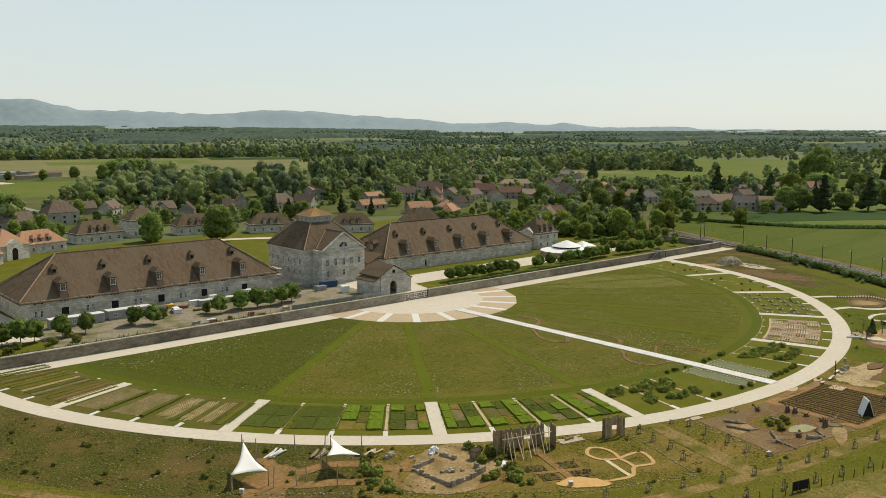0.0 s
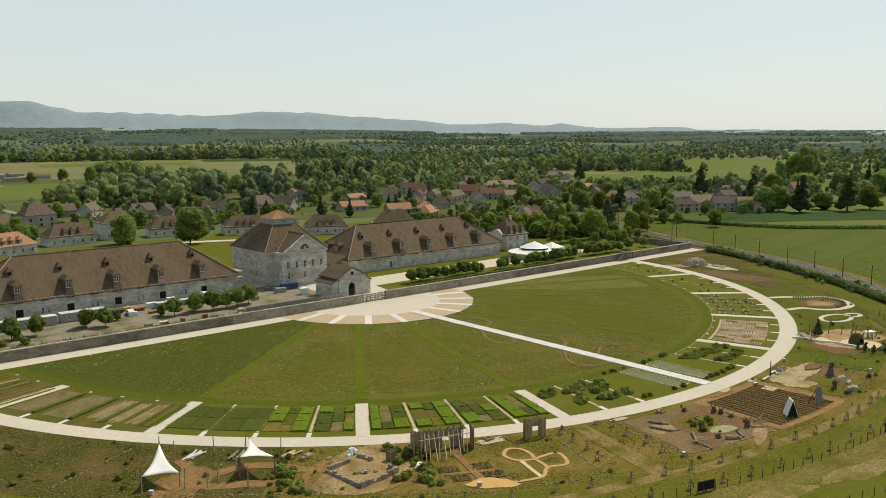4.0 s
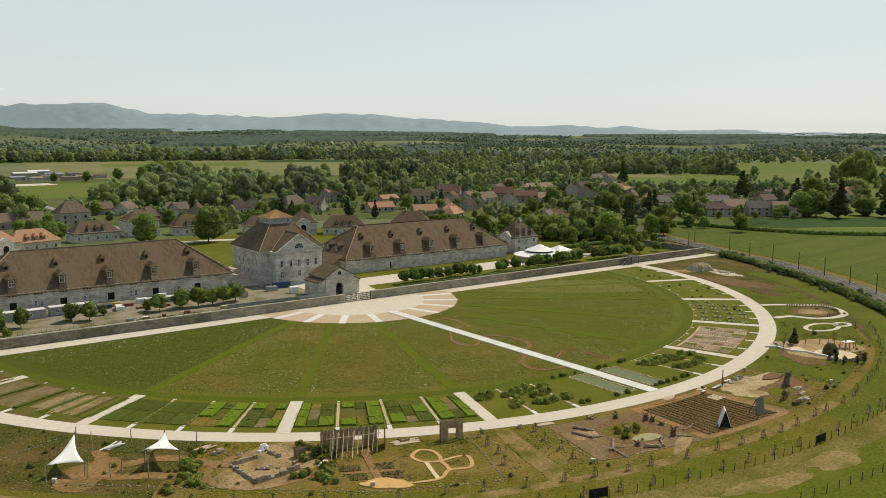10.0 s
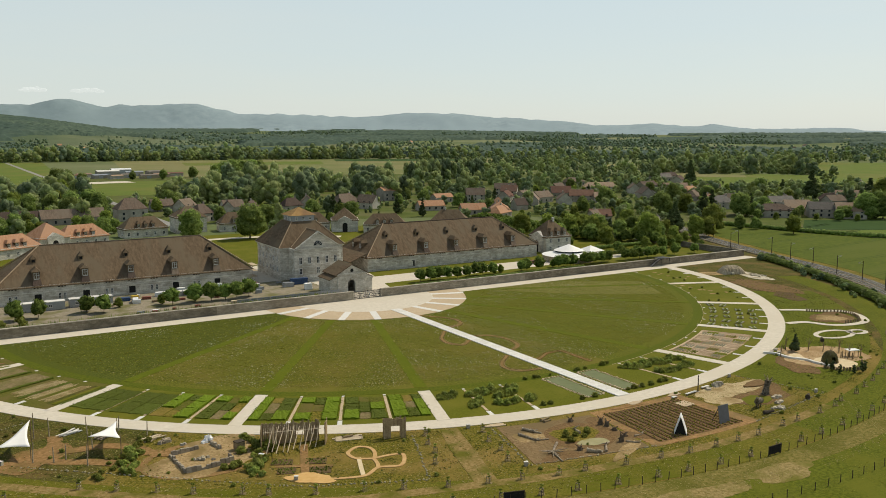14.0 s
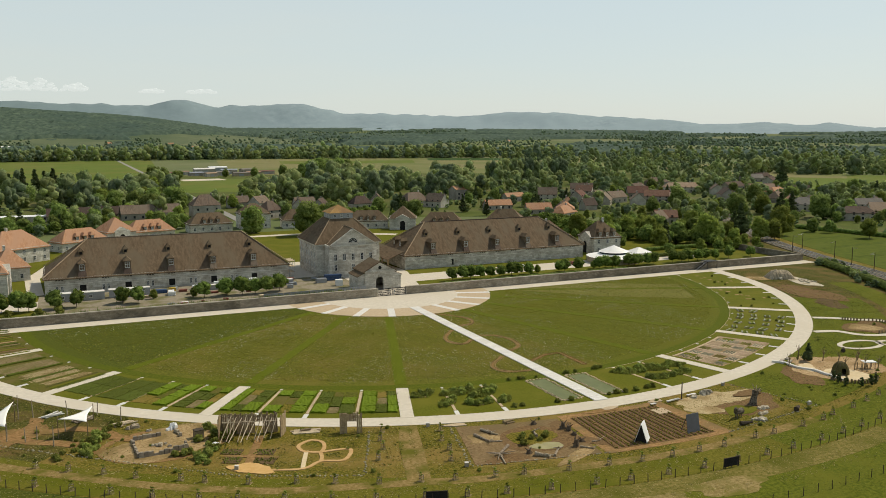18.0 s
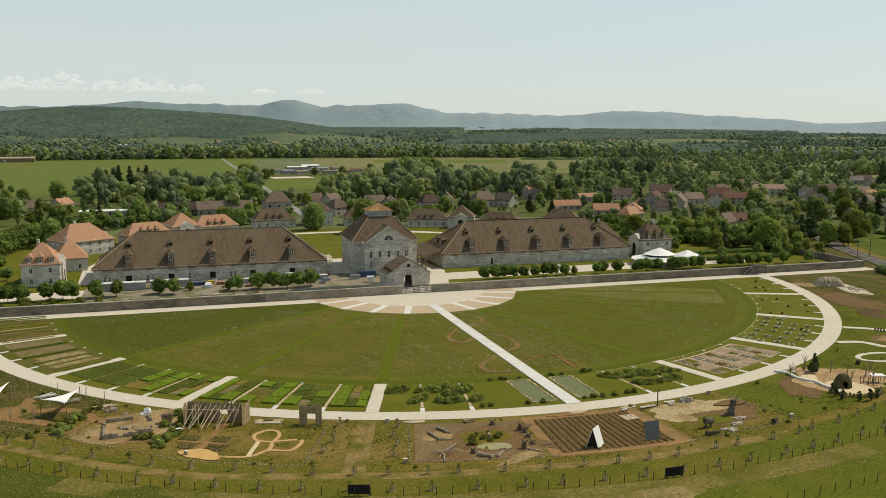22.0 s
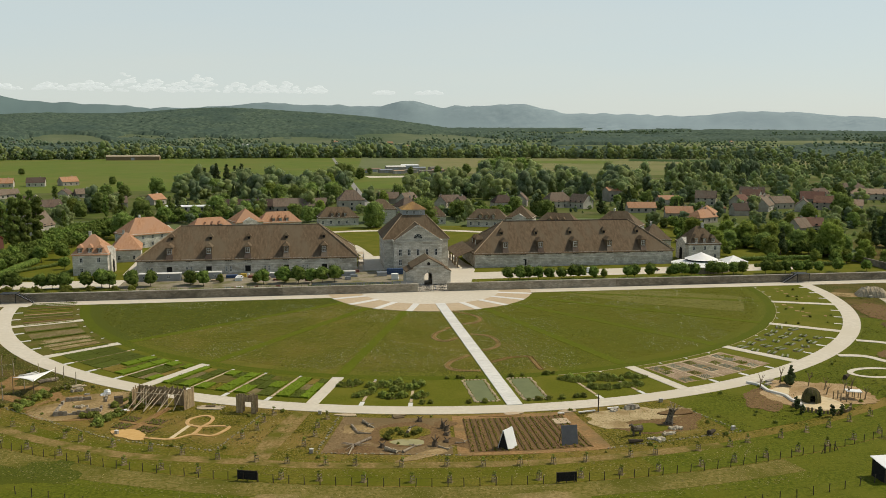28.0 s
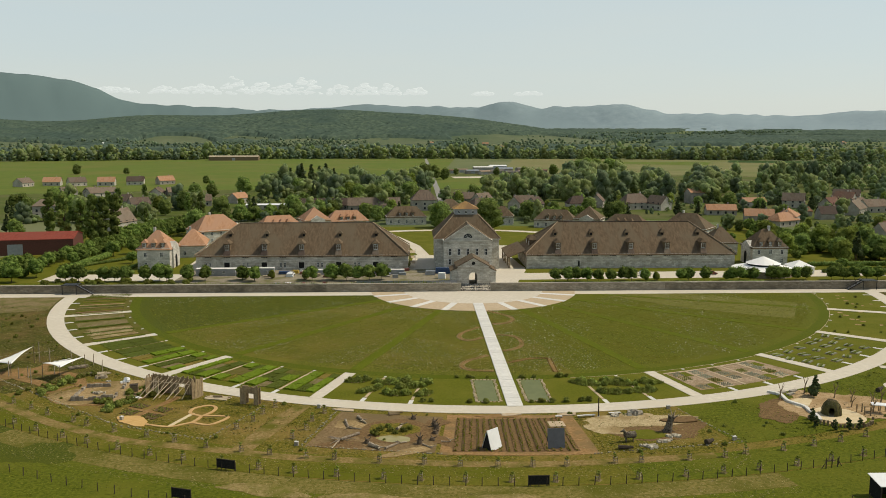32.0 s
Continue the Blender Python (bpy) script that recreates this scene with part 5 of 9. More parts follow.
def canopy(r0, r1, dr, a0, a1, da, tall):
    """Woods far out on the plain and up the near hill: one uneven roof of crowns with fields between."""
    nr, na = int((r1 - r0) / dr) + 1, int((a1 - a0) / da) + 1
    rs = np.random.default_rng(11)
    V = np.empty((nr, na, 3))
    for i in range(nr):
        for j in range(na):
            az, r = a0 + (j + rs.uniform(-0.45, 0.45)) * da, r0 + (i + rs.uniform(-0.45, 0.45)) * dr
            x, y = place(az, r)
            w = 0.75 * noise.noise(Vector((x * 0.0016, y * 0.0034, 1.7))) + 0.45 * noise.noise(Vector((x * 0.005, y * 0.008, 6.1))) + 0.25 * noise.noise(Vector((x * 0.012, y * 0.012, 4.0)))
            if cleared(az, r):
                w = min(w, 0.25 * noise.noise(Vector((x * 0.012, y * 0.012, 4.0))) - 0.22)
            g = gz(x, y)
            up = max(g, slope(near_profile, az, r, 2500, 3600, 14)) if az < 22 else g
            if up - g > 14 and not cleared(az, r):
                w += min(0.7, (up - g - 14) * 0.03)
            k = min(1.0, max(0.0, (w + 0.11) * 9)) if i else 0.0
            h = k * tall * rs.uniform(0.62, 1.12) - (1 - k) * 8
            V[i, j] = (x, y, up + h)
    q = np.arange(nr * na).reshape(nr, na)
    a, b, c, d = q[:-1, :-1].ravel(), q[:-1, 1:].ravel(), q[1:, 1:].ravel(), q[1:, :-1].ravel()
    return V.reshape(-1, 3), np.concatenate([np.stack([a, c, b], 1), np.stack([a, d, c], 1)])


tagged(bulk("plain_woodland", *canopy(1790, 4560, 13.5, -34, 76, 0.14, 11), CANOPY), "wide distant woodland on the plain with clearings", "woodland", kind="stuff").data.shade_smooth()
surface("distant_hills", hill_mesh(far_profile, 4150, 4600, 4720, -45, 85, 0.25, 12, 12, 0), HILLF, "distant wooded hills on the skyline, haze blue in their colour", "hills")
surface("hill_meadows", hill_mesh(near_profile, 2500, 3600, 4000, -45, 22, 0.4, 18, 4, 16), HILLN, "green hill meadows paled with haze between the woods", "hills")

# ---- half-circle garden ----
def boardwalk():
    s = thing("boardwalk", "straight pale concrete slab walk from the forecourt to the ring path", "walkway")
    n = 40
    slab = M().box(0, 0, 0, 3.0, 97.0 / n - 0.06, 0.16).mesh("slab")
    for i in range(n):
        part("slab", slab, CONC, s).matrix_basis = pose(CX + 0.15, -22.0 - (i + 0.5) * 97.0 / n, 0.06)
    return s


boardwalk()


def pool(x0, x1):
    s = thing("pool", "shallow green garden pool with a pale stone rim", "pool", "pools beside the walk")
    y0, y1 = -116.0, -101.6
    part("water", M().box((x0 + x1) / 2, (y0 + y1) / 2, 0.02, x1 - x0 - 0.8, y1 - y0 - 0.8, 0.07), WATERM, s, "still green water")
    rs = random.Random(5)
    st = [M().box(0, 0, 0, 0.6, 0.42, 0.2, 0, 0.85).mesh("rim_stone"), M().box(0, 0, 0, 0.42, 0.55, 0.16, 0, 0.8).mesh("rim_stone")]
    for i in range(19):
        for x in (x0, x1):
            part("rim_stone", st[rs.randrange(2)], PLAZA_T, s).matrix_basis = pose(x + rs.uniform(-0.12, 0.12), y0 + (i + 0.5) * (y1 - y0) / 19, 0, 0, 0, rs.uniform(-20, 20))
    for i in range(6):
        for y in (y0, y1):
            part("rim_stone", st[rs.randrange(2)], PLAZA_T, s).matrix_basis = pose(x0 + (i + 0.5) * (x1 - x0) / 6, y + rs.uniform(-0.1, 0.1), 0, 0, 0, rs.uniform(-20, 20))
    return s


pool(-7.6, -3.0)
pool(2.0, 6.8)

# curved low borders in the meadow beside the walk
for pts in (((1.2, -33.0), (6.2, -39.5), (7.4, -44.5), (5.1, -49.0), (1.4, -50.0)),
            ((-2.6, -53.5), (-7.3, -60.0), (-8.3, -65.0), (-6.0, -68.0), (-2.4, -65.0)),
            ((1.4, -62.0), (5.4, -64.0), (6.7, -70.0), (5.2, -75.4), (1.4, -78.4)),
            ((-2.6, -82.0), (-7.3, -86.5), (-9.1, -90.4), (-7.6, -94.0), (-2.4, -95.0)),
            ((1.2, -88.7), (6.4, -85.2), (11.0, -85.0), (10.8, -96.1))):
    c = smoothed(pts, 8) if len(pts) > 4 else list(pts)
    b = tagged(part("border", ribbon(c, 0.6, 0.0, 0.10), TERRA), "winding tan earth border set with brown stones in the meadow", "border", "winding borders")
    brick = M().box(0, 0, 0.03, 0.42, 0.22, 0.16, 0, 0.9).mesh("stone")
    for i in range(len(c) - 1):
        (xa, ya), (xb, yb) = c[i], c[i + 1]
        d = math.hypot(xb - xa, yb - ya)
        nx, ny = -(yb - ya) / d * 0.5, (xb - xa) / d * 0.5
        for j in range(max(1, int(d / 0.75))):
            t = (j + 0.5) / max(1, int(d / 0.75))
            for q in (-1, 1):
                part("stone", brick, SOILP if len(pts) > 4 else TERRA, b).matrix_basis = pose(xa + (xb - xa) * t + q * nx, ya + (yb - ya) * t + q * ny, 0, 0, 0, math.degrees(math.atan2(yb - ya, xb - xa)))


# plots of the ring: narrow tan paths between them and a pale stub at the ring path
def radial_box(r0, r1, a, w, z0, z1):
    return ribbon([pol(r0, a), pol(r1, a)], w, z0, z1)


for sec in range(-5, 5):
    for k in (1, 2, 3):
        a = sec * 18 + k * 4.5
        if -7 < a < 7:
            continue
        surface("stub_slab", radial_box(117.0, 119.3, a, 0.85, -0.1, 0.115), CONC, "pale stub slab at the ring path", "paving")
        surface("inner_slab", radial_box(102.2, 102.8, a, 0.55, -0.1, 0.10), CONC, "small pale slab at the meadow kerb", "paving")
        if -54 < a < 18:
            surface("plot_path", radial_box(103.2, 116.6, a, 0.55, -0.1, 0.09), PLAZA_T, "narrow tan path between the plots", "path")


BLADE_RS = np.random.default_rng(44)


def part_from(bed, v, material):
    """Loose blades that stand on a bed."""
    ob = bulk("leaf_cover", v, np.arange(len(v)).reshape(-1, 3), material)
    ob.parent = bed
    return ob


def patch(r0, r1, a0, a1, h, material, name, label, group, n=7):
    """A low stand of plants on a small plot: an uneven top and shaggy sides."""
    m = M()
    for i in range(n):
        for j in range(n):
            r, a = r0 + (r1 - r0) * i / (n - 1), a0 + (a1 - a0) * j / (n - 1)
            x, y = pol(r + random.uniform(-0.12, 0.12), a)
            m.v.append((x, y, h * random.uniform(0.7, 1.15) + 0.05))
    for i in range(n - 1):
        for j in range(n - 1):
            m.f.append((i * n + j, (i + 1) * n + j, (i + 1) * n + j + 1, i * n + j + 1))
    ring = [j for j in range(n)] + [i * n + n - 1 for i in range(1, n)] + [(n - 1) * n + j for j in range(n - 2, -1, -1)] + [i * n for i in range(n - 2, 0, -1)]
    k = len(m.v)
    for q in ring:
        x, y, _ = m.v[q]
        m.v.append((x, y, 0.0))
    t = len(ring)
    for i in range(t):
        m.f.append((ring[i], ring[(i + 1) % t], k + (i + 1) % t, k + i))
    bed = part(name, m, material)
    if material in (CROPB, CROPD):
        area = (r1 - r0) * (a1 - a0) * 1.92
        k = int(area * 17)
        rr, aa = BLADE_RS.uniform(r0 - 0.22, r1 + 0.22, k), BLADE_RS.uniform(a0 - 0.09, a1 + 0.09, k)
        c = np.array([(*pol(p, q), 0.06) for p, q in zip(rr, aa)])
        th, s = BLADE_RS.uniform(0, 6.28, k), BLADE_RS.uniform(0.5, 1.2, k)
        d = np.stack([np.cos(th), np.sin(th), 0 * th], 1) * (0.17 * s)[:, None]
        top = np.stack([BLADE_RS.normal(0, 0.40, k), BLADE_RS.normal(0, 0.40, k), (0.08 if h < 0.15 else 0.15) * s + h * 0.6], 1)
        tagged(part_from(bed, np.stack([c - d, c + d, c + top], 1).reshape(-1, 3), material), kind="stuff")
    return tagged(bed, label, "plants" if material not in (SOIL, SOILG, SOILP) else "soil bed", group)


random.seed(21)
# squares of young green crops: two green columns a plot with a seed bed between them
for p in range(6):
    a0 = -45 + 4.5 * p
    for c, (b0, b1) in enumerate(((0.35, 1.65), (1.75, 2.75), (2.85, 4.15))):
        b0, b1 = (0.8 if a0 + b0 == -35.65 else b0), (b1 - 0.45 if c == 2 and p in (1, 5) else b1)
        cells = (((103.6, 107.4), (107.6, 111.4), (111.6, 116.3)), ((103.6, 106.6), (106.8, 112.6), (112.8, 116.3)))[(p + c) % 2]
        for i, (r0, r1) in enumerate(cells):
            u = (p * 7 + c * 3 + i * 5) % 8
            if c == 1 and i != (p % 3) or u == 2:
                patch(r0, r1, a0 + b0, a0 + b1, 0.07, (SOILG, BEDG, ROUGHG)[(p + i) % 3], "soil_bed", "sparsely sprouting grey-brown seed bed", "crop squares")
            elif u in (0, 3, 5, 6, 7) and c != 1:
                patch(r0, r1, a0 + b0, a0 + b1, 0.34, CROPB, "crop_bed", "bright green young grain in a square bed", "crop squares")
            else:
                patch(r0, r1, a0 + b0, a0 + b1, 0.16, CROPD, "crop_bed", "low mid-green crop in a square bed", "crop squares")
for p in range(2):
    for c in range(2):
        a0 = -53.4 + 4.5 * p + c * 2.05
        patch(104, 109.8, a0, a0 + 1.95, 0.08, CROPD, "crop_bed", "low mid-green crop in a square bed", "crop squares")
        patch(110.0, 116, a0, a0 + 1.95, 0.10, CROPD, "crop_bed", "low mid-green crop in a square bed", "crop squares")
# long strips of soil, straw and low green rows
for p in range(8):
    a0 = -89.4 + 4.5 * p + (0.2 if p > 3 else 0)
    rows = (("g", "r", "s", "g", "r", "g"), ("r", "s", "g", "s", "r", "g"), ("g", "p", "r", "g", "s", "r"), ("r", "g", "s", "r", "t", "g"),
            ("b", "b", "b", "b", "b", "h"), ("b", "b", "b", "b", "b", "h"), ("t", "t", "t", "g", "t", "t"), ("t", "t", "r", "g", "g", "r"))[p]
    for c, kind in enumerate(rows):
        b0 = a0 + 0.25 + c * 0.64
        if kind == "g":
            patch(104.0, 116.3, b0, b0 + 0.5, 0.09, CROPD if (c + p) % 2 else MOWN, "crop_strip", "low green row along a soil bed", "plant rows", 6)
        elif kind == "h":
            patch(104.0, 116.3, b0, b0 + 0.45, 0.25, CROPD, "crop_strip", "low green hedge row along a soil bed", "plant rows", 8)
        elif kind == "t":
            for e in (0.0, 0.22, 0.44):
                patch(104.0 + random.uniform(0, 1.5), 116.2 - random.uniform(0, 1.5), b0 + e, b0 + e + random.uniform(0.06, 0.11), 0.06, STRAW, "mulch_strip", "thin strip of pale straw mulch on green ground", "row beds", 5)
        else:
            patch(103.8, 116.4, b0, b0 + 0.62, 0.04, {"s": (SOILG, ROUGHG, SOIL)[(p + c) % 3], "b": SOILG, "p": SOILP, "r": ROUGHD}[kind], "soil_bed", {"s": "long bare brown soil bed", "b": "long bare grey-brown soil bed", "p": "long pale dry soil bed", "r": "long weedy bed with sparse plants"}[kind], "row beds", 5)


tree_kind("sage", "pale grey-green leafy shrub", 1.0, 1.7, 0.0, 8, 300, 0.14, SAGE, variants=4, name="shrub", category="shrub")


HERBS = []


def lens(r, a, L, W, rot, n, label):
    """A leaf-shaped shrub bed with a low stone edge on one side."""
    x0, y0 = pol(r, a)
    c, s = math.cos(radians(rot)), math.sin(radians(rot))
    for i in range(n):
        t = random.uniform(-1, 1)
        w = W / 2 * (1 - t * t)
        u, v = t * L / 2, random.uniform(-w, w)
        if i % 3:
            tree("sage", x0 + u * c - v * s, y0 + u * s + v * c, random.uniform(0.45, 1.1), "shrub beds", label)
        for _ in range(60):
            t = random.uniform(-1, 1)
            u, v = t * L * 0.55, random.uniform(-1, 1) * W / 2 * (1 - t * t) * 1.35
            HERBS.append((x0 + u * c - v * s, y0 + u * s + v * c))
    e = thing("stone_edging", "low pale stone edging of a shrub bed", "edging", "bed edgings")
    m = M().box(0, 0, 0, 0.4, 0.22, 0.16, 0, 0.85).mesh("stone")
    for i in range(int(L / 0.6)):
        t = -1 + 2 * (i + 0.5) / int(L / 0.6)
        u, v = t * L / 2, -(W / 2 + 0.2) * (1 - t * t)
        part("stone", m, SOILP, e).matrix_basis = pose(x0 + u * c - v * s, y0 + u * s + v * c, 0.03, 0, 0, rot + random.uniform(-25, 25))


random.seed(4)
for a, r, L, W, rot in ((-16, 106.5, 5, 2.4, 15), (-13.8, 112, 6, 2.2, 40), (-12.3, 106, 7, 3.0, 10), (-10.8, 113.5, 5, 2.0, -10), (-9.6, 107.5, 7, 3.2, 25), (-8.2, 113, 4, 2.0, 35),
                        (9.2, 106.5, 7, 2.6, -20), (10.8, 113.0, 6, 2.4, -8), (12.5, 107.5, 7, 2.8, -30), (13.9, 113.5, 5, 2.2, 10), (15.8, 108.5, 5, 2.4, -15)):
    lens(r, a, L, W, rot, int(L * W * 0.95), "grey-green leafy shrub in a leaf-shaped bed")
for k in range(26):
    a = random.choice((random.uniform(-8, -1.6), random.uniform(1.6, 8)))
    x, y = pol(random.choice((100.9, 117.2)), a)
    tree("bush", x, y, random.uniform(0.3, 0.55), "pool side plants", "low green plant beside the pool")

HERBM = mat("meadow_herbs", (0.130, 0.160, 0.026), (0.300, 0.320, 0.080), 0.8, 0.95, 0.0, island=0.3, leafy=0.45)
rsh = np.random.default_rng(31)
hc = np.concatenate([np.array(HERBS), np.full((len(HERBS), 1), 0.05)], 1)
hd = rsh.normal(size=hc.shape) * np.array([0.14, 0.14, 0.0])
ht = np.stack([rsh.normal(0, 0.22, len(hc)), rsh.normal(0, 0.22, len(hc)), rsh.uniform(0.2, 0.7, len(hc))], 1)
tagged(bulk("herb_leaves", np.stack([hc - hd, hc + hd, hc + ht], 1).reshape(-1, 3), np.arange(3 * len(hc)).reshape(-1, 3), HERBM), "tall green grasses and herbs in the leaf-shaped beds", "plants", kind="stuff")

# herb mosaic: gravel squares with rows of grey herbs
random.seed(9)
SANDK = mat("pinkish_gravel", (0.250, 0.180, 0.112), (0.400, 0.300, 0.205), 2.4, 0.95, 0.06, (0.215, 0.160, 0.085), 0.12, spread=0.3)
surface("mosaic_ground", sector(104.0, 116.4, 19.4, 33.0, -0.1, 0.07), SANDK, "brown gravel ground of the herb beds", "bed")
for a, r in ((21, 106), (31.5, 107), (29, 114.6), (22, 114.8)):
    surface("mosaic_lawn", sector(r - 1.5, r + 1.5, a - 0.9, a + 0.9, -0.1, 0.085, 3), MOWN, "small lawn piece between herb beds", "grass")
for i in range(4):
    for j in range(5):
        a, r = 19.6 + j * 2.6, 104.6 + i * 3.0
        if (i * 5 + j) % 7 == 3:
            continue
        m = patch(r, r + 2.7, a, a + 1.3, 0.07, (SOILP, PLAZA_T, SANDK)[(i + j) % 3], "herb_bed", "square gravel herb bed", "herb beds", 4)
        h = thing("herb_row", "rows of low grey-green herbs", "plants", "herb rows")
        q = M()
        for c in range(4):
            for e in range(5):
                x, y = pol(r + 0.4 + c * 0.62, a + 0.15 + e * 0.25)
                q.box(x, y, 0.08, 0.34, 0.24, random.uniform(0.15, 0.35), a, 0.5)
        tagged(part("herb_cover", q, (SILVER, SILVER, SHRUB)[(i * 2 + j) % 3], h), kind="stuff")
surface("mosaic_border", sector(103.8, 104.3, 19.2, 32.6, -0.1, 0.12), PLAZA_T, "tan gravel border of the herb beds", "path")
for a in (22.0, 24.6, 27.2, 29.8):
    surface("mosaic_path", radial_box(104, 116.6, a + 0.15, 0.5, -0.1, 0.12), PLAZA_T, "tan gravel path in the herb beds", "path")


def knot(r, a, w, d, rot):
    x, y = pol(r, a)
    s = thing("knot_bed", "small clipped knot of dwarf hedges in a lawn", "hedge", "knot beds", pose(x, y, 0.05, 0, 0, rot))
    for k in range(4):
        part("dwarf_hedge", M().box(0, (k - 1.5) * d / 4, 0, w * (1 - 0.14 * abs(k - 1.5)), 0.4, 0.26, 0, 0.9), (SILVER, CROPD, SHRUB)[k % 3], s)
    part("soil", M().box(0, 0, -0.02, w * 1.05, d * 1.1, 0.08), SOILG, s)


random.seed(12)
for k in range(22):
    knot(104.8 + (k % 4) * 3.6, 37.5 + (k // 4) * 2.9 + random.uniform(-0.4, 0.4), random.uniform(2.4, 3.6), random.uniform(1.4, 2.0), random.uniform(20, 60))
for k in range(14):
    x, y = pol(random.uniform(104, 117), random.uniform(37, 88))
    tree("bush", x, y, random.uniform(0.2, 0.4), "lawn shrubs", "small dark round shrub on the lawn")
for k in range(16):
    surface("chalk_bed", sector(*(lambda r, a: (r, r + random.uniform(0.6, 1.6), a, a + random.uniform(0.3, 0.9)))(random.uniform(103, 116), random.uniform(60, 88)), -0.1, 0.09, 3), SOILP, "small pale gravel bed", "bed")


# ---- saplings, fences and signs of the outer ring ----
def make_sapling():
    s = thing("sapling", "young tree in a guard of wooden stakes", "sapling", "guarded saplings")
    for i in range(3):
        a = radians(120 * i + 20)
        part("stake", M().rod((0.42 * math.cos(a), 0.42 * math.sin(a), 0), (0.36 * math.cos(a), 0.36 * math.sin(a), 1.0), 0.045, 0.04, 5), WOODB, s)
    for z in (0.45, 0.92):
        m = M()
        for i in range(3):
            a, b = radians(120 * i + 20), radians(120 * i + 140)
            m.rod((0.4 * math.cos(a), 0.4 * math.sin(a), z), (0.4 * math.cos(b), 0.4 * math.sin(b), z), 0.045, 0.045, 4)
        part("guard_rail", m, WOODG, s, "pale guard rails")
    part("stem", M().rod((0, 0, 0), (0.05, 0, 1.35), 0.03, 0.012, 5), BARK, s)
    v, f = crown_arrays(1.65, 0.62, 0.8, 4, 40, 0.08, np.random.default_rng(5))
    part("crown", array_mesh("crown", v, f, LEAFY), None, s)
    part("mulch_ring", M().box(0, 0, 0, 1.1, 0.9, 0.1, 30, 0.6), SOILG, s, "brown mulch mat round the stem")
    return s


random.seed(33)
base_sapling = make_sapling()
base_sapling.matrix_basis = pose(*pol(153.9, -1.1), 0.05)
for i in range(-19, 18):
    a = i * 2.42 - 1.1 + random.uniform(-0.2, 0.2)
    if i:
        copy_thing(base_sapling, pose(*pol(153.9, a), 0.05, 0, 0, random.uniform(0, 120)))
for i in range(-18, 18):
    copy_thing(base_sapling, pose(*pol(147.9 + random.uniform(-0.3, 0.3), i * 2.34 + 0.4 + random.uniform(-0.5, 0.5)), 0.05, 0, 0, random.uniform(0, 120)))


def fence(r, a0, a1, step, label):
    s = thing("fence", label, "fence")
    p = M().rod((0, 0, 0), (0, 0, 1.35), 0.07, 0.06, 6).mesh("post")
    n = int((a1 - a0) / step)
    for i in range(n + 1):
        x, y = pol(r, a0 + i * step)
        part("post", p, POSTM, s).matrix_basis = pose(x, y, 0, random.uniform(-3, 3), random.uniform(-3, 3), 0)
    for z in (0.3, 0.8, 1.3):
        m = M()
        for i in range(n):
            m.rod((*pol(r, a0 + i * step), z), (*pol(r, a0 + (i + 1) * step), z), 0.004, 0.004, 3)
        part("wire", m, POSTM, s, "thin fence wire")
    return s


fence(155.5, -68, 40, 0.87, "dark wooden post and wire fence round the gardens")
fence(167.8, -60, 32, 1.0, "outer post and wire fence in the meadow")


def fence_gate(r, a):
    """Two posts with leaning braces where the fence turns off."""
    s = thing("fence_gate", "dark braced wooden corner of the wire fence", "fence gate", "", pose(*pol(r, a), 0, 0, 0, a * 0.95))
    for x in (-1.1, 0.0, 1.1):
        part("post", M().rod((x, 0, 0), (x, 0, 1.5), 0.09, 0.08, 6), POSTM, s)
    for q in (-1, 1):
        part("brace", M().rod((q * 1.9, 0, 0.05), (q * 1.1, 0, 1.2), 0.06, 0.06, 5), POSTM, s)
    part("rail", M().rod((-1.1, 0, 1.15), (1.1, 0, 1.15), 0.05, 0.05, 5), POSTM, s)


fence_gate(156.2, 17.4)


def screen(r, a):
    x, y = pol(r, a)
    s = thing("dark_screen", "dark netting screen on wooden posts at the fence", "screen", "fence screens", pose(x, y, 0, 0, 0, a))
    part("netting", M().box(0, 0, 0.25, 3.0, 0.06, 1.35), DARK, s)
    for q in (-1.5, 0, 1.5):
        part("post", M().box(q, 0.05, 0, 0.12, 0.12, 1.7), POSTM, s)
    part("top_rail", M().box(0, 0, 1.6, 3.1, 0.1, 0.08), POSTM, s)


for r, a in ((155.4, -17.3), (155.5, 0.3), (166.5, -17.5)):
    screen(r, a)

# ---- outer garden plots ----
random.seed(50)


STONEB = mat("mossy_edging_stone", (0.190, 0.172, 0.105), (0.340, 0.310, 0.220), 2.0, 0.95, 0.03, rnd=0.2)


def stone_line(pts, name="dry_stone_edging", step=0.7, label="low line of rough pale edging stones"):
    s = thing(name, label, "edging", "stone edgings")
    ms = [M().box(0, 0, -0.05, 0.40, 0.26, 0.18, 0, 0.75).mesh("stone"), M().box(0, 0, -0.05, 0.30, 0.22, 0.16, 0, 0.7).mesh("stone"), M().box(0, 0, -0.05, 0.5, 0.26, 0.17, 0, 0.8).mesh("stone")]
    for (xa, ya), (xb, yb) in zip(pts[:-1], pts[1:]):
        n = max(1, int(math.hypot(xb - xa, yb - ya) / step))
        for i in range(n):
            t = (i + random.uniform(0.2, 0.8)) / n
            part("stone", random.choice(ms), STONEB, s).matrix_basis = pose(xa + (xb - xa) * t + random.uniform(-0.2, 0.2), ya + (yb - ya) * t + random.uniform(-0.2, 0.2), 0.03, 0, 0, random.uniform(0, 180))
    return s


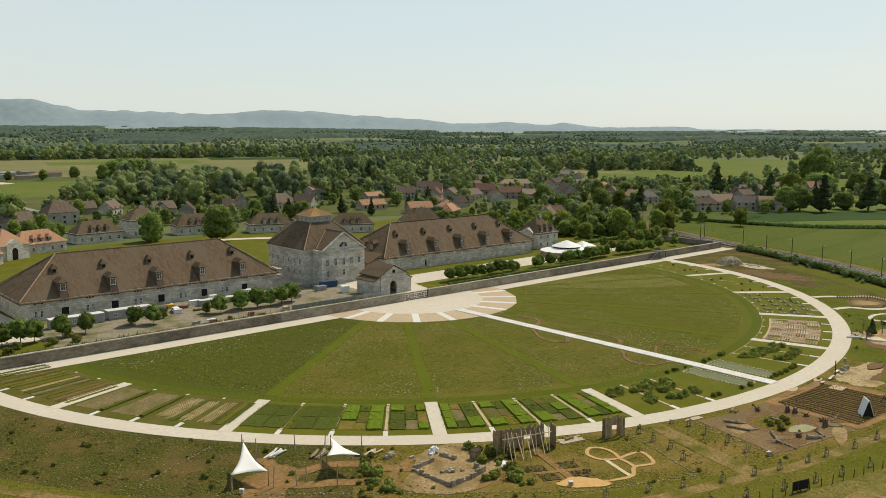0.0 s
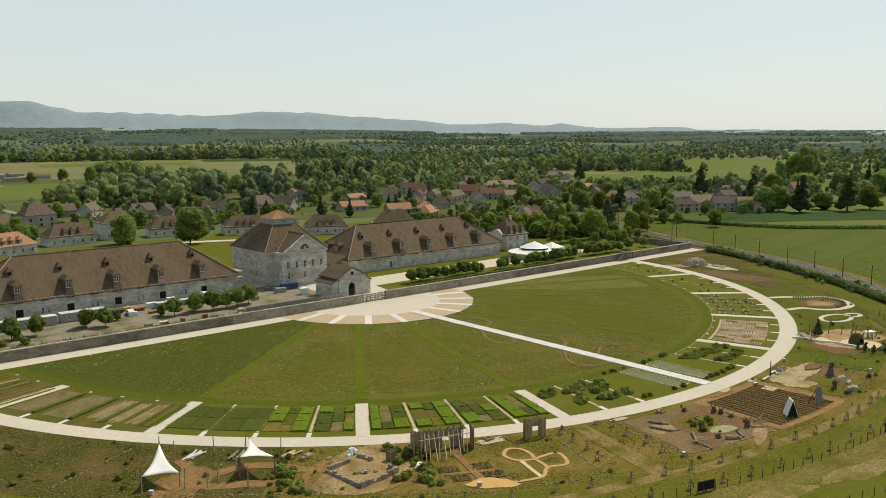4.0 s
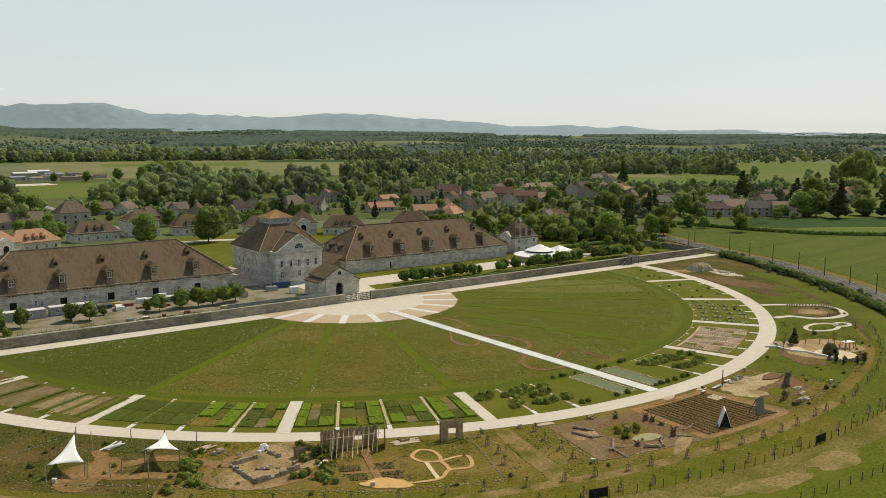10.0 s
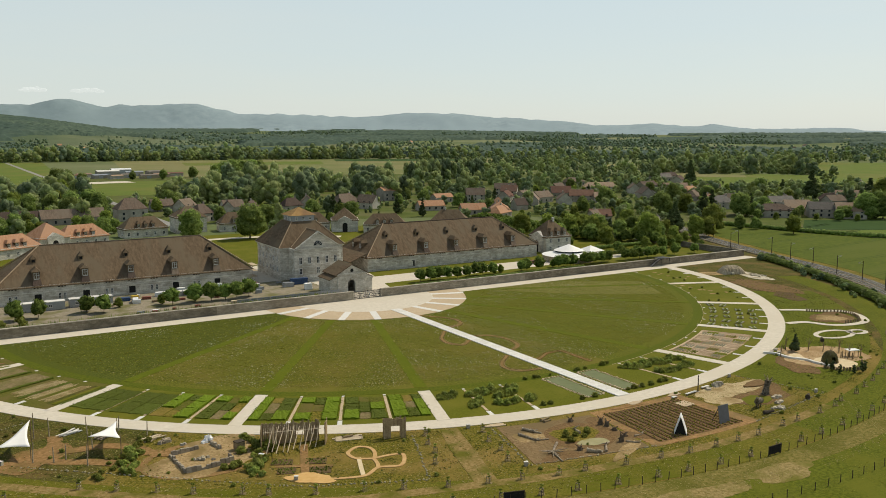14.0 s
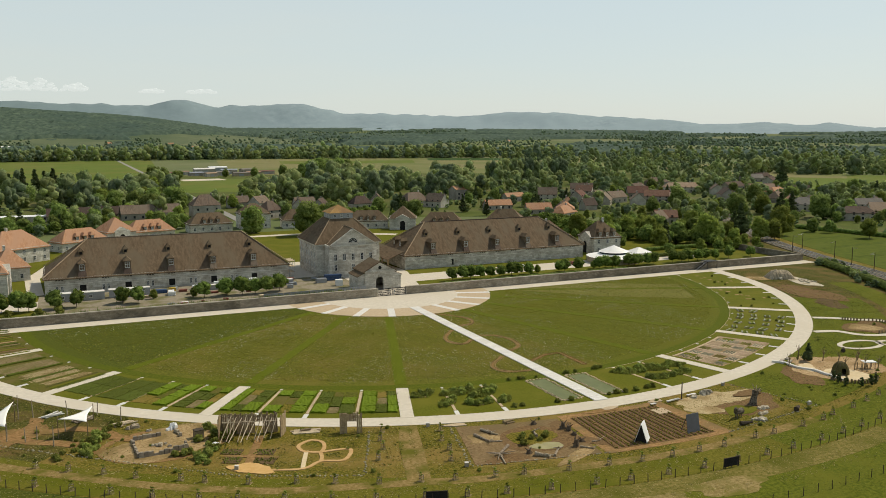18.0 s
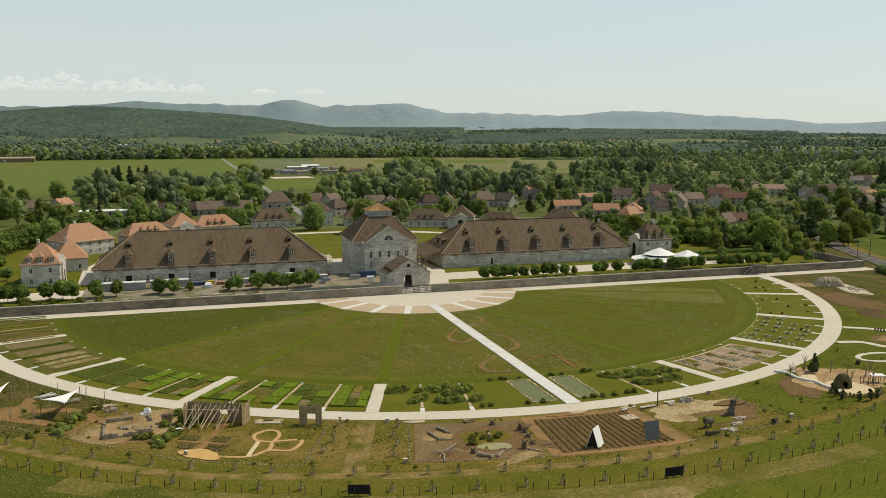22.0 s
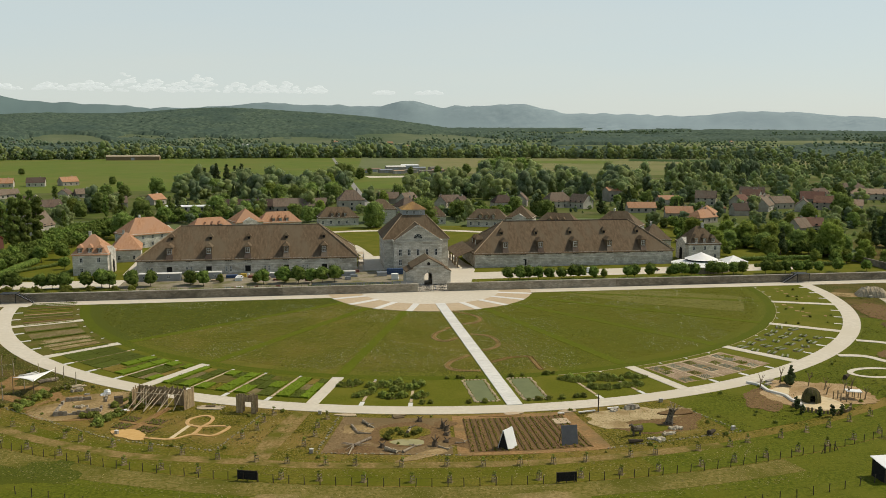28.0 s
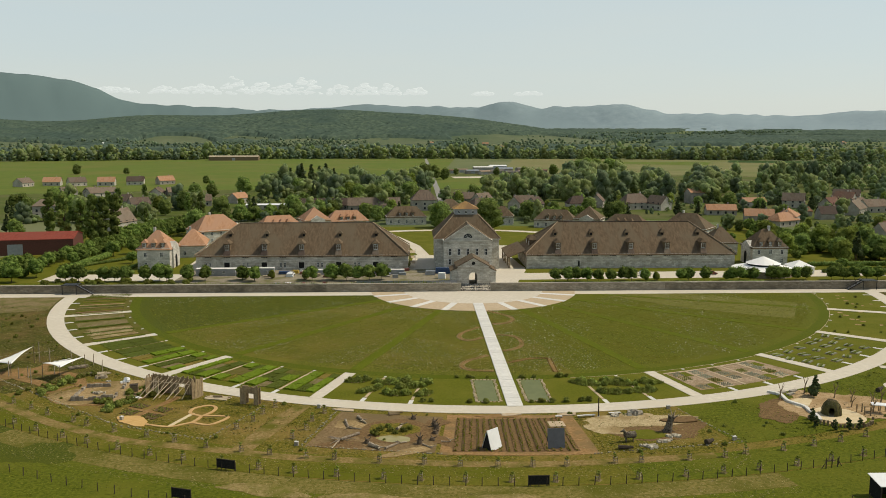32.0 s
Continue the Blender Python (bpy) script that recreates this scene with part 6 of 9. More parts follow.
stone_line([pol(125.5, -14.7), pol(143.2, -14.6)])
stone_line([pol(126.0, -21.2), pol(145.2, -21.2), pol(145.6, -28.5)])
stone_line([pol(145.6, -28.5), pol(144.2, -32.0), pol(143.0, -47)])
stone_line([pol(126.0, -53.5), pol(143.5, -55)])
stone_line([pol(143.4, -14.6), pol(143.6, -5.2)])
stone_line([pol(143.6, 4.4), pol(143.2, 15.0), pol(125.0, 14.2)])


def blob(cx, cy, rx, ry, rot, z, material, name, label, category="soil patch", n=22, rough=0.2, seed=1):
    """A flat patch with an uneven outline."""
    rs = random.Random(seed)
    ph = [rs.uniform(0, 6.28) for _ in range(3)]
    pts = []
    n *= 4
    for i in range(n):
        a = 2 * math.pi * i / n
        k = 1 + (rs.uniform(-0.05, 0.05) if rough > 0.1 else 0.0) + rough * (0.6 * math.sin(2 * a + ph[0]) + 0.5 * math.sin(3 * a + ph[1]) + 0.4 * math.sin(5 * a + ph[2]))
        u, v = rx * k * math.cos(a), ry * k * math.sin(a)
        c, s = math.cos(radians(rot)), math.sin(radians(rot))
        pts.append((cx + u * c - v * s, cy + u * s + v * c))
    return tagged(part(name, M().prism(pts, -0.1, z), material), label, category, kind="structure")


MOUND = mat("stony_earth", (0.290, 0.240, 0.165), (0.450, 0.385, 0.275), 2.2, 0.95, 0.10, (0.330, 0.270, 0.180), 0.2, spread=0.3)
STONEP = mat("pale_tan_rubble", (0.380, 0.330, 0.245), (0.560, 0.500, 0.395), 2.0, 0.95, 0.05, (0.300, 0.245, 0.160), 0.15, rnd=0.15, spread=0.3)

# tilled plot with two leaning shelters
BORDER = mat("bright_orange_earth", (0.225, 0.128, 0.050), (0.350, 0.212, 0.094), 1.8, 0.95, 0.05, (0.200, 0.136, 0.060), 0.15, spread=0.30)
surface("plot_border", sector(124.6, 143.8, -5.4, 4.9, -0.1, 0.06), BORDER, "orange earth border of the tilled plot", "soil bed")
surface("tilled_plot", sector(126.4, 142.4, -4.6, 3.75, -0.1, 0.097), SOIL, "brown tilled plot with planted ridges", "soil bed")
DEEP = mat("dark_ridge_soil", (0.085, 0.056, 0.027), (0.145, 0.098, 0.048), 2.4, 0.95, 0.1)
for i in range(17):
    a = -4.4 + i * 0.495
    r = thing("ridge_row", "low ridge with sparse green seedlings", "plants", "planted ridges")
    part("ridge", radial_box(126.7, 142.1, a, 0.52, 0.0, 0.20), DEEP if i % 2 else SOIL, r)
    q = M()
    for j in range(56):
        x, y = pol(126.8 + j * 0.28, a + random.uniform(-0.1, 0.1))
        q.box(x, y, 0.17, random.uniform(0.1, 0.3), random.uniform(0.1, 0.3), random.uniform(0.05, 0.2), random.uniform(0, 90), 0.5)
    tagged(part("seedling_cover", q, MOWN, r), kind="stuff")
blob(-4.5, -124.3, 3.6, 0.8, -2, 0.14, TERRA, "earth_apron", "orange earth spilt at the ring path", seed=71)


SLATE = mat("dark_grey_sheet", (0.090, 0.095, 0.105), (0.130, 0.136, 0.148), 1.0, 0.5)


def a_frame(x, y, rot, w, h, b):
    s = thing("tent_panel", "white pitched sheet tent with dark ends", "shelter", "leaning shelters", pose(x, y, 0.1, 0, 0, rot))
    def slab(y0, y1, m, n):
        part(n, M().add([(-w / 2, y0, 0), (w / 2, y0, 0), (w / 2, y1, h), (-w / 2, y1, h), (-w / 2, y0 + 0.08, 0), (w / 2, y0 + 0.08, 0), (w / 2, y1 + 0.08, h), (-w / 2, y1 + 0.08, h)],
                        [(0, 1, 2, 3), (7, 6, 5, 4), (0, 4, 5, 1), (1, 5, 6, 2), (2, 6, 7, 3), (3, 7, 4, 0)]), m, s)
    slab(-b, 0, WHITEM, "front_panel")
    slab(b, 0.09, WHITEM, "back_panel")
    # Added dark sheets stand in for shade inside the open ends.
    for q in (-1, 1):
        part("end_cloth", M().add([(q * (w / 2 - 0.06), -b + 0.1, 0), (q * (w / 2 - 0.06), b - 0.02, 0), (q * (w / 2 - 0.06), 0.05, h - 0.1), (q * (w / 2 - 0.1), -b + 0.1, 0), (q * (w / 2 - 0.1), b - 0.02, 0), (q * (w / 2 - 0.1), 0.05, h - 0.1)],
                                  [(0, 1, 2), (5, 4, 3), (0, 3, 4, 1), (1, 4, 5, 2), (2, 5, 3, 0)]), DARK, s, "dark sheet imitating the shade inside the open end")


a_frame(-6.75, -139.75, 42, 2.55, 3.1, 1.05)
s_ = thing("standing_panel", "grey metal sheet standing on the tilled plot", "panel", "", pose(3.6, -140.2, 0.1, 0, 0, 4))
part("sheet", M().add([(-1.4, -0.3, 0), (1.4, -0.3, 0), (1.4, 0.3, 3.2), (-1.4, 0.3, 3.2), (-1.4, -0.22, 0), (1.4, -0.22, 0), (1.4, 0.38, 3.2), (-1.4, 0.38, 3.2)], [(0, 1, 2, 3), (7, 6, 5, 4), (0, 4, 5, 1), (1, 5, 6, 2), (2, 6, 7, 3), (3, 7, 4, 0)]), SLATE, s_)
for q in (-1.2, 1.2):
    part("strut", M().rod((q, 1.6, 0), (q, 0.35, 2.8), 0.06, 0.06, 5), IRON, s_)
surface("pale_slab", M().box(5.5, -129.2, -0.1, 2.8, 2.6, 0.36, 3), PLAZA_T, "pale concrete slab in the tilled plot", "slab")

# driftwood play plot
LOGSOIL = mat("bare_play_soil", (0.150, 0.096, 0.044), (0.265, 0.182, 0.092), 2.2, 0.95, 0.1, (0.165, 0.118, 0.058), 0.06, spread=0.30)
POND = mat("ochre_pond_water", (0.270, 0.230, 0.075), (0.330, 0.285, 0.110), 0.6, 0.08)
surface("log_plot", sector(125.8, 143.2, -14.3, -5.7, -0.1, 0.085), LOGSOIL, "bare brown play plot", "soil patch")
for k, (x, y, rx, ry) in enumerate(((-31.5, -137.5, 3.4, 2.0), (-30.8, -128.0, 2.6, 2.4), (-15.5, -127.5, 2.2, 2.0), (-20.5, -141.0, 5.0, 1.2), (-14.5, -136.5, 1.6, 3.4))):
    blob(x, y, rx, ry, 10 * k, 0.091, (SOIL, SOILP)[k % 2], "bare_patch", "uneven bare patch of the play plot", seed=80 + k)
blob(-22.6, -131.6, 6.3, 6.2, 0, 0.1, SOIL, "mud_ring", "dark trodden ring path round the pond", seed=3, rough=0.06)
blob(-23.0, -130.8, 4.2, 3.6, 0, 0.12, ROUGHG, "weed_island", "weedy island inside the ring path", "plants", seed=4, rough=0.12)
blob(-22.8, -135.3, 3.0, 1.5, -8, 0.13, POND, "mud_pond", "small shallow ochre pond on bare soil", "pond", seed=5, rough=0.08)


def log(x, y, L, r, rot, z=0.15, branches=0, mat_=None, tilt=0):
    s = thing("driftwood_log", "weathered grey driftwood trunk lying on bare soil", "log", "driftwood")
    c, q = math.cos(radians(rot)), math.sin(radians(rot))
    e = (x + L * c, y + L * q, z + r + L * math.sin(radians(tilt)))
    part("trunk", M().rod((x, y, z + r * 0.8), e, r, r * 0.55, 8), mat_ or WOODG, s)
    for i in range(branches):
        t, a = random.uniform(0.3, 0.9), rot + random.choice((-1, 1)) * random.uniform(30, 60)
        bx, by = x + L * t * c, y + L * t * q
        part("branch", M().rod((bx, by, z + r), (bx + L * 0.4 * math.cos(radians(a)), by + L * 0.4 * math.sin(radians(a)), z + r + random.uniform(0, 0.5)), r * 0.4, r * 0.12, 6), mat_ or WOODG, s)
    return s


def bough(pts, r, label="weathered pale driftwood bough on bare soil", twigs=3, m=None):
    """A bent trunk along points, thinning to its end."""
    s = thing("driftwood_log", label, "log", "driftwood")
    k = len(pts) - 1
    for i in range(k):
        r0, r1 = 0.75 * r * (1 - 0.6 * i / k), 0.75 * r * (1 - 0.6 * (i + 1) / k)
        part("trunk", M().rod((*pts[i], 0.1 + r0 * 0.8), (*pts[i + 1], 0.1 + r1 * 0.9), r0, r1, 8), m or WOODG, s)
    for i in range(twigs):
        (xa, ya), t = pts[min(k, 1)], i / max(1, twigs - 1)
        a = radians(150 + 200 * t)
        L = random.uniform(1.6, 3.0) if twigs > 3 else random.uniform(0.5, 1.1)
        part("branch", M().rod((xa, ya, 0.4), (xa + L * math.cos(a), ya + L * math.sin(a), random.uniform(0.15, 0.9)), r * 0.35, r * 0.1, 5), m or WOODG, s)
    return s


bough([(-31.7, -126.1), (-30.8, -129.9), (-28.6, -130.5)], 0.34)
bough([(-29.6, -124.3), (-28.6, -126.4), (-27.9, -127.6)], 0.38)
bough([(-28.8, -132.9), (-31.8, -135.6), (-32.8, -139.4)], 0.36, "fallen pale tree with spread branches on bare soil", 8)
bough([(-26.8, -138.2), (-25.0, -139.7)], 0.55, "thick split grey log on bare soil")
bough([(-24.1, -139.9), (-22.0, -137.5), (-20.7, -136.9)], 0.32)
bough([(-18.1, -138.1), (-16.5, -139.7)], 0.24)
bough([(-15.0, -137.0), (-13.4, -137.0)], 0.22)
bough([(-22.4, -131.2), (-21.6, -129.0)], 0.42, "pale stripped log leaning on the weed island")
bough([(-24.2, -122.6), (-21.6, -121.8)], 0.4, "brown cut logs beside the ring path", 0, WOODB)
bough([(-24.0, -123.3), (-22.0, -122.9)], 0.3, "brown cut logs beside the ring path", 0, WOODB)
for x, y, h in ((-18.6, -137.6, 1.7), (-16.0, -129.4, 1.5), (-15.6, -130.6, 1.2), (-19.6, -125.4, 0.9), (-15.9, -132.9, 0.7), (-27.2, -137.0, 0.9), (-16.4, -136.0, 0.6)):
    s_ = thing("root_stump", "dark upturned root stump on bare soil", "stump", "root stumps", pose(x, y, 0.08, 0, 0, random.uniform(0, 90)))
    part("stump", M().rod((0, 0, 0), (0.1, 0, h * 0.7), 0.5, 0.32, 8), BARK, s_)
    for i in range(6):
        a = radians(60 * i)
        part("root", M().rod((0.1, 0, h * 0.5), (0.1 + 0.7 * math.cos(a), 0.7 * math.sin(a), h * (0.2 + 0.8 * (i % 2))), 0.14, 0.05, 5), BARK, s_)
for x, y, s in ((-25.2, -131.0, 0.5), (-24.0, -129.5, 0.4), (-21.2, -131.8, 0.5), (-20.2, -130.6, 0.45), (-26.0, -133.2, 0.6), (-22.6, -132.8, 0.4), (-23.4, -131.4, 0.45)):
    tree("bush", x, y, s, "play plot bushes", "dark scrubby bush on bare soil")


def heap(x, y, w, d, h, n, material, name, label, size=0.5, seed=1):
    """A pile of separate rough blocks."""
    rs = random.Random(seed)
    s = thing(name, label, "pile", "", pose(x, y, 0))
    ms = [M().box(0, 0, 0, size * 1.3, size, size * 0.7, 0, 0.8).mesh("block"), M().box(0, 0, 0, size, size * 0.8, size * 0.6, 15, 0.7).mesh("block")]
    for i in range(n):
        t = i / n
        part("block", rs.choice(ms), material, s).matrix_basis = pose(rs.uniform(-w, w) / 2 * (1 - t * 0.8), rs.uniform(-d, d) / 2 * (1 - t * 0.8), max(0, h * t - size * 0.3), rs.uniform(-15, 15), rs.uniform(-15, 15), rs.uniform(0, 180))
    return s



# rock plot with the straw figures' place and a bare tree stump
surface("rock_plot", sector(125.4, 142.4, 5.4, 14.0, -0.1, 0.075), ROUGHG, "weedy plot with straw-strewn ground", "soil patch")
blob(23.0, -132.5, 8.0, 5.0, 15, 0.09, SOIL, "bare_earth", "bare brown earth round the dead tree", seed=8)
blob(20.5, -127.3, 9.5, 3.6, 8, 0.1, STRAW, "straw_patch", "pale straw-strewn ground", seed=9)
blob(13.6, -130.8, 3.6, 3.2, -20, 0.105, STRAW, "straw_patch", "pale straw-strewn ground", seed=10)
blob(19.6, -134.6, 3.4, 2.4, 20, 0.12, MOWN, "weed_mound", "low green weed mound", "plants", seed=12)
blob(28.0, -127.6, 3.0, 1.6, 0, 0.3, SOIL, "earth_mound", "small dark earth mound", seed=14)
for x, y, n, sd in ((18.8, -140.2, 16, 1), (21.8, -138.0, 16, 2), (24.2, -135.6, 14, 3)):
    heap(x, y, 3.2, 1.4, 0.25, n, STONEP, "stepping_stones", "flat pale stones laid as a path", 0.6, sd)
heap(20.5, -124.2, 3.0, 1.6, 0.8, 18, STONE, "rock_pile", "pile of pale rough rocks", 0.8, 6)
heap(17.0, -125.0, 1.6, 1.0, 0.3, 8, STONE, "rock_pile", "pile of pale rough rocks", 0.7, 7)


SCULPT = mat("dark_patchy_wood", (0.050, 0.040, 0.030), (0.200, 0.170, 0.130), 3.0, 0.9, 0.02, spread=0.3)


def stump(x, y, h):
    s = thing("dead_tree", "upright gnarled dead tree trunk with broken branches", "dead tree")
    part("trunk", M().rod((x, y, 0), (x + 0.3, y, h * 0.55), 0.8, 0.5, 9).rod((x + 0.3, y, h * 0.5), (x + 0.6, y, h * 0.85), 0.5, 0.65, 8), SCULPT, s)
    for i in range(7):
        a = radians(i * 51)
        part("branch", M().rod((x + 0.8, y, h * 0.75), (x + 0.8 + 1.1 * math.cos(a), y + 1.1 * math.sin(a), h * (0.95 + 0.12 * (i % 3))), 0.16, 0.04, 5), WOODG, s)
    for i in range(5):
        a = radians(i * 72)
        part("root", M().rod((x, y, 0.4), (x + 1.3 * math.cos(a), y + 1.3 * math.sin(a), 0.05), 0.25, 0.06, 5), BARK, s)


stump(24.0, -133.2, 3.3)
m_ = M().rod((17.2, -137.4, 1.2), (15.4, -137.9, 1.3), 0.6, 0.5, 10).rod((15.6, -137.9, 1.4), (15.1, -138.1, 2.2), 0.28, 0.2, 8).rod((15.2, -138.1, 2.2), (14.6, -138.3, 2.0), 0.2, 0.12, 8)
for x, y in ((15.6, -138.1), (15.7, -137.6), (16.9, -137.7), (17.0, -137.2)):
    m_.rod((x, y, 0), (x, y, 1.1), 0.1, 0.14, 6)
tagged(part("animal_sculpture", m_, SCULPT), "dark patched wooden animal sculpture on bare ground", "sculpture")
log(13.6, -141.0, 2.4, 0.4, -8, 0.1, 0, POSTM)
log(28.5, -139.5, 1.6, 0.5, 30, 0.1, 0, POSTM)
m_ = thing("mast", "slim dark wooden mast beside the ring path", "mast")
part("pole", M().rod((13.8, -125.0, 0), (13.8, -125.0, 3.5), 0.12, 0.10, 8), POSTM, m_)
part("foot", M().box(13.8, -125.0, 0, 0.5, 0.5, 0.15), STONE, m_)
for x, y, w, rot in ((11.5, -125.3, 3.4, 8), (17.0, -124.0, 2.2, 5), (6.5, -125.6, 1.2, 0)):
    b = thing("plank_bench", "low pale plank bench beside the ring path", "bench", "path benches", pose(x, y, 0, 0, 0, rot))
    part("seat", M().box(0, 0, 0.35, w, 0.5, 0.12), CONC, b)
    for q in (-0.4, 0.4):
        part("leg", M().box(q * w, 0, 0, 0.2, 0.4, 0.35), WOODB, b)
for i, (a, r) in enumerate(((4.6, 124.6), (-14.2, 124.8), (-0.2, 124.3))):
    blob(*pol(r, a), 1.8, 0.7, a, 0.2, PLAZA_T, "earth_pile", "small pile of orange earth", "pile", seed=20 + i)

SANDP = mat("pale_ochre_sand", (0.540, 0.430, 0.255), (0.660, 0.540, 0.350), 0.8, 0.95, 0.02)
SANDG = mat("peach_sandy_ground", (0.330, 0.222, 0.112), (0.470, 0.335, 0.190), 1.6, 0.95, 0.04, (0.290, 0.190, 0.090), 0.12, spread=0.3)
# sand playground with a round threshing floor and bare trees
blob(60.0, -121.0, 10.0, 9.5, -30, 0.10, SANDG, "play_ground", "bare peach-tan sandy play ground", seed=31)
blob(47.5, -123.0, 6.5, 3.6, 62, 0.09, SOIL, "bare_slope", "bare brown slope below the kerb wall", seed=32)
blob(57.2, -126.0, 4.6, 4.4, 0, 0.16, SANDP, "sand_disc", "round pale ochre sand floor", "sand", seed=33, rough=0.04)
blob(53.8, -118.6, 3.2, 1.8, 62, 0.15, SANDP, "sand_bay", "ochre sand bay beside the ring path", "sand", seed=34)
w_ = smoothed([(50.2, -112.0), (51.8, -114.1), (51.6, -118.0), (53.2, -121.3), (53.0, -124.0), (53.2, -126.5), (52.6, -129.0)], 7)
tagged(part("kerb_wall", ribbon(w_, 0.6, 0, 0.5), CONC), "winding low white kerb wall of the playground", "wall")
s_ = thing("log_palisade", "low half-round palisade of dark log posts", "palisade")
lp = M().rod((0, 0, 0), (0, 0, 0.9), 0.22, 0.2, 7).mesh("log_post")
for i in range(22):
    a = radians(185 + i * 7.0)
    part("log_post", lp, WOODB, s_).matrix_basis = pose(56.8 + 5.6 * math.cos(a), -127.0 + 5.4 * math.sin(a), 0, random.uniform(-4, 4), random.uniform(-4, 4), 0) @ Matrix.Diagonal((1, 1, random.uniform(0.6, 1.1), 1))
s_ = thing("dome_hut", "dome-shaped dark brown woven hut with an opening", "hut", "", pose(56.4, -125.2, 0.12, 0, 0, -25))
WOVEN = mat("dark_woven_willow", (0.050, 0.050, 0.018), (0.120, 0.105, 0.042), 3.0, 0.9, 0.05)
m_ = M()
for j in range(9):
    e = radians(90 * j / 8)
    for i in range(24):
        a = 2 * math.pi * i / 24
        k = 1 + 0.03 * math.sin(i * 5 + j)
        m_.v.append((1.75 * k * math.cos(e) ** 0.85 * math.cos(a), 1.75 * k * math.cos(e) ** 0.85 * math.sin(a), 2.7 * math.sin(e)))
for j in range(8):
    for i in range(24):
        if not (i in (17, 18) and j < 3):
            m_.f.append((j * 24 + i, j * 24 + (i + 1) % 24, (j + 1) * 24 + (i + 1) % 24, (j + 1) * 24 + i))
part("dome", m_, WOVEN, s_)
for i in range(12):
    a = 2 * math.pi * i / 12
    for j in range(4):
        e0, e1 = radians(22 * j), radians(22 * j + 22)
        if j < 2 and i in (8, 9):
            continue
        part("rod", M().rod((1.79 * math.cos(e0) ** 0.85 * math.cos(a), 1.79 * math.cos(e0) ** 0.85 * math.sin(a), 2.72 * math.sin(e0)), (1.79 * math.cos(e1) ** 0.85 * math.cos(a), 1.79 * math.cos(e1) ** 0.85 * math.sin(a), 2.72 * math.sin(e1)), 0.05, 0.05, 4), BARK, s_)
tree_kind("cypress", "small dark pointed cypress", 2.6, 1.1, 0.0, 8, 240, 0.15, CONIF, "column", 2, "cypress_tree")
tree_kind("dense", "thin dark pointed evergreen beside the ring path", 4.6, 2.9, 0.3, 16, 900, 0.14, CONIF, "cone", 1, "evergreen_tree")
tree("dense", 58.3, -114.7, 1.0, "playground trees")
for x, y in ((50.8, -129.6), (50.5, -131.7), (53.0, -133.3), (55.2, -133.8), (51.8, -127.4), (57.6, -133.0)):
    tree("cypress", x, y, random.uniform(0.6, 0.95), "playground cypresses")
for x, y in ((53.0, -112.2), (54.2, -113.4), (55.6, -111.4)):
    b = thing("pale_slab", "pale flat stone slab beside the ring path", "slab", "playground slabs", pose(x, y, 0, 0, 0, 30))
    part("slab", M().box(0, 0, 0, 1.9, 0.8, 0.35, 0, 0.95), STONE, b)


def dead_sapling(x, y, h):
    s = thing("bare_tree", "slim leafless play tree of peeled branches", "bare tree", "bare play trees")
    part("stem", M().rod((x, y, 0), (x + 0.2, y, h * 0.6), 0.14, 0.1, 6), WOODB, s)
    for i in range(4):
        a = radians(i * 90 + 30)
        part("branch", M().rod((x + 0.2, y, h * 0.5), (x + 0.2 + 0.7 * math.cos(a), y + 0.7 * math.sin(a), h), 0.07, 0.03, 5), WOODB, s)


for x, y, h in ((50.6, -116.5, 3.2), (57.0, -113.0, 3.6), (61.5, -116.0, 3.0), (63.5, -118.5, 2.6), (66.0, -121.0, 2.8), (64.5, -124.5, 3.2), (67.5, -125.5, 2.6), (62.0, -121.5, 2.2), (69.0, -119.0, 2.8)):
    dead_sapling(x, y, h)

s_ = thing("play_table", "small play shelter with a white board roof on posts", "shelter", "", pose(65.6, -124.6, 0.08, 0, 0, -20))
part("board_roof", M().box(0, 0, 1.5, 2.8, 1.8, 0.12), WHITEM, s_)
for q in (-1.1, 0, 1.1):
    for e in (-0.7, 0.7):
        part("post", M().rod((q, e, 0), (q, e, 1.5), 0.09, 0.08, 5), WOODB, s_)
for x, y in ((62.2, -125.8), (63.0, -126.4), (61.4, -124.6), (62.6, -124.2)):
    s_ = thing("pole", "short upright log post in the playground", "pole", "playground posts")
    part("shaft", M().rod((x, y, 0), (x, y, 1.7), 0.13, 0.11, 6), WOODB, s_)
# loop paths further round
c_ = smoothed([(82.3, -94.6), (88, -96.4), (90.4, -101.6), (95.4, -104.4), (102.8, -104.3), (108.4, -99.0), (109.8, -93.0), (104.2, -88.8), (100.5, -85.0), (95.6, -82.0)], 6)
tagged(part("loop_path", ribbon(c_, 2.0, -0.1, 0.13), PATH_M), "pale gravel loop path round a sunken plot", "path", kind="structure")
blob(99.5, -96.5, 7.0, 6.0, 30, 0.09, SOIL, "sunken_plot", "dark bare earth inside the loop path", seed=41)
blob(98.5, -96.5, 4.4, 3.6, 30, 0.11, SOILP, "sand_floor", "pale trodden floor inside the loop", seed=42)
s_ = thing("low_wall", "low curved retaining wall of dark stakes", "wall")
for i in range(30):
    x, y = c_[min(len(c_) - 1, 18 + i)] if 18 + i < len(c_) else c_[-1]
    part("stake", lp, WOODB, s_).matrix_basis = pose(x + (99 - x) * 0.18, y + (-96 - y) * 0.18, 0, 0, 0, i * 20)
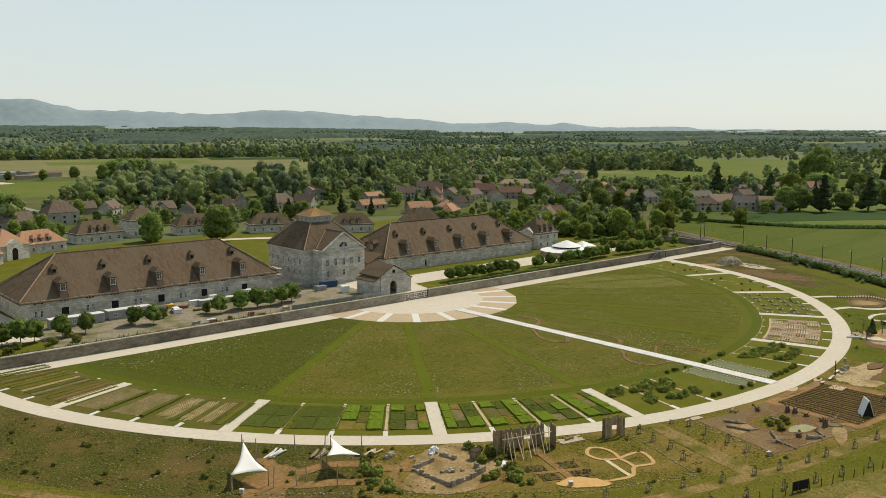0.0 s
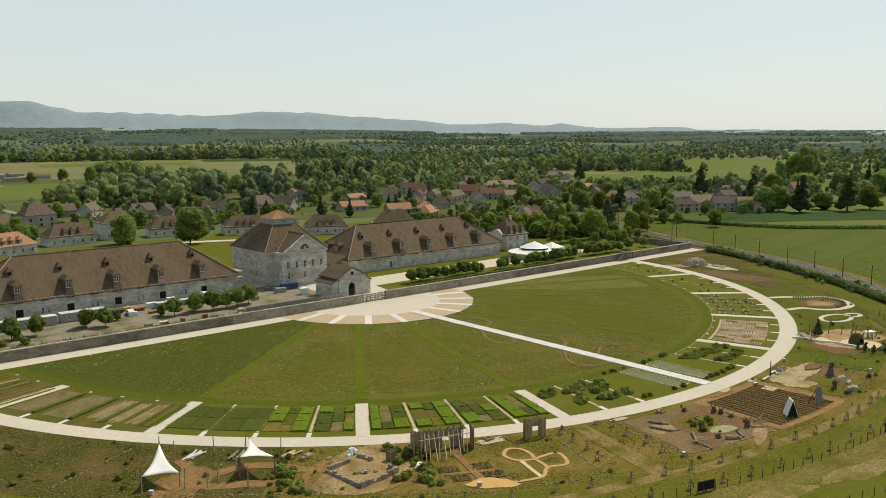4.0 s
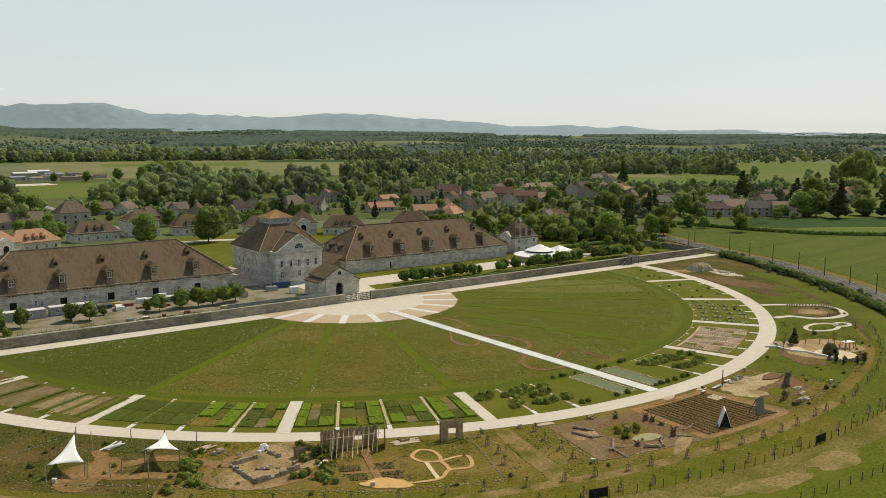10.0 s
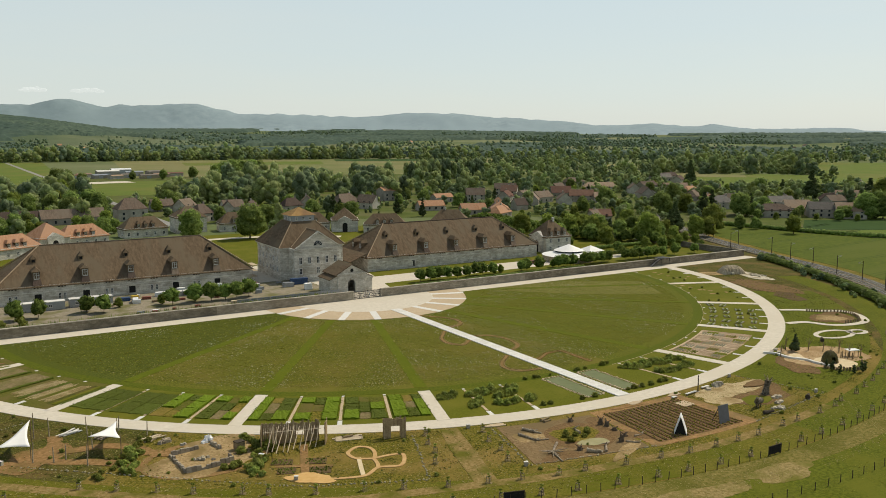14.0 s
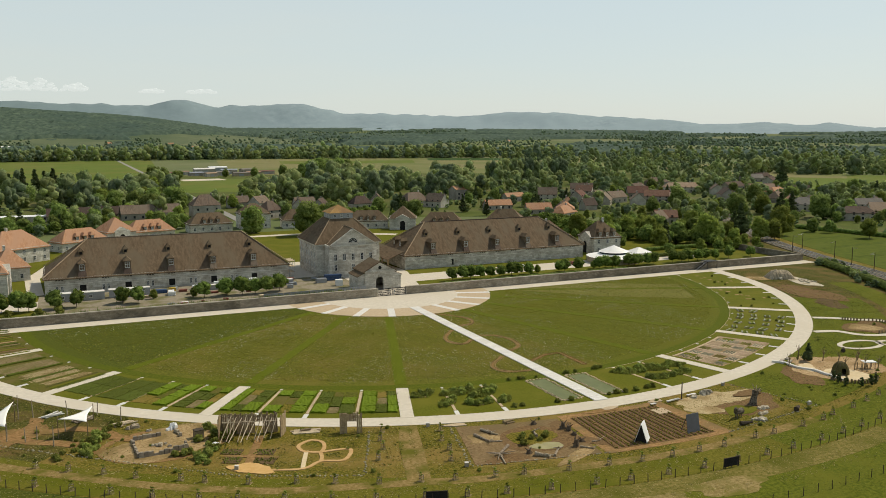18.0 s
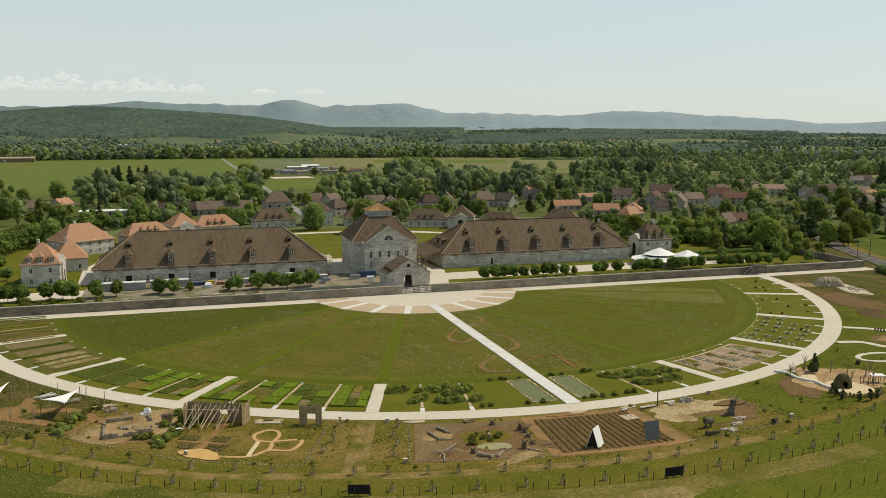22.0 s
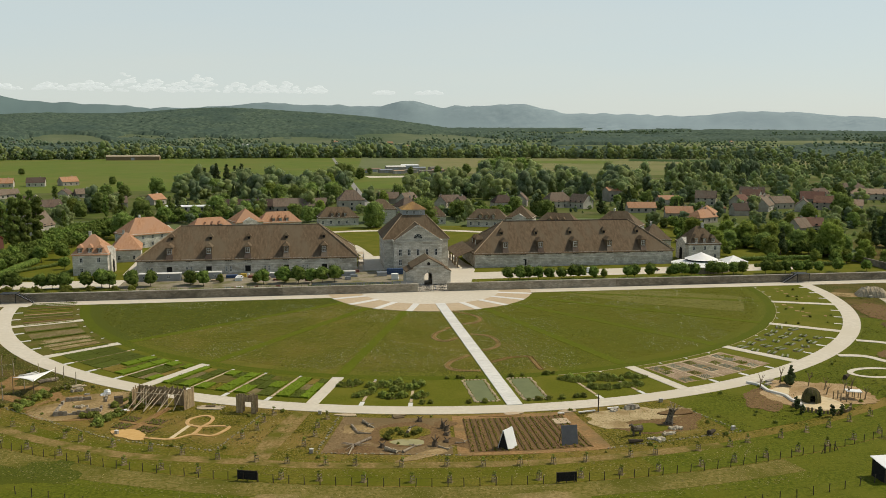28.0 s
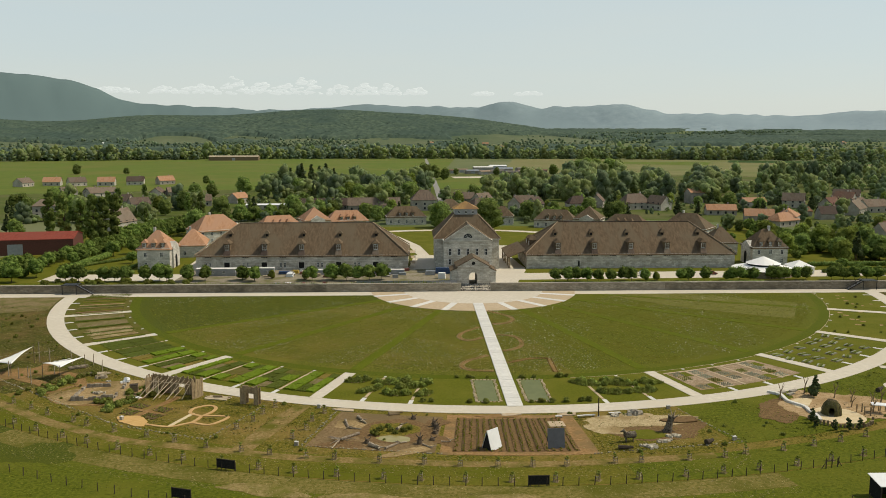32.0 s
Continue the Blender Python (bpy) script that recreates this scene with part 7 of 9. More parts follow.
for k, (x, y, rx, ry) in enumerate(((82.0, -109.0, 6.0, 3.4), (89.5, -110.5, 2.6, 1.8))):
    e = [(x + rx * math.cos(radians(a)), y + ry * math.sin(radians(a))) for a in range(0, 361, 15)]
    tagged(part("ring_track", ribbon(e, 1.2, -0.1, 0.12), PATH_M), "pale gravel ring track on the grass", "path", kind="structure")
log(72.0, -112.5, 2.2, 0.5, 40, 0.1, 0, POSTM)
blob(117, -69, 8, 4, 60, 0.07, DEEP, "bare_strip", "bare brown strip of ground", seed=45)
blob(124.5, -54, 15, 6.5, 80, 0.08, SOIL, "bare_strip", "bare brown strip of ground", seed=46)
blob(131, -27, 8, 3.2, -12, 0.09, SOILP, "pale_ground", "pale trodden strip beside the ring path", seed=48)
blob(139, -38, 9, 4, 75, 0.1, STONEP, "pale_ground", "pale rubble-strewn ground", seed=47)


def rubble_heap(x, y, L, W, H, rot):
    m, n, k = M(), 26, 9
    for i in range(n):
        for j in range(k):
            u, v = i / (n - 1) * 2 - 1, j / (k - 1) * 2 - 1
            z = H * max(0, 1 - abs(u) ** 4) * max(0, 1 - v * v) ** 0.6 * (1 + random.uniform(-0.10, 0.10))
            c, s = math.cos(radians(rot)), math.sin(radians(rot))
            px, py = u * L / 2, v * W / 2 * (1 + random.uniform(-0.08, 0.08))
            m.v.append((x + px * c - py * s, y + px * s + py * c, z - 0.03))
    for i in range(n - 1):
        for j in range(k - 1):
            m.f.append((i * k + j, i * k + j + 1, (i + 1) * k + j + 1, (i + 1) * k + j)[::-1])
    return tagged(part("earth_mound", m, MOUND), "rounded mound of grey-tan stony earth", "pile")


rubble_heap(137.0, -29.5, 9.5, 6.5, 3.0, -25)
heap(137.6, -31.0, 8.0, 5.0, 0.6, 20, STONEP, "boulder_pile", "pale quarried boulders round the foot of the mound", 1.1, 61)
heap(140.0, -38.0, 4.0, 9.0, 0.3, 26, STONEP, "rubble_patch", "pale rubble pieces strewn on bare ground", 0.8, 62)

# sails on poles
def sail(pts, label):
    """A cloth stretched between three or four pole tops, sagging to its middle."""
    s = thing("shade_sail", label, "sail", "shade sails")
    m, n = M(), 10
    A, B, C = [Vector(p) for p in pts]
    for i in range(n + 1):
        for j in range(n + 1 - i):
            u, v = i / n, j / n
            w = 1 - u - v
            p = A * w + B * u + C * v
            pull = 0.27 * (4 * u * v + 4 * v * w + 4 * u * w)
            g = (A + B + C) / 3
            p = p.lerp(Vector((g.x, g.y, p.z)), min(0.5, pull))
            p.z -= 0.5 * (u * v + v * w + u * w)
            m.v.append(tuple(p))
    def ix(i, j):
        return sum(n + 1 - t for t in range(i)) + j
    for i in range(n):
        for j in range(n - i):
            m.f.append((ix(i, j), ix(i + 1, j), ix(i, j + 1)))
            if j < n - i - 1:
                m.f.append((ix(i + 1, j), ix(i + 1, j + 1), ix(i, j + 1)))
    m.smooth = True
    ob = part("cloth", m, SAILM, s, "white stretched cloth")
    sol = ob.modifiers.new("thickness", "SOLIDIFY")
    sol.thickness = 0.03
    for p in pts:
        part("pole", M().rod((p[0], p[1], 0), (p[0], p[1], p[2] + 0.4), 0.075, 0.06, 7), WOODB, s)
    return s


sail(((-104.1, -85.4, 3.9), (-109.9, -92.2, 2.25), (-105.0, -94.5, 2.3)), "white triangular shade sail drawn out between three poles")
sail(((-91.1, -90.2, 2.8), (-96.9, -97.8, 3.45), (-92.3, -100.2, 3.1)), "smaller white triangular shade sail on low poles")
blob(-104.5, -94.0, 6.0, 4.2, 40, 0.075, TERRA, "trodden_patch", "trodden orange earth under the sails", seed=51)
for k, pts in enumerate((((-100.5, -84.5), (-101.0, -89.0), (-104.0, -93.5), (-101.5, -97.5), (-96.5, -100.5), (-92.5, -104.5), (-91.0, -108.0)), ((-103.0, -93.0), (-98.5, -93.5), (-94.0, -94.0), (-90.0, -97.0), (-88.0, -101.0)), ((-89.0, -100.0), (-86.0, -103.0), (-84.0, -103.0)))):
    tagged(part("trodden_path", ribbon(smoothed(pts, 6), 2.4, -0.1, 0.078 + 0.004 * k), TERRA), "winding trodden orange earth path", "path", kind="structure")
for x, y, h in ((-104.9, -95.8, 3.4), (-102.0, -97.4, 2.6), (-97.6, -101.6, 3.6), (-110.3, -93.4, 2.6), (-95.4, -86.4, 3.2), (-95.8, -94.6, 3.0), (-90.4, -87.4, 2.6), (-100.2, -97.2, 2.6), (-101.2, -84.2, 3.4), (-86.6, -92.4, 2.6), (-103.6, -84.0, 4.6)):
    p_ = thing("pole", "upright rough pale wooden pole", "pole", "garden poles")
    part("shaft", M().rod((x, y, 0), (x + random.uniform(-0.2, 0.2), y, h), 0.11, 0.07, 6), WOODG, p_)
for x, y, n, mm, sd in ((-98.0, -84.6, 8, CONC, 12), (-92.8, -89.4, 8, WOODG, 13), (-86.2, -94.8, 6, WOODP, 14)):
    s_ = thing("timber_pile", "pile of pale cut timber on the ground", "pile", "timber piles", pose(x, y, 0, 0, 0, 30))
    tm = M().box(0, 0, 0, 3.4, 0.3, 0.12).mesh("plank")
    for i in range(n):
        part("plank", tm, mm, s_).matrix_basis = pose(random.uniform(-0.5, 0.5), random.uniform(-0.9, 0.9), 0.04 + 0.05 * i, random.uniform(-3, 3), random.uniform(-3, 3), random.uniform(-20, 20))

RUINM = mat("weathered_ruin_stone", (0.240, 0.205, 0.155), (0.420, 0.375, 0.300), 2.2, 0.95, 0.05, (0.300, 0.250, 0.175), 0.2, rnd=0.25, spread=0.3)


# ruined ring of low pale walls
def low_wall(pts, h, label):
    s = thing("ruin_wall", label, "wall", "ruin walls")
    for (xa, ya), (xb, yb) in zip(pts[:-1], pts[1:]):
        L = math.hypot(xb - xa, yb - ya)
        n = max(1, int(L / 0.72))
        rot = math.degrees(math.atan2(yb - ya, xb - xa))
        for i in range(n):
            t = (i + 0.5) / n
            part("block", M().box(0, random.uniform(-0.06, 0.06), 0, L / n + 0.02, random.uniform(0.34, 0.55), h * random.uniform(0.45, 1.2), 0, 0.84), RUINM, s).matrix_basis = pose(xa + (xb - xa) * t, ya + (yb - ya) * t, 0, 0, 0, rot)


blob(-80.5, -107.5, 9.5, 7.0, 25, 0.085, SOILP, "ruin_floor", "bare tan earth round the ruin walls", seed=55)
tagged(part("trodden_ring", ribbon([(-80.8 + 10.6 * math.cos(radians(a)) * 0.92, -108.0 + 7.4 * math.sin(radians(a))) for a in range(0, 361, 12)], 1.3, -0.1, 0.08), TERRA), "trodden ring path round the ruin", "path", kind="structure")
low_wall([(-85.6, -104.4), (-85.1, -112.6)], 0.75, "low broken wall of rough grey-tan stones")
low_wall([(-85.1, -112.8), (-81.2, -112.6), (-77.4, -111.8)], 0.9, "low broken wall of rough grey-tan stones")
low_wall([(-77.4, -111.5), (-77.5, -109.6)], 0.9, "low broken wall of rough grey-tan stones")
low_wall([(-85.4, -104.3), (-80.8, -103.7)], 0.7, "low broken wall of rough grey-tan stones")
low_wall([(-78.3, -102.4), (-77.7, -105.6)], 0.6, "low broken wall of rough grey-tan stones")
heap(-81.4, -108.6, 3.0, 2.0, 0.4, 14, RUINM, "stone_pile", "loose pale stones inside the ruin", 0.5, 15)
heap(-78.4, -101.0, 2.0, 1.6, 1.0, 12, WHITEM, "block_pile", "white block heap beside the ruin", 0.7, 16)
heap(-82.2, -100.4, 1.6, 0.8, 0.3, 6, STONE, "stone_pile", "few loose pale stones on the ground", 0.5, 18)
heap(-84.8, -97.6, 2.6, 0.8, 0.3, 8, WOODG, "timber_pile", "grey timber heap by the ring path", 0.9, 17)

# board gate with leaning poles
BOARD = mat("tan_weathered_boards", (0.235, 0.170, 0.096), (0.390, 0.298, 0.180), 2.0, 0.85, 0.01, rnd=0.2)


def board_wall(x, y, w, h, rot, label, hole=None, deep=0.0):
    s = thing("board_screen", label, "screen", "board screens", pose(x, y, 0, 0, 0, rot))
    n = int(w / 0.32)
    for i in range(n):
        u = -w / 2 + (i + 0.5) * w / n
        hh = h * random.uniform(0.9, 1.08)
        if hole and hole[0] < u < hole[1]:
            part("board", M().box(u, 0, hole[2], w / n - 0.03, 0.1, hh - hole[2]), BOARD, s)
            continue
        part("board", M().box(u, random.uniform(-0.05, 0.05), 0, w / n - 0.03, 0.1, hh), BOARD, s)
    part("rail", M().box(0, 0.1, h * 0.8, w, 0.1, 0.15), BOARD, s)
    if deep:
        for q in (-1, 1):
            part("side_post", M().box(q * w / 2, deep, 0, 0.2, 0.2, h), BOARD, s)
    return s


board_wall(-50.6, -116.1, 3.9, 3.5, -19, "tall brown board screen with a square opening", (-0.5, 0.9, 2.2))
board_wall(-50.3, -115.2, 3.9, 3.4, -19, "tall brown board screen with a square opening", (-0.5, 0.9, 2.2))
board_wall(-66.6, -108.7, 9.6, 3.6, -17, "tall brown board screen behind the leaning poles", (0.9, 2.1, 2.1))
board_wall(-71.6, -108.4, 2.2, 3.6, 68, "tall brown board screen beside the leaning poles")
board_wall(-61.4, -111.6, 3.0, 3.6, 60, "tall brown board screen beside the leaning poles")
s_ = thing("pole_pergola", "open pergola of pale leaning peeled poles", "pergola")
for i in range(10):
    x, y = -70.2 + i * 0.82, -108.6 - i * 0.26
    k = (1.0, 0.8, 1.1, 0.7, 0.95, 0.85, 0.6, 0.9, 0.7, 0.5)[i]
    part("leaning_pole", M().rod((x - 2.4 * k, y - 4.6 * k, 0.25 + 0.3 * (i % 3)), (x + 0.5, y - 0.4, 3.7 - 0.25 * (i % 3)), 0.08, 0.06, 6), WOODP, s_)
for i in range(3):
    x, y = -70.6 + i * 0.5, -108.9 - i * 0.2
    part("post", M().rod((x, y - 0.4, 0), (x + 0.2, y - 0.4, 3.5), 0.13, 0.1, 6), WOODP, s_)
part("cross_pole", M().rod((-71.4, -109.6, 2.9), (-62.6, -112.3, 2.9), 0.08, 0.07, 6), WOODP, s_)
s_ = thing("timber_deck", "low pile of pale planks beside the screen", "pile", "", pose(-57.6, -112.0, 0.03, 0, 0, -14))
for i in range(5):
    part("plank", M().box(random.uniform(-0.4, 0.4), i * 0.42 - 0.9, 0.0, 4.6, 0.36, 0.16), WOODP, s_)
part("log", M().rod((-0.8, 0, 0.3), (1.0, 0.3, 0.4), 0.22, 0.18, 7), WOODB, s_)
s_ = thing("bin", "dark upright wooden bin beside the path", "bin", "", pose(-75.0, -107.2, 0.0, 0, 0, 12))
part("casing", M().box(0, 0, 0, 1.5, 1.2, 1.4), WOODB, s_)
part("lid", M().box(0, 0, 1.4, 1.6, 1.3, 0.1), POSTM, s_)
s_ = thing("white_sheet", "white sheet lying beside the leaning poles", "sheet", "", pose(-73.2, -111.8, 0.0, 0, 0, 40))
part("cloth", M().box(0, 0, 0.02, 2.4, 0.9, 0.3, 0, 0.6), WHITEM, s_)

ORANGE = mat("deep_ochre_sand", (0.500, 0.300, 0.105), (0.600, 0.390, 0.165), 0.8, 0.95, 0.02)
# ochre figure paths beside it
for k, pts in enumerate((((-67.5, -126.2), (-62.3, -128.0), (-58.9, -126.2), (-55.4, -127.2), (-53.0, -123.6), (-54.6, -122.6), (-57.9, -122.5)), ((-57.8, -122.6), (-60.3, -121.0), (-60.4, -118.2), (-58.0, -116.6), (-56.4, -118.0), (-56.6, -120.4), (-57.7, -122.4)), ((-57.9, -122.4), (-58.2, -124.4), (-58.9, -126.3)))):
    tagged(part("ochre_path", ribbon(smoothed(pts, 6), 0.64, -0.1, 0.14 + 0.005 * k), SAND), "winding ochre sand path in the grass", "path", kind="structure")
tagged(part("ochre_path", ribbon(smoothed([(-62.3, -128.0), (-61.2, -124.8), (-59.8, -121.0)], 5), 0.7, -0.1, 0.135), SANDP), "narrow pale sand path in the grass", "path", kind="structure")
blob(-69.6, -124.6, 3.7, 1.9, -32, 0.15, ORANGE, "ochre_floor", "deep ochre sand floor beside the beds", "sand", seed=61)
tagged(part("ochre_path", ribbon([(-65.2, -111.0), (-69.8, -123.0)], 1.3, -0.1, 0.13), TERRA), "straight orange path to the sand floor", "path", kind="structure")
tagged(part("ochre_path", ribbon([(-72.6, -117.6), (-64.6, -121.8)], 0.8, -0.1, 0.136), TERRA), "narrow orange cross path", "path", kind="structure")
for x, y, w, d in ((-71.0, -116.3, 3.4, 2.2), (-66.2, -118.6, 3.4, 2.4), (-71.6, -119.9, 2.8, 2.6), (-67.0, -122.3, 3.4, 2.6)):
    surface("herb_plot", M().box(x, y, 0, w, d, 0.12, -27), DEEP, "dark planted square beside the path", "soil bed")
    q = M()
    for i in range(40):
        u, v = random.uniform(-w, w) * 0.45, random.uniform(-d, d) * 0.45
        q.box(x + u * 0.89 + v * 0.45, y - u * 0.45 + v * 0.89, 0.1, 0.26, 0.26, random.uniform(0.08, 0.25), random.uniform(0, 90), 0.4)
    r = thing("herb_square", "low dark green herbs in a planted square", "plants", "herb squares")
    tagged(part("leaf_cover", q, SHRUB, r), kind="stuff")
tagged(part("bare_strip", M().strip([pol(124, -18.8), pol(133, -19.0), pol(147.6, -18.7)], [pol(124, -17.4), pol(133, -17.3), pol(147.6, -17.3)], -0.1, 0.07), DRYTRACK), "wide bare tan strip running out from the ring path", "path", kind="structure")
for r, a in ((126.5, -20.2), (130.5, -20.3), (134.5, -20.1), (139, -20.4), (127, -15.6), (131.5, -15.8), (136, -15.5), (140.5, -15.7)):
    copy_thing(base_sapling, pose(*pol(r, a), 0.05, 0, 0, random.uniform(0, 120)))

DRYP = mat("bleached_mown_grass", (0.180, 0.134, 0.042), (0.330, 0.250, 0.108), 1.8, 0.95, 0.06, (0.140, 0.130, 0.024), 0.12, spread=0.34)
for k, (r, a, w) in enumerate(((161.0, -1.5, 7), (161.6, -7.5, 9), (160.8, -14, 7))):
    blob(*pol(r, a), w, 2.6 - 0.4 * k, a * 0.95, 0.045, DRYP, "bleached_grass", "bleached dry mown grass outside the fence", "grass", seed=140 + k)

for k, (r, a, rx, ry) in enumerate(((161, -29, 5, 6), (172, -28, 9, 7), (186, -29, 8, 9), (203, -28.5, 11, 10), (221, -29, 8, 11))):
    blob(*pol(r, a), rx, ry, a * 0.95, 0.034 + 0.004 * k, (GRASSL, LUSH)[k % 2], "meadow_patch", "uneven patch of meadow grass outside the fence", "grass", seed=160 + k, rough=0.35)

# grey ground boxes and small signs
for r, a in ((143.2, -29.2), (143.4, -14.9), (142.0, 14.6), (143.0, -48.5), (124.6, -16.5), (124.6, 13.5)):
    x, y = pol(r, a)
    b = thing("ground_box", "small grey metal box on the ground", "box", "ground boxes", pose(x, y, 0, 0, 0, a))
    part("casing", M().box(0, 0, 0, 0.6, 0.45, 0.7), STONE, b)
    part("lid", M().box(0, 0, 0.7, 0.66, 0.5, 0.06), CONC, b)
h_ = thing("field_shelter", "small dark open field shelter with a white sheet roof", "shed")
hx, hy = 47.5, -160.5
part("roof", M().add([(hx - 2.6, hy - 1.8, 2.5), (hx + 2.6, hy - 1.8, 2.5), (hx + 2.6, hy + 1.8, 3.0), (hx - 2.6, hy + 1.8, 3.0), (hx - 2.6, hy - 1.8, 2.4), (hx + 2.6, hy - 1.8, 2.4), (hx + 2.6, hy + 1.8, 2.9), (hx - 2.6, hy + 1.8, 2.9)],
                     [(0, 1, 2, 3), (7, 6, 5, 4), (0, 4, 5, 1), (1, 5, 6, 2), (2, 6, 7, 3), (3, 7, 4, 0)]), WHITEM, h_, "white sheet roof")
part("back_wall", M().box(hx, hy + 1.4, 0, 4.8, 0.1, 2.7), DARK, h_)
for q in (-1, 1):
    part("side_wall", M().box(hx + q * 2.35, hy, 0, 0.1, 2.8, 2.45), DARK, h_)
    part("post", M().box(hx + q * 2.3, hy - 1.5, 0, 0.15, 0.15, 2.4), POSTM, h_)

# weeds and shrubs strewn over the outer gardens
random.seed(77)
WEEDV = [crown_arrays(1.6, 2.4, 0.0, 9, 260, 0.22, np.random.default_rng(90 + i)) for i in range(4)]
weeds = Wood()
for i in range(64):
    a = random.uniform(-75, 60)
    r = random.choice((random.uniform(124.5, 126), random.uniform(141, 145.5), random.uniform(126, 143)))
    if -5.3 < a < 4.6 and r < 143.6:
        continue
    v, f = WEEDV[random.randrange(4)]
    weeds.put(v, f, *pol(r, a), 0.0, random.uniform(0.14, 0.36), radians(random.uniform(0, 360)), 1.0)
tagged(bulk("weed_shrubs", np.concatenate(weeds.V), np.concatenate(weeds.F), SHRUB), "low weedy green shrubs strewn over the outer gardens", "weeds", kind="stuff")
for i in range(40):
    tree("bush", *pol(random.uniform(125, 144), random.uniform(-76, -40)), random.uniform(0.15, 0.45), "garden weeds", "low weedy green shrub")
for i in range(20):
    t = i / 19
    tree("bush", -87.0 - 9.4 * t + random.uniform(-1.3, 1.3), -94.0 - 14.4 * t + random.uniform(-1.0, 1.0), random.uniform(0.25, 0.55), "garden weeds", "leafy weedy shrub between the plots")
for i in range(18):
    tree("bush", *pol(random.uniform(126, 140), random.uniform(-34.5, -31.5)), random.uniform(0.3, 0.7), "garden weeds", "low weedy green shrub")


for xa, ya, xb, yb, n, w in ((-71.0, -106.0, -76.8, -120.5, 18, 1.5), (-89.6, -96.0, -93.0, -110.0, 15, 1.2)):
    for i in range(n):
        t = (i + 0.5) / n
        tree("sage", xa + (xb - xa) * t + random.uniform(-w, w), ya + (yb - ya) * t + random.uniform(-1, 1), random.uniform(0.5, 1.15), "garden weeds", "fresh green leafy shrub beside the ruin")


# ground that is trodden bare
BARE = [(-80.5, -107.5, 8.2), (-69.6, -124.6, 2.6), (-67.6, -117.0, 1.4), (-66.4, -114.0, 1.2), (-68.8, -120.5, 1.2), (-104.5, -94.0, 3.6)]
BARE += [(*pol(r, a), 0.8) for r in range(124, 148) for a in (-18.4, -17.6)]
for line in (((-67.5, -126.2), (-62.3, -128.0), (-58.9, -126.2), (-55.4, -127.2), (-53.0, -123.6), (-57.9, -122.5), (-60.3, -121.0), (-60.4, -118.2), (-58.0, -116.6), (-56.4, -118.0), (-57.7, -122.4), (-58.9, -126.3)),
             ((-100.5, -84.5), (-101.0, -89.0), (-104.0, -93.5), (-101.5, -97.5), (-96.5, -100.5), (-92.5, -104.5)), ((-103.0, -93.0), (-98.5, -93.5), (-94.0, -94.0), (-90.0, -97.0), (-88.0, -101.0))):
    BARE += [(x, y, 1.0) for x, y in smoothed(line, 5)]
BARE += [(x, y, 1.1) for x, y in smoothed(TRACK, 14)]


def tufts(name, label, count, material, size, where, seed):
    rs = np.random.default_rng(seed)
    r, a = where(rs, count)
    xy = np.array([pol(p, q) for p, q in zip(r, a)])
    ok = (np.abs(xy[:, 0] + 0.6) > 2.2) & (xy[:, 1] < -8.8)
    for b in (-54, -36, -18, 18, 36, 54):
        ok &= (np.abs(np.array(r) * np.sin(np.radians(np.array(a) - b))) > rs.uniform(0.6, 1.6, len(r))) | (np.array(r) > 100)
    ok &= ~((np.array(a) > -14.3) & (np.array(a) < 4.9) & (np.array(r) > 124.4) & (np.array(r) < 143.6) & (rs.uniform(size=len(r)) < 0.93))
    for bx, by, br in BARE:
        ok &= ((xy[:, 0] - bx) ** 2 + (xy[:, 1] - by) ** 2 > br * br) | (rs.uniform(size=len(xy)) < 0.18)
    xy = xy[ok]
    n = len(xy)
    c = np.concatenate([xy, np.full((n, 1), 0.08)], 1)
    s = size * rs.uniform(0.5, 1.3, n)
    th = rs.uniform(0, 2 * np.pi, n)
    d = np.stack([np.cos(th), np.sin(th), np.zeros(n)], 1) * s[:, None]
    lean = np.stack([rs.normal(0, 0.9, n), rs.normal(0, 0.9, n), rs.uniform(0.15, 0.4, n)], 1) * s[:, None]
    v = np.stack([c - d, c + d, c + lean], 1).reshape(-1, 3)
    return tagged(bulk(name, v, np.arange(3 * n).reshape(-1, 3), material), label, "grass", kind="stuff")


TUFT = mat("grass_tufts", (0.115, 0.125, 0.012), (0.225, 0.210, 0.034), 0.7, 0.95, 0.0, island=0.3, leafy=0.3)
TUFTD = mat("dry_grass_tufts", (0.230, 0.200, 0.085), (0.380, 0.320, 0.150), 0.7, 0.95, 0.0, island=0.25, leafy=0.3)


def in_meadow(rs, n):
    return np.sqrt(rs.uniform(33.5 ** 2, 96.5 ** 2, n)), rs.uniform(-84, 84, n)


def in_dry(rs, n):
    r, a = np.sqrt(rs.uniform(33.5 ** 2, 96.5 ** 2, n)), rs.uniform(-84, 84, n)
    patchy = np.array([noise.noise(Vector((p * math.sin(radians(q)) * 0.05, p * math.cos(radians(q)) * 0.05, 8.0))) for p, q in zip(r, a)])
    keep = ((a < 12) & (a > -56) & (patchy + (r - 70) * 0.006 > rs.uniform(-0.5, 0.25, n))) | (rs.uniform(size=n) < 0.14)
    return r[keep], a[keep]


def in_outer(rs, n):
    return np.sqrt(rs.uniform(124 ** 2, 153 ** 2, n)), rs.uniform(-80, 80, n)


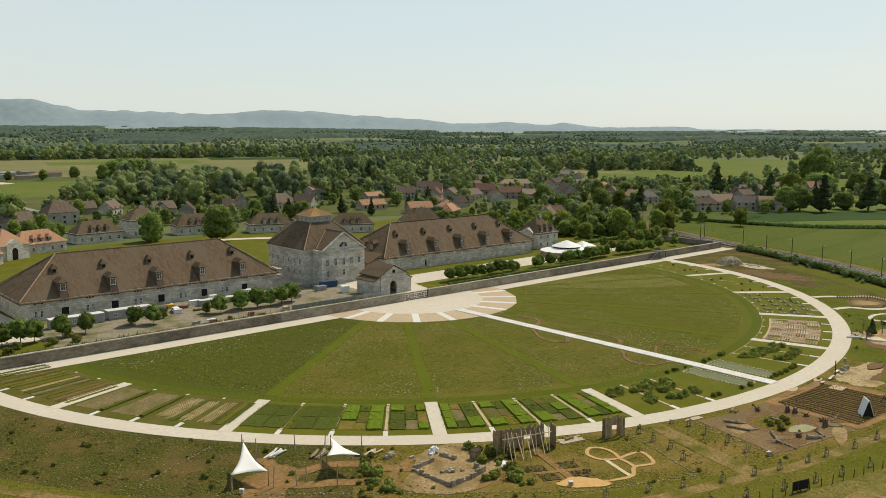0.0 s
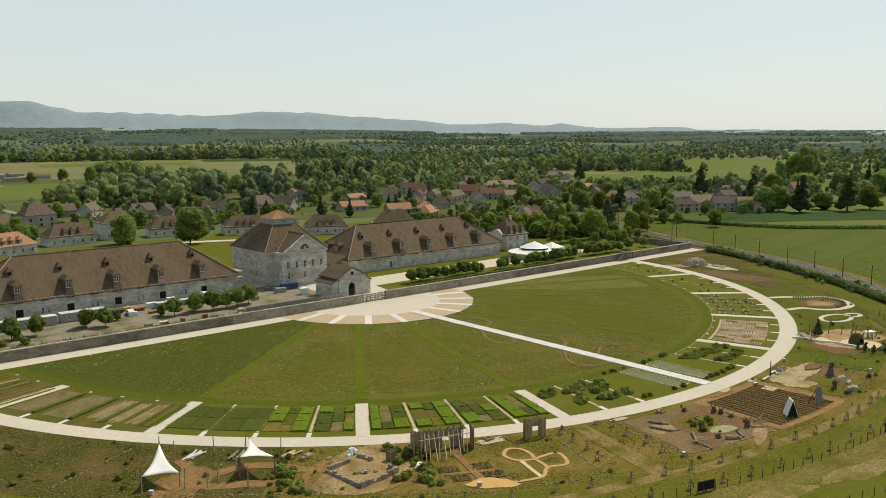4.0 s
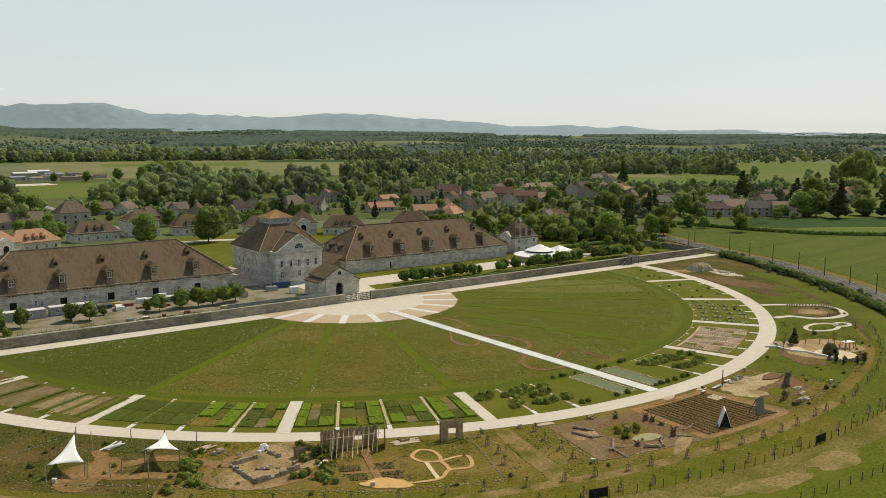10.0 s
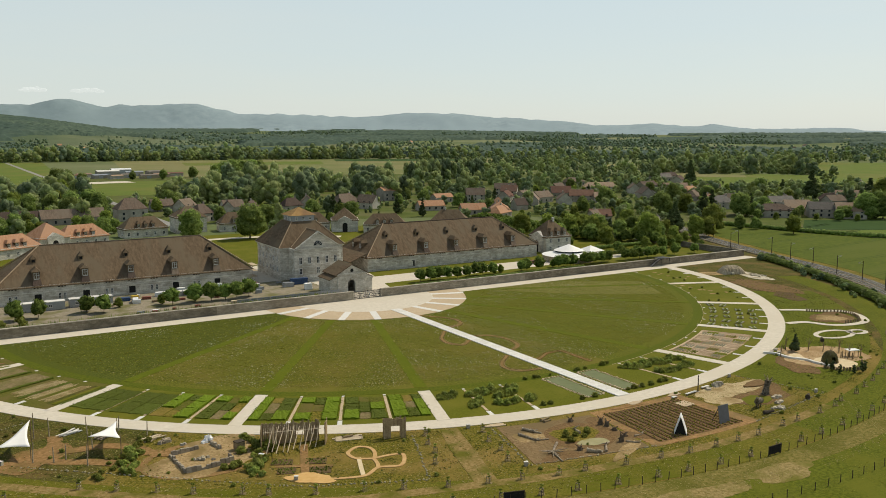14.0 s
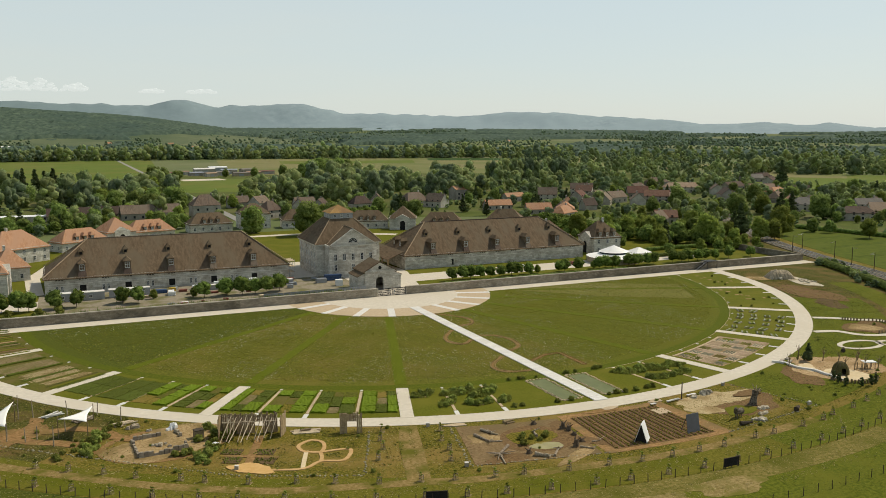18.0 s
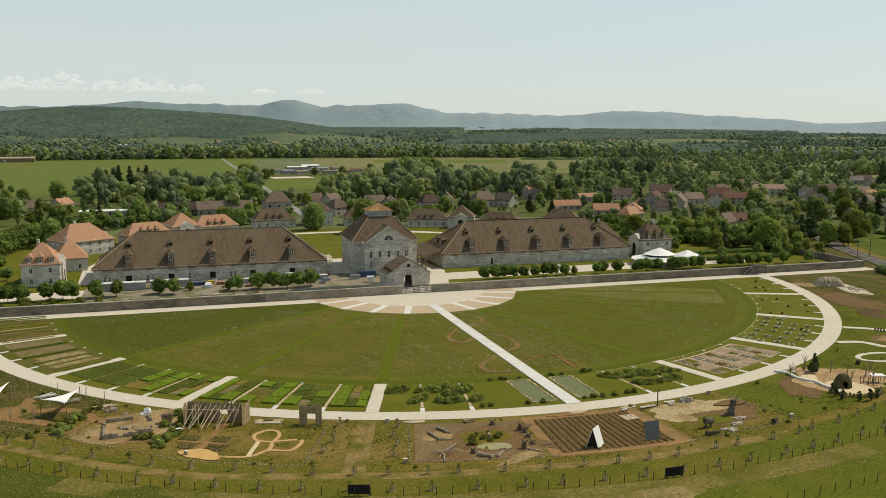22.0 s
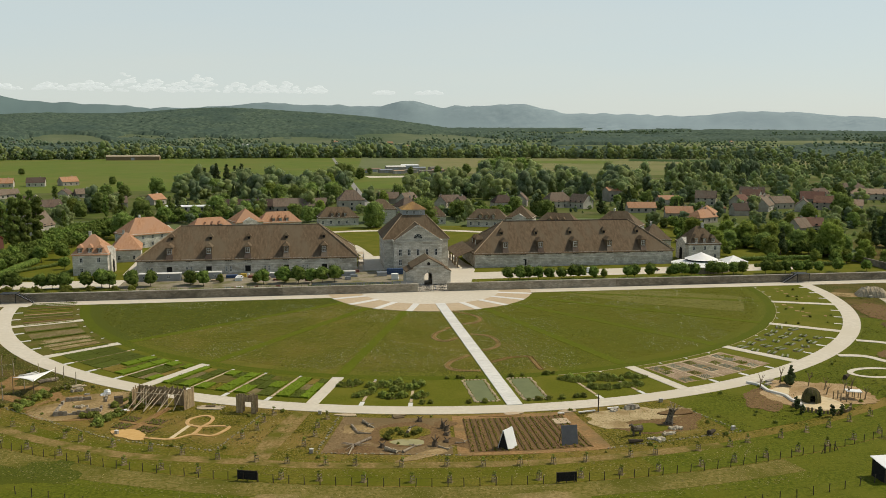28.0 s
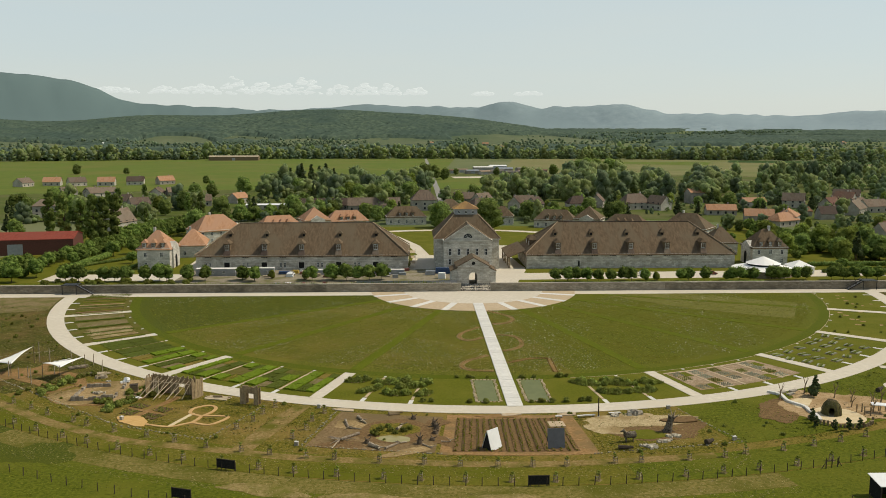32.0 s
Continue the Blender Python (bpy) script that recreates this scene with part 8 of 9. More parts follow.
tufts("meadow_tufts", "uneven tufts of tall meadow grass", 44000, TUFT, 0.22, in_meadow, 1)
tufts("meadow_dry_tufts", "pale dry tufts in the meadow", 38000, TUFTD, 0.17, in_dry, 2)
tufts("garden_tufts", "weedy grass tufts of the outer gardens", 52000, TUFT, 0.14, in_outer, 3)
TUFTK = mat("dark_weed_tufts", (0.040, 0.050, 0.008), (0.085, 0.092, 0.016), 0.7, 0.95, 0.0, island=0.3, leafy=0.3)


def in_weeds(rs, n):
    r, a = np.sqrt(rs.uniform(124 ** 2, 145 ** 2, n)), rs.uniform(-82, 84, n)
    keep = np.array([noise.noise(Vector((p * math.sin(radians(q)) * 0.16, p * math.cos(radians(q)) * 0.16, 2.0))) for p, q in zip(r, a)]) > 0.0
    return r[keep], a[keep]


tufts("weed_tufts", "dark weedy tufts of the outer gardens", 24000, TUFTK, 0.19, in_weeds, 7)
tufts("garden_dry_tufts", "pale dry tufts of the outer gardens", 20000, TUFTD, 0.14, lambda rs, n: (np.sqrt(rs.uniform(124 ** 2, 153 ** 2, n)), rs.uniform(-80, 14, n)), 4)


WHITEFL = mat("white_meadow_flowers", (0.480, 0.470, 0.340), (0.640, 0.630, 0.520), 0.8, 0.9, 0.0)


def in_flowers(rs, n):
    r, a = np.sqrt(rs.uniform(20 ** 2, 97 ** 2, n)), rs.uniform(-88, 88, n)
    keep = np.array([noise.noise(Vector((p * math.sin(radians(q)) * 0.045, p * math.cos(radians(q)) * 0.045, 5.0))) for p, q in zip(r, a)]) > 0.02
    return r[keep], a[keep]


tufts("meadow_flowers", "white flowering patches in the meadow grass", 26000, WHITEFL, 0.12, in_flowers, 9)


def in_outside(rs, n):
    r, a = np.sqrt(rs.uniform(156 ** 2, 182 ** 2, n)), rs.uniform(-72, 62, n)
    keep = (r > 160.8) | (a > 14) | (rs.uniform(size=n) < 0.2)
    return r[keep], a[keep]


tufts("field_tufts", "short uneven grass tufts outside the fence", 40000, TUFT, 0.12, in_outside, 5)
tufts("field_dry_tufts", "short dry grass tufts outside the fence", 9000, TUFTD, 0.11, lambda rs, n: (np.sqrt(rs.uniform(156 ** 2, 163 ** 2, n)), rs.uniform(-70, 14, n)), 6)

# ---- courts of the old works ----
random.seed(101)


def hedge(pts, w, h, label="long clipped green garden hedge", material=None):
    """A clipped hedge along points: a lumpy body with leaf sprays."""
    s = thing("hedge", label, "hedge", "hedges")
    V, F, k, C, N = [], [], 0, [], []
    iv, jf = ICO1
    for (xa, ya), (xb, yb) in zip(pts[:-1], pts[1:]):
        n = max(2, int(math.hypot(xb - xa, yb - ya) / (w * 0.6)))
        for i in range(n):
            t = (i + 0.5) / n
            c = np.array([xa + (xb - xa) * t, ya + (yb - ya) * t, h * 0.5])
            d = iv * (1 + rng.uniform(-0.15, 0.15, size=(len(iv), 1))) * np.array([w * 0.62, w * 0.62, h * 0.55 * rng.uniform(0.9, 1.1)])
            V.append(c + d)
            F.append(jf + k)
            k += len(iv)
            C.append(c + d[rng.integers(0, len(iv), 14)] * 1.05)
            N.append(np.tile(np.array([0, 0, 1.0]), (14, 1)))
    lv, lf = leaf_cards(np.concatenate(C), np.concatenate(N), 0.16 * min(2, w), rng)
    part("leaves", array_mesh("leaves", np.concatenate(V + [lv]), np.concatenate(F + [lf + k]), material or LEAF), None, s)
    return s


hedge([(-150, -0.7), (-10, -0.7)], 0.9, 2.85)
hedge([(24, 9.5), (100, 10.5)], 1.0, 0.9)
hedge([(-149, 37.5), (-124, 37)], 1.6, 1.3)
hedge([(-147, 53.8), (-134, 74)], 1.6, 1.3)
hedge([(-128, 34), (-126, 70)], 1.4, 1.0)
hedge([(-187, 30), (-158, 30)], 3.4, 2.8, material=LEAFC)
hedge([(-187, 42), (-162, 42)], 3.4, 3.2, material=LEAFC)
hedge([(-186, 54), (-163, 54)], 3.4, 3.2, material=LEAFC)
hedge([(-148, 44), (-146, 78)], 3.0, 2.6, material=LEAFC)
hedge([(130, 30), (165, 30)], 1.6, 1.6)
hedge([(132, 46), (166, 46)], 1.6, 1.8)


def portacabin(x, y, L):
    s = thing("site_cabin", "long white flat-roofed site cabin", "cabin", "site cabins", pose(x, y, 0))
    part("wall", M().box(0, 0, 0.15, L, 2.9, 2.4), ZINC, s)
    part("roof", M().box(0, 0, 2.55, L + 0.2, 3.1, 0.16), CONC, s)
    part("skid", M().box(0, 0, 0, L - 0.4, 2.4, 0.15), IRON, s)
    for k in range(int(L / 4)):
        window(s, -L / 2 + 2 + k * 4, -1.45, 1.0, 1.1, 0.9)
    part("door", M().box(L / 2 - 1.0, -1.46, 0.2, 0.9, 0.06, 2.0), ZINC, s)


portacabin(-91.0, 31.2, 14.0)
portacabin(-76.5, 32.2, 12.2)


def pallet_stack(x, y, w, d, h, material, label):
    s = thing("material_stack", label, "stack", "site stacks", pose(x, y, 0, 0, 0, random.uniform(-8, 8)))
    for i in range(3):
        part("layer", M().box(random.uniform(-0.1, 0.1), 0, 0.14 + i * (h - 0.14) / 3, w, d, (h - 0.14) / 3 - 0.04), material, s)
    part("pallet", M().box(0, 0, 0, w * 1.02, d * 1.02, 0.12), WOODB, s)


PAINTR = mat("red_paint", (0.190, 0.062, 0.042), (0.240, 0.084, 0.060), 2.0, 0.4)
PAINTD = mat("dark_red_boards", (0.090, 0.035, 0.026), (0.140, 0.055, 0.040), 2.0, 0.8)
PAINTB = mat("blue_tarpaulin", (0.030, 0.060, 0.130), (0.050, 0.090, 0.180), 1.0, 0.5)
PAINTY = mat("yellow_paint", (0.500, 0.320, 0.040), (0.600, 0.400, 0.060), 2.0, 0.45)
for x, y, w, d, h, mm, lab in ((-67, 33.5, 4.0, 2.2, 1.2, PAINTB, "blue tarpaulin-covered site stack"), (-63, 35, 2.0, 1.6, 1.3, PAINTY, "yellow site machine stack"), (-60, 33, 2.6, 1.6, 0.9, PAINTR, "red stacked site barriers"),
                               (-55, 36, 3.2, 2.0, 1.4, WHITEM, "white wrapped pallets on bare ground"), (-48, 38, 2.4, 1.6, 1.8, WHITEM, "white wrapped pallets on bare ground"), (-36, 38.5, 3.0, 2.0, 2.0, WHITEM, "white wrapped pallets on bare ground"), (-40, 30, 2.4, 1.4, 0.8, WOODP, "stacked pale timber on bare ground"),
                               (-30, 26, 3.0, 1.5, 0.7, STONE, "stacked pale stone blocks on the ground"), (-24, 30, 2.5, 1.5, 1.0, ZINC, "grey site crates on the ground"), (-14, 30, 3.5, 2.0, 1.6, ZINC, "grey steel site skip"), (-10, 22, 2.4, 2.0, 2.2, WHITEM, "white site toilet cabin"),
                               (-9, 33, 6.0, 1.6, 2.2, PAINTB, "blue tarpaulin fence before the house"), (-58, 27, 3.0, 1.2, 0.7, WOODB, "brown timber stack on bare ground"), (-51, 26, 2.4, 1.2, 0.7, PAINTR, "red stacked site barriers"), (-72, 27, 2.8, 1.2, 0.8, WOODP, "stacked pale timber on bare ground")):
    pallet_stack(x, y, w, d, h, mm, lab)
YARD = mat("grey_yard_gravel", (0.200, 0.170, 0.118), (0.330, 0.285, 0.210), 1.2, 0.95, 0.02, (0.150, 0.142, 0.060), 0.15)
surface("works_yard", M().strip([(-103, 5.5), (-4, 5.5)], [(-103, 43), (-4, 43)], -0.1, 0.08), YARD, "trodden pale gravel building yard", "ground")
s_ = thing("site_fence", "grey mesh site fence panels", "fence")
for i in range(16):
    part("panel", M().box(-38 + i * 2.1, 7.0, 0.1, 2.0, 0.05, 1.9), ZINC, s_)
s_ = thing("scaffold", "steel scaffold at the end of the long hall", "scaffold")
for x in (-21.5, -19.5):
    for y in (45, 48, 51):
        part("standard", M().rod((x, y, 0), (x, y, 6.5), 0.05, 0.05, 5), ZINC, s_)
for z in (2.0, 4.0, 6.0):
    part("deck", M().box(-20.5, 48, z, 2.2, 6.5, 0.08), WOODP, s_)
for x, y in ((-58, 22), (-70, 24), (-48, 22), (-79, 23)):
    tree("light", x, y, 0.28, "young court trees", "thin young court tree")
for x, y in ((60.5, 15), (64.5, 16), (89, 16), (106.5, 18)):
    tree("light", x, y, 0.26, "young court trees", "small young tree on the court lawn")


def car(x, y, rot, paint, label, van=False):
    s = thing("car", label, "car", "parked cars", pose(x, y, 0.06, 0, 0, rot))
    h = 1.3 if van else 0.95
    b = M()
    prof = [(-2.1, 0.35), (2.1, 0.35), (2.15, 0.75), (1.2, 0.95), (0.6, h + 0.5), (-1.6, h + 0.5), (-2.1, 0.95)]
    n = len(prof)
    b.add([(u, -0.85, z) for u, z in prof] + [(u, 0.85, z) for u, z in prof], [tuple(range(n)), tuple(range(2 * n - 1, n - 1, -1))] + [(n + i, n + (i + 1) % n, (i + 1) % n, i) for i in range(n)])
    part("body", b, paint, s)
    for q in (-0.86, 0.86):
        part("side_window", M().box(-0.5, q, 0.98, 1.9, 0.03, 0.4), GLASSD, s)
        for u in (-1.3, 1.3):
            w = part("wheel", M().rod((u, q - 0.08, 0.32), (u, q + 0.08, 0.32), 0.32, 0.32, 12), DARK, s)
            part("rim", M().rod((u, q * 1.11 - 0.01, 0.32), (u, q * 1.11 + 0.01, 0.32), 0.18, 0.18, 8), ZINC, w)
    part("windscreen", M().add([(1.2, -0.75, 0.98), (1.2, 0.75, 0.98), (0.66, 0.75, h + 0.42), (0.66, -0.75, h + 0.42), (1.24, -0.75, 0.98), (1.24, 0.75, 0.98), (0.7, 0.75, h + 0.42), (0.7, -0.75, h + 0.42)],
                               [(3, 2, 1, 0), (4, 5, 6, 7), (0, 1, 5, 4), (2, 3, 7, 6), (1, 2, 6, 5), (3, 0, 4, 7)]), GLASSD, s)


random.seed(118)
for k in range(34):
    x, y = random.uniform(-72, -8), random.choice((random.uniform(4, 12), random.uniform(22, 42)))
    mm, lab = random.choice(((WHITEM, "white wrapped building material on the yard"), (WOODP, "stacked pale boards on the yard"), (ZINC, "grey steel crate on the yard"), (STONE, "pile of cut stone blocks on the yard"), (PAINTB, "blue covered crate on the yard"), (WOODB, "brown wooden trestle on the yard"), (PAINTR, "red plastic barrier on the yard")))
    pallet_stack(x, y, random.uniform(0.8, 2.4), random.uniform(0.7, 1.4), random.uniform(0.5, 1.4), mm, lab)
for k in range(16):
    s_ = thing("stake", "upright wooden stake of a young planting", "stake", "yard stakes")
    part("shaft", M().rod((-66 + k * 2.2, 6.5 + (k % 3), 0), (-66 + k * 2.2, 6.5 + (k % 3), 1.9), 0.06, 0.05, 5), WOODP, s_)
for k in range(5):
    s_ = thing("work_hut", "low grey flat-roofed work container", "container", "work containers", pose(-52 + k * 6.4, 33.0, 0))
    part("wall", M().box(0, 0, 0.1, 6.0, 2.4, 1.5), ZINC, s_)
    part("roof", M().box(0, 0, 1.6, 6.1, 2.5, 0.12), CONC, s_)
for line in (((-163, 140), (-156, 172), (-147, 203), (-131, 219), (-103, 231), (-75, 236)), ((161, 165), (156, 115), (157, 90), (168, 64), (180, 46)), ((47, 231), (62, 240), (80, 254))):
    pts = smoothed(line, 6)
    d = 0.0
    for (xa, ya), (xb, yb) in zip(pts[:-1], pts[1:]):
        L = math.hypot(xb - xa, yb - ya)
        while d < L:
            for off in (0, 6.0):
                tree("clipped", xa + (xb - xa) * d / L + off * (yb - ya) / L, ya + (yb - ya) * d / L - off * (xb - xa) / L, random.uniform(1.0, 1.3), "clipped alley trees", "clipped alley tree with a dense green crown")
            d += 6.4
        d -= L
car(63.5, 27, 8, WHITEM, "white van parked on the gravel court", True)
car(87.5, 27, 5, PAINTR, "small red car parked by the trees")
car(-64.0, 29.5, 80, WHITEM, "white car parked in the building yard")


def marquee(x, y, r, apex, label):
    s = thing("marquee", label, "tent", "marquees", pose(x, y, 0))
    n = 20
    ring = lambda q, z: [(q * math.cos(2 * math.pi * i / n), q * math.sin(2 * math.pi * i / n), z) for i in range(n)]
    t = M().add(ring(r * 0.56, apex * 0.62) + [(0, 0, apex)], [(i, (i + 1) % n, n) for i in range(n)] + [tuple(range(n - 1, -1, -1))])
    part("top_cone", t, SAILM, s, "white cloth cone")
    part("clerestory", M().add(ring(r * 0.52, apex * 0.5) + ring(r * 0.52, apex * 0.62), [(i, (i + 1) % n, n + (i + 1) % n, n + i) for i in range(n)]), GLASSD, s, "dark window band")
    part("skirt_roof", M().add(ring(r, apex * 0.36) + ring(r * 0.52, apex * 0.52), [(i, (i + 1) % n, n + (i + 1) % n, n + i) for i in range(n)] + [tuple(range(n - 1, -1, -1))]), SAILM, s, "white cloth skirt roof")
    part("side_wall", M().add(ring(r * 0.96, 0) + ring(r * 0.96, apex * 0.36), [(i, (i + 1) % n, n + (i + 1) % n, n + i) for i in range(n)]), WOODG, s, "grey side wall")
    for i in range(0, n, 2):
        p = ring(r * 0.98, 0)[i]
        part("tent_post", M().rod(p, (p[0], p[1], apex * 0.36), 0.08, 0.08, 5), ZINC, s)


marquee(106.8, 28.0, 11.0, 6.6, "large round white marquee with a raised middle")
s_ = thing("side_tent", "small white pitched tent beside the marquee", "tent")
part("canopy", M().add([(117.5, 27.5, 2.5), (126, 27.5, 2.5), (126, 35.5, 2.5), (117.5, 35.5, 2.5), (121.7, 31.5, 4.6)], [(0, 1, 4), (1, 2, 4), (2, 3, 4), (3, 0, 4), (3, 2, 1, 0)]), SAILM, s_)
part("wall", M().box(121.7, 31.5, 0, 8.0, 7.6, 2.5), SAILM, s_)

# planted quarters beside the halls
for line in (((-161, 44), (-160, 66), (-159, 88), (-157, 114), (-152, 139), (-147, 167), (-139, 189), (-125, 200)), ((-152, 58), (-150, 90), (-146, 120), (-140, 148), (-134, 166)), ((-172, 30), (-170, 62))):
    pts = smoothed(line, 6)
    d = 0.0
    for (xa, ya), (xb, yb) in zip(pts[:-1], pts[1:]):
        L = math.hypot(xb - xa, yb - ya)
        while d < L:
            tree("clipped", xa + (xb - xa) * d / L + random.uniform(-0.7, 0.7), ya + (yb - ya) * d / L, random.uniform(0.9, 1.2), "clipped alley trees", "clipped alley tree with a dense green crown")
            d += 5.6
        d -= L
for x, y in ((-128, 214), (-121, 222), (-114, 228), (-107, 236), (-100, 243), (-93, 248), (-86, 253), (-79, 257), (-72, 262), (-42, 218), (-36, 224), (-48, 226)):
    tree("broad", x, y, random.uniform(0.55, 0.72), "alley trees behind the pavilions", "dense dark green tree in a row behind the pavilions")
for x, y, q in ((-145, 81, 1.3), (-139, 88, 1.3), (-158, 19, 1.5), (-165, 24, 1.4), (-154, 29, 1.3), (-141, 30, 0.9), (-172, 20, 1.5), (-131, 62, 0.9)):
    tree("clipped", x, y, q, "orchard trees")
for x in range(132, 186, 8):
    for y in range(24, 130, 9):
        if random.random() < (0.42 if y < 70 else 0.66):
            tree("clipped" if random.random() < 0.9 else "light", x + random.uniform(-1.5, 1.5), y + random.uniform(-1.0, 1.0), random.uniform(0.75, 1.05), "orchard trees")
tree("broad", -6, 186, 1.0, "", "large round tree on the court lawn")
tree("broad", 18, 166, 1.25, "", "large spreading tree on the court lawn")
tree("conifer", 158, 60, 0.8)
tree("light", 176, 52, 1.2)
surface("rear_lawn_path", ribbon(smoothed([(-60, 150), (-30, 168), (0, 172), (30, 168), (60, 150)], 6), 6, -0.1, 0.07), PATH_M, "curved pale court road", "path")
surface("side_path", ribbon([(-104, 45), (-106, 80), (-100, 110)], 5, -0.1, 0.065), PATH_M, "pale gravel path beside the hall", "path")
surface("side_path", ribbon([(20, 44), (16, 80), (20, 110)], 5, -0.1, 0.065), PATH_M, "pale gravel path beside the hall", "path")
surface("side_path", ribbon([(-20, 44), (-16, 80), (-20, 110), (-35, 160)], 5, -0.1, 0.066), PATH_M, "pale gravel path beside the hall", "path")
surface("axis_road", M().strip([(-2.6, 240), (-2.6, 1480)], [(2.6, 240), (2.6, 1480)], -0.4, 0.16), ASPH, "straight grey road on the axis", "road")


# ---- village ----
PLAINWIN = M().box(0, 0, 0, 1.15, 0.1, 1.5).mesh("window")


def plain_window(parent, x, y, z, rot):
    part("window", PLAINWIN, GLASSD, parent).matrix_basis = pose(x, y, z, 0, 0, rot)


def village_house(x, y, w, d, h, rh, rot, roofmat, label, hip=False, group="village houses", chim=1, wins=True):
    s = thing("house", label, "house", group, pose(x, y, gz(x, y), 0, 0, rot))
    if hip:
        part("wall", M().box(0, 0, 0, w, d, h), RENDER, s)
        part("roof", hip_roof(-w / 2, w / 2, -d / 2, d / 2, h, h + rh, d * 0.42, 0.4), roofmat, s)
    else:
        part("wall", gable_wall(-w / 2, w / 2, -d / 2, d / 2, h, h + rh - 0.2), RENDER, s)
        part("roof", gable_roof(-w / 2, w / 2, -d / 2, d / 2, h, h + rh, 0.4), roofmat, s)
    for k in range(chim):
        part("chimney", M().box(w * (0.25 - 0.5 * k), 0.6, h + rh * 0.5, 0.7, 0.9, rh * 0.5 + 1.0), RENDER, s)
    if wins:
        n = max(2, int(w / 4.5))
        for st in range(2 if h > 4.5 else 1):
            for k in range(n):
                plain_window(s, (k + 0.5) * w / n - w / 2, -d / 2, 1.0 + st * 2.8, 0)
    return s


def vh(x, y, w=13, d=9, h=4.2, rh=4.0, rot=0, roof=None, hip=False, label="", chim=1, wins=True):
    village_house(x, y, w, d, h, rh, rot, roof or TILEV, label or ("pale rendered village house with a hipped tiled roof" if hip else "pale rendered village house with a gabled tiled roof"), hip, chim=chim, wins=wins)


vh(185, 342, 11, 10, 8.2, 2.6, 10, TILEO, label="tall white house with an orange tiled roof")
vh(215, 308, 16, 8, 4.0, 2.6, 5, TILEO, label="long white house with orange tiles")
vh(172, 252, 18, 9, 3.6, 3.2, -8, TILEO, label="low house with bright orange tiles")
vh(180, 212, 16, 9, 3.8, 3.6, -15, TILEO, label="low barn with orange tiles")
vh(190, 198, 12, 9, 4.0, 3.6, 80)
vh(60, 290, 13, 9, 4.4, 4.4, 60)
vh(48, 300, 11, 8, 4.4, 4.2, 75)
vh(90, 297, 14, 9, 4.4, 4.6, 10, hip=True)
vh(106, 308, 12, 9, 5.0, 4.4, 70)
vh(128, 294, 20, 11, 5.0, 5.5, 20, hip=True)
vh(143, 288, 14, 10, 4.6, 5.0, -60)
vh(-14, 292, 17, 13, 7.5, 6.0, 5, hip=True, label="large pale manor house with a steep hipped roof")
vh(-47, 288, 34, 10, 4.2, 4.6, 3, label="long barn with a brown tiled roof")
vh(-84, 296, 40, 9, 3.6, 4.2, 2, label="long low barn with brown tiles")
vh(-118, 300, 30, 8, 3.4, 0.6, 3, WHITEM, label="long low hall with a white sheet roof", chim=0)
vh(20, 262, 13, 11, 5.5, 5.0, 30, hip=True)
vh(28, 330, 12, 10, 4.6, 4.2, 40)
vh(-177, 180, 15, 11, 5.0, 6.5, 70, label="old stone barn with a brown roof")
vh(-246, 252, 14, 11, 7.5, 3.5, 20, hip=True, label="tall pale house with a slate roof")
vh(-205, 300, 13, 9, 4.5, 4.0, 40)
vh(-225, 330, 12, 9, 4.5, 4.0, -20)
vh(-170, 330, 12, 9, 4.2, 4.0, 15)
vh(-150, 355, 13, 9, 4.2, 3.6, 60, TILEO)
for x, y, w, roof in ((190, 196, 16, TILEO), (257, 251, 19, TILEV), (320, 296, 16, TILEM), (282, 245, 14, TILEV), (306, 254, 18, TILEM), (390, 328, 30, TILET), (315, 241, 12, TILET), (369, 250, 28, TILEV), (403, 299, 14, TILEV),
                      (438, 285, 21, TILET), (444, 252, 17, TILEV), (363, 180, 15, TILEO), (374, 172, 15, TILEV), (348, 157, 14, TILEG), (381, 135, 17, TILEG), (355, 103, 16, TILET), (329, 100, 20, TILEV), (432, 133, 15, TILEV),
                      (473, 148, 22, TILET), (354, 83, 18, TILEG), (361, 70, 17, TILET), (216, 132, 12, TILEM), (596, 598, 21, TILEO), (557, 419, 22, TILEG), (513, 145, 14, TILET), (542, 125, 17, TILEO),
                      (258, 285, 15, TILEM), (240, 300, 14, TILEV), (300, 345, 18, TILEV), (285, 318, 13, TILEM)):
    vh(x, y, w, random.uniform(8.5, 11), random.uniform(4.0, 5.6), random.uniform(3.4, 5.0), random.choice((-40, -35, -28, 48, 55)) + random.uniform(-8, 8), roof, random.random() < 0.3)
for k in range(6):
    vh(-398 + k * 25 + random.uniform(-3, 3), 548 + k * 10 + random.uniform(-12, 12), 16, 11, 4.2, 4.4, random.choice((10, 75, -20, 40)), TILEO if k % 2 else TILEV)
for k in range(6):
    vh(random.uniform(-330, -190), random.uniform(400, 470), 12, 9, 3.6, 3.6, random.uniform(0, 90), TILEV)


def shed(x, y, w, d, h, rot, wallm, roofm, label):
    z = gz(x, y)
    s = thing("shed", label, "industrial shed", "industrial sheds", pose(x, y, z, 0, 0, rot))
    part("wall", gable_wall(-w / 2, w / 2, -d / 2, d / 2, h, h + d * 0.10), wallm, s)
    part("roof", gable_roof(-w / 2, w / 2, -d / 2, d / 2, h, h + d * 0.11, 0.3), roofm, s)
    part("gate", M().box(0, -d / 2 - 0.05, 0, min(6, w * 0.3), 0.1, h * 0.7), ZINC, s)


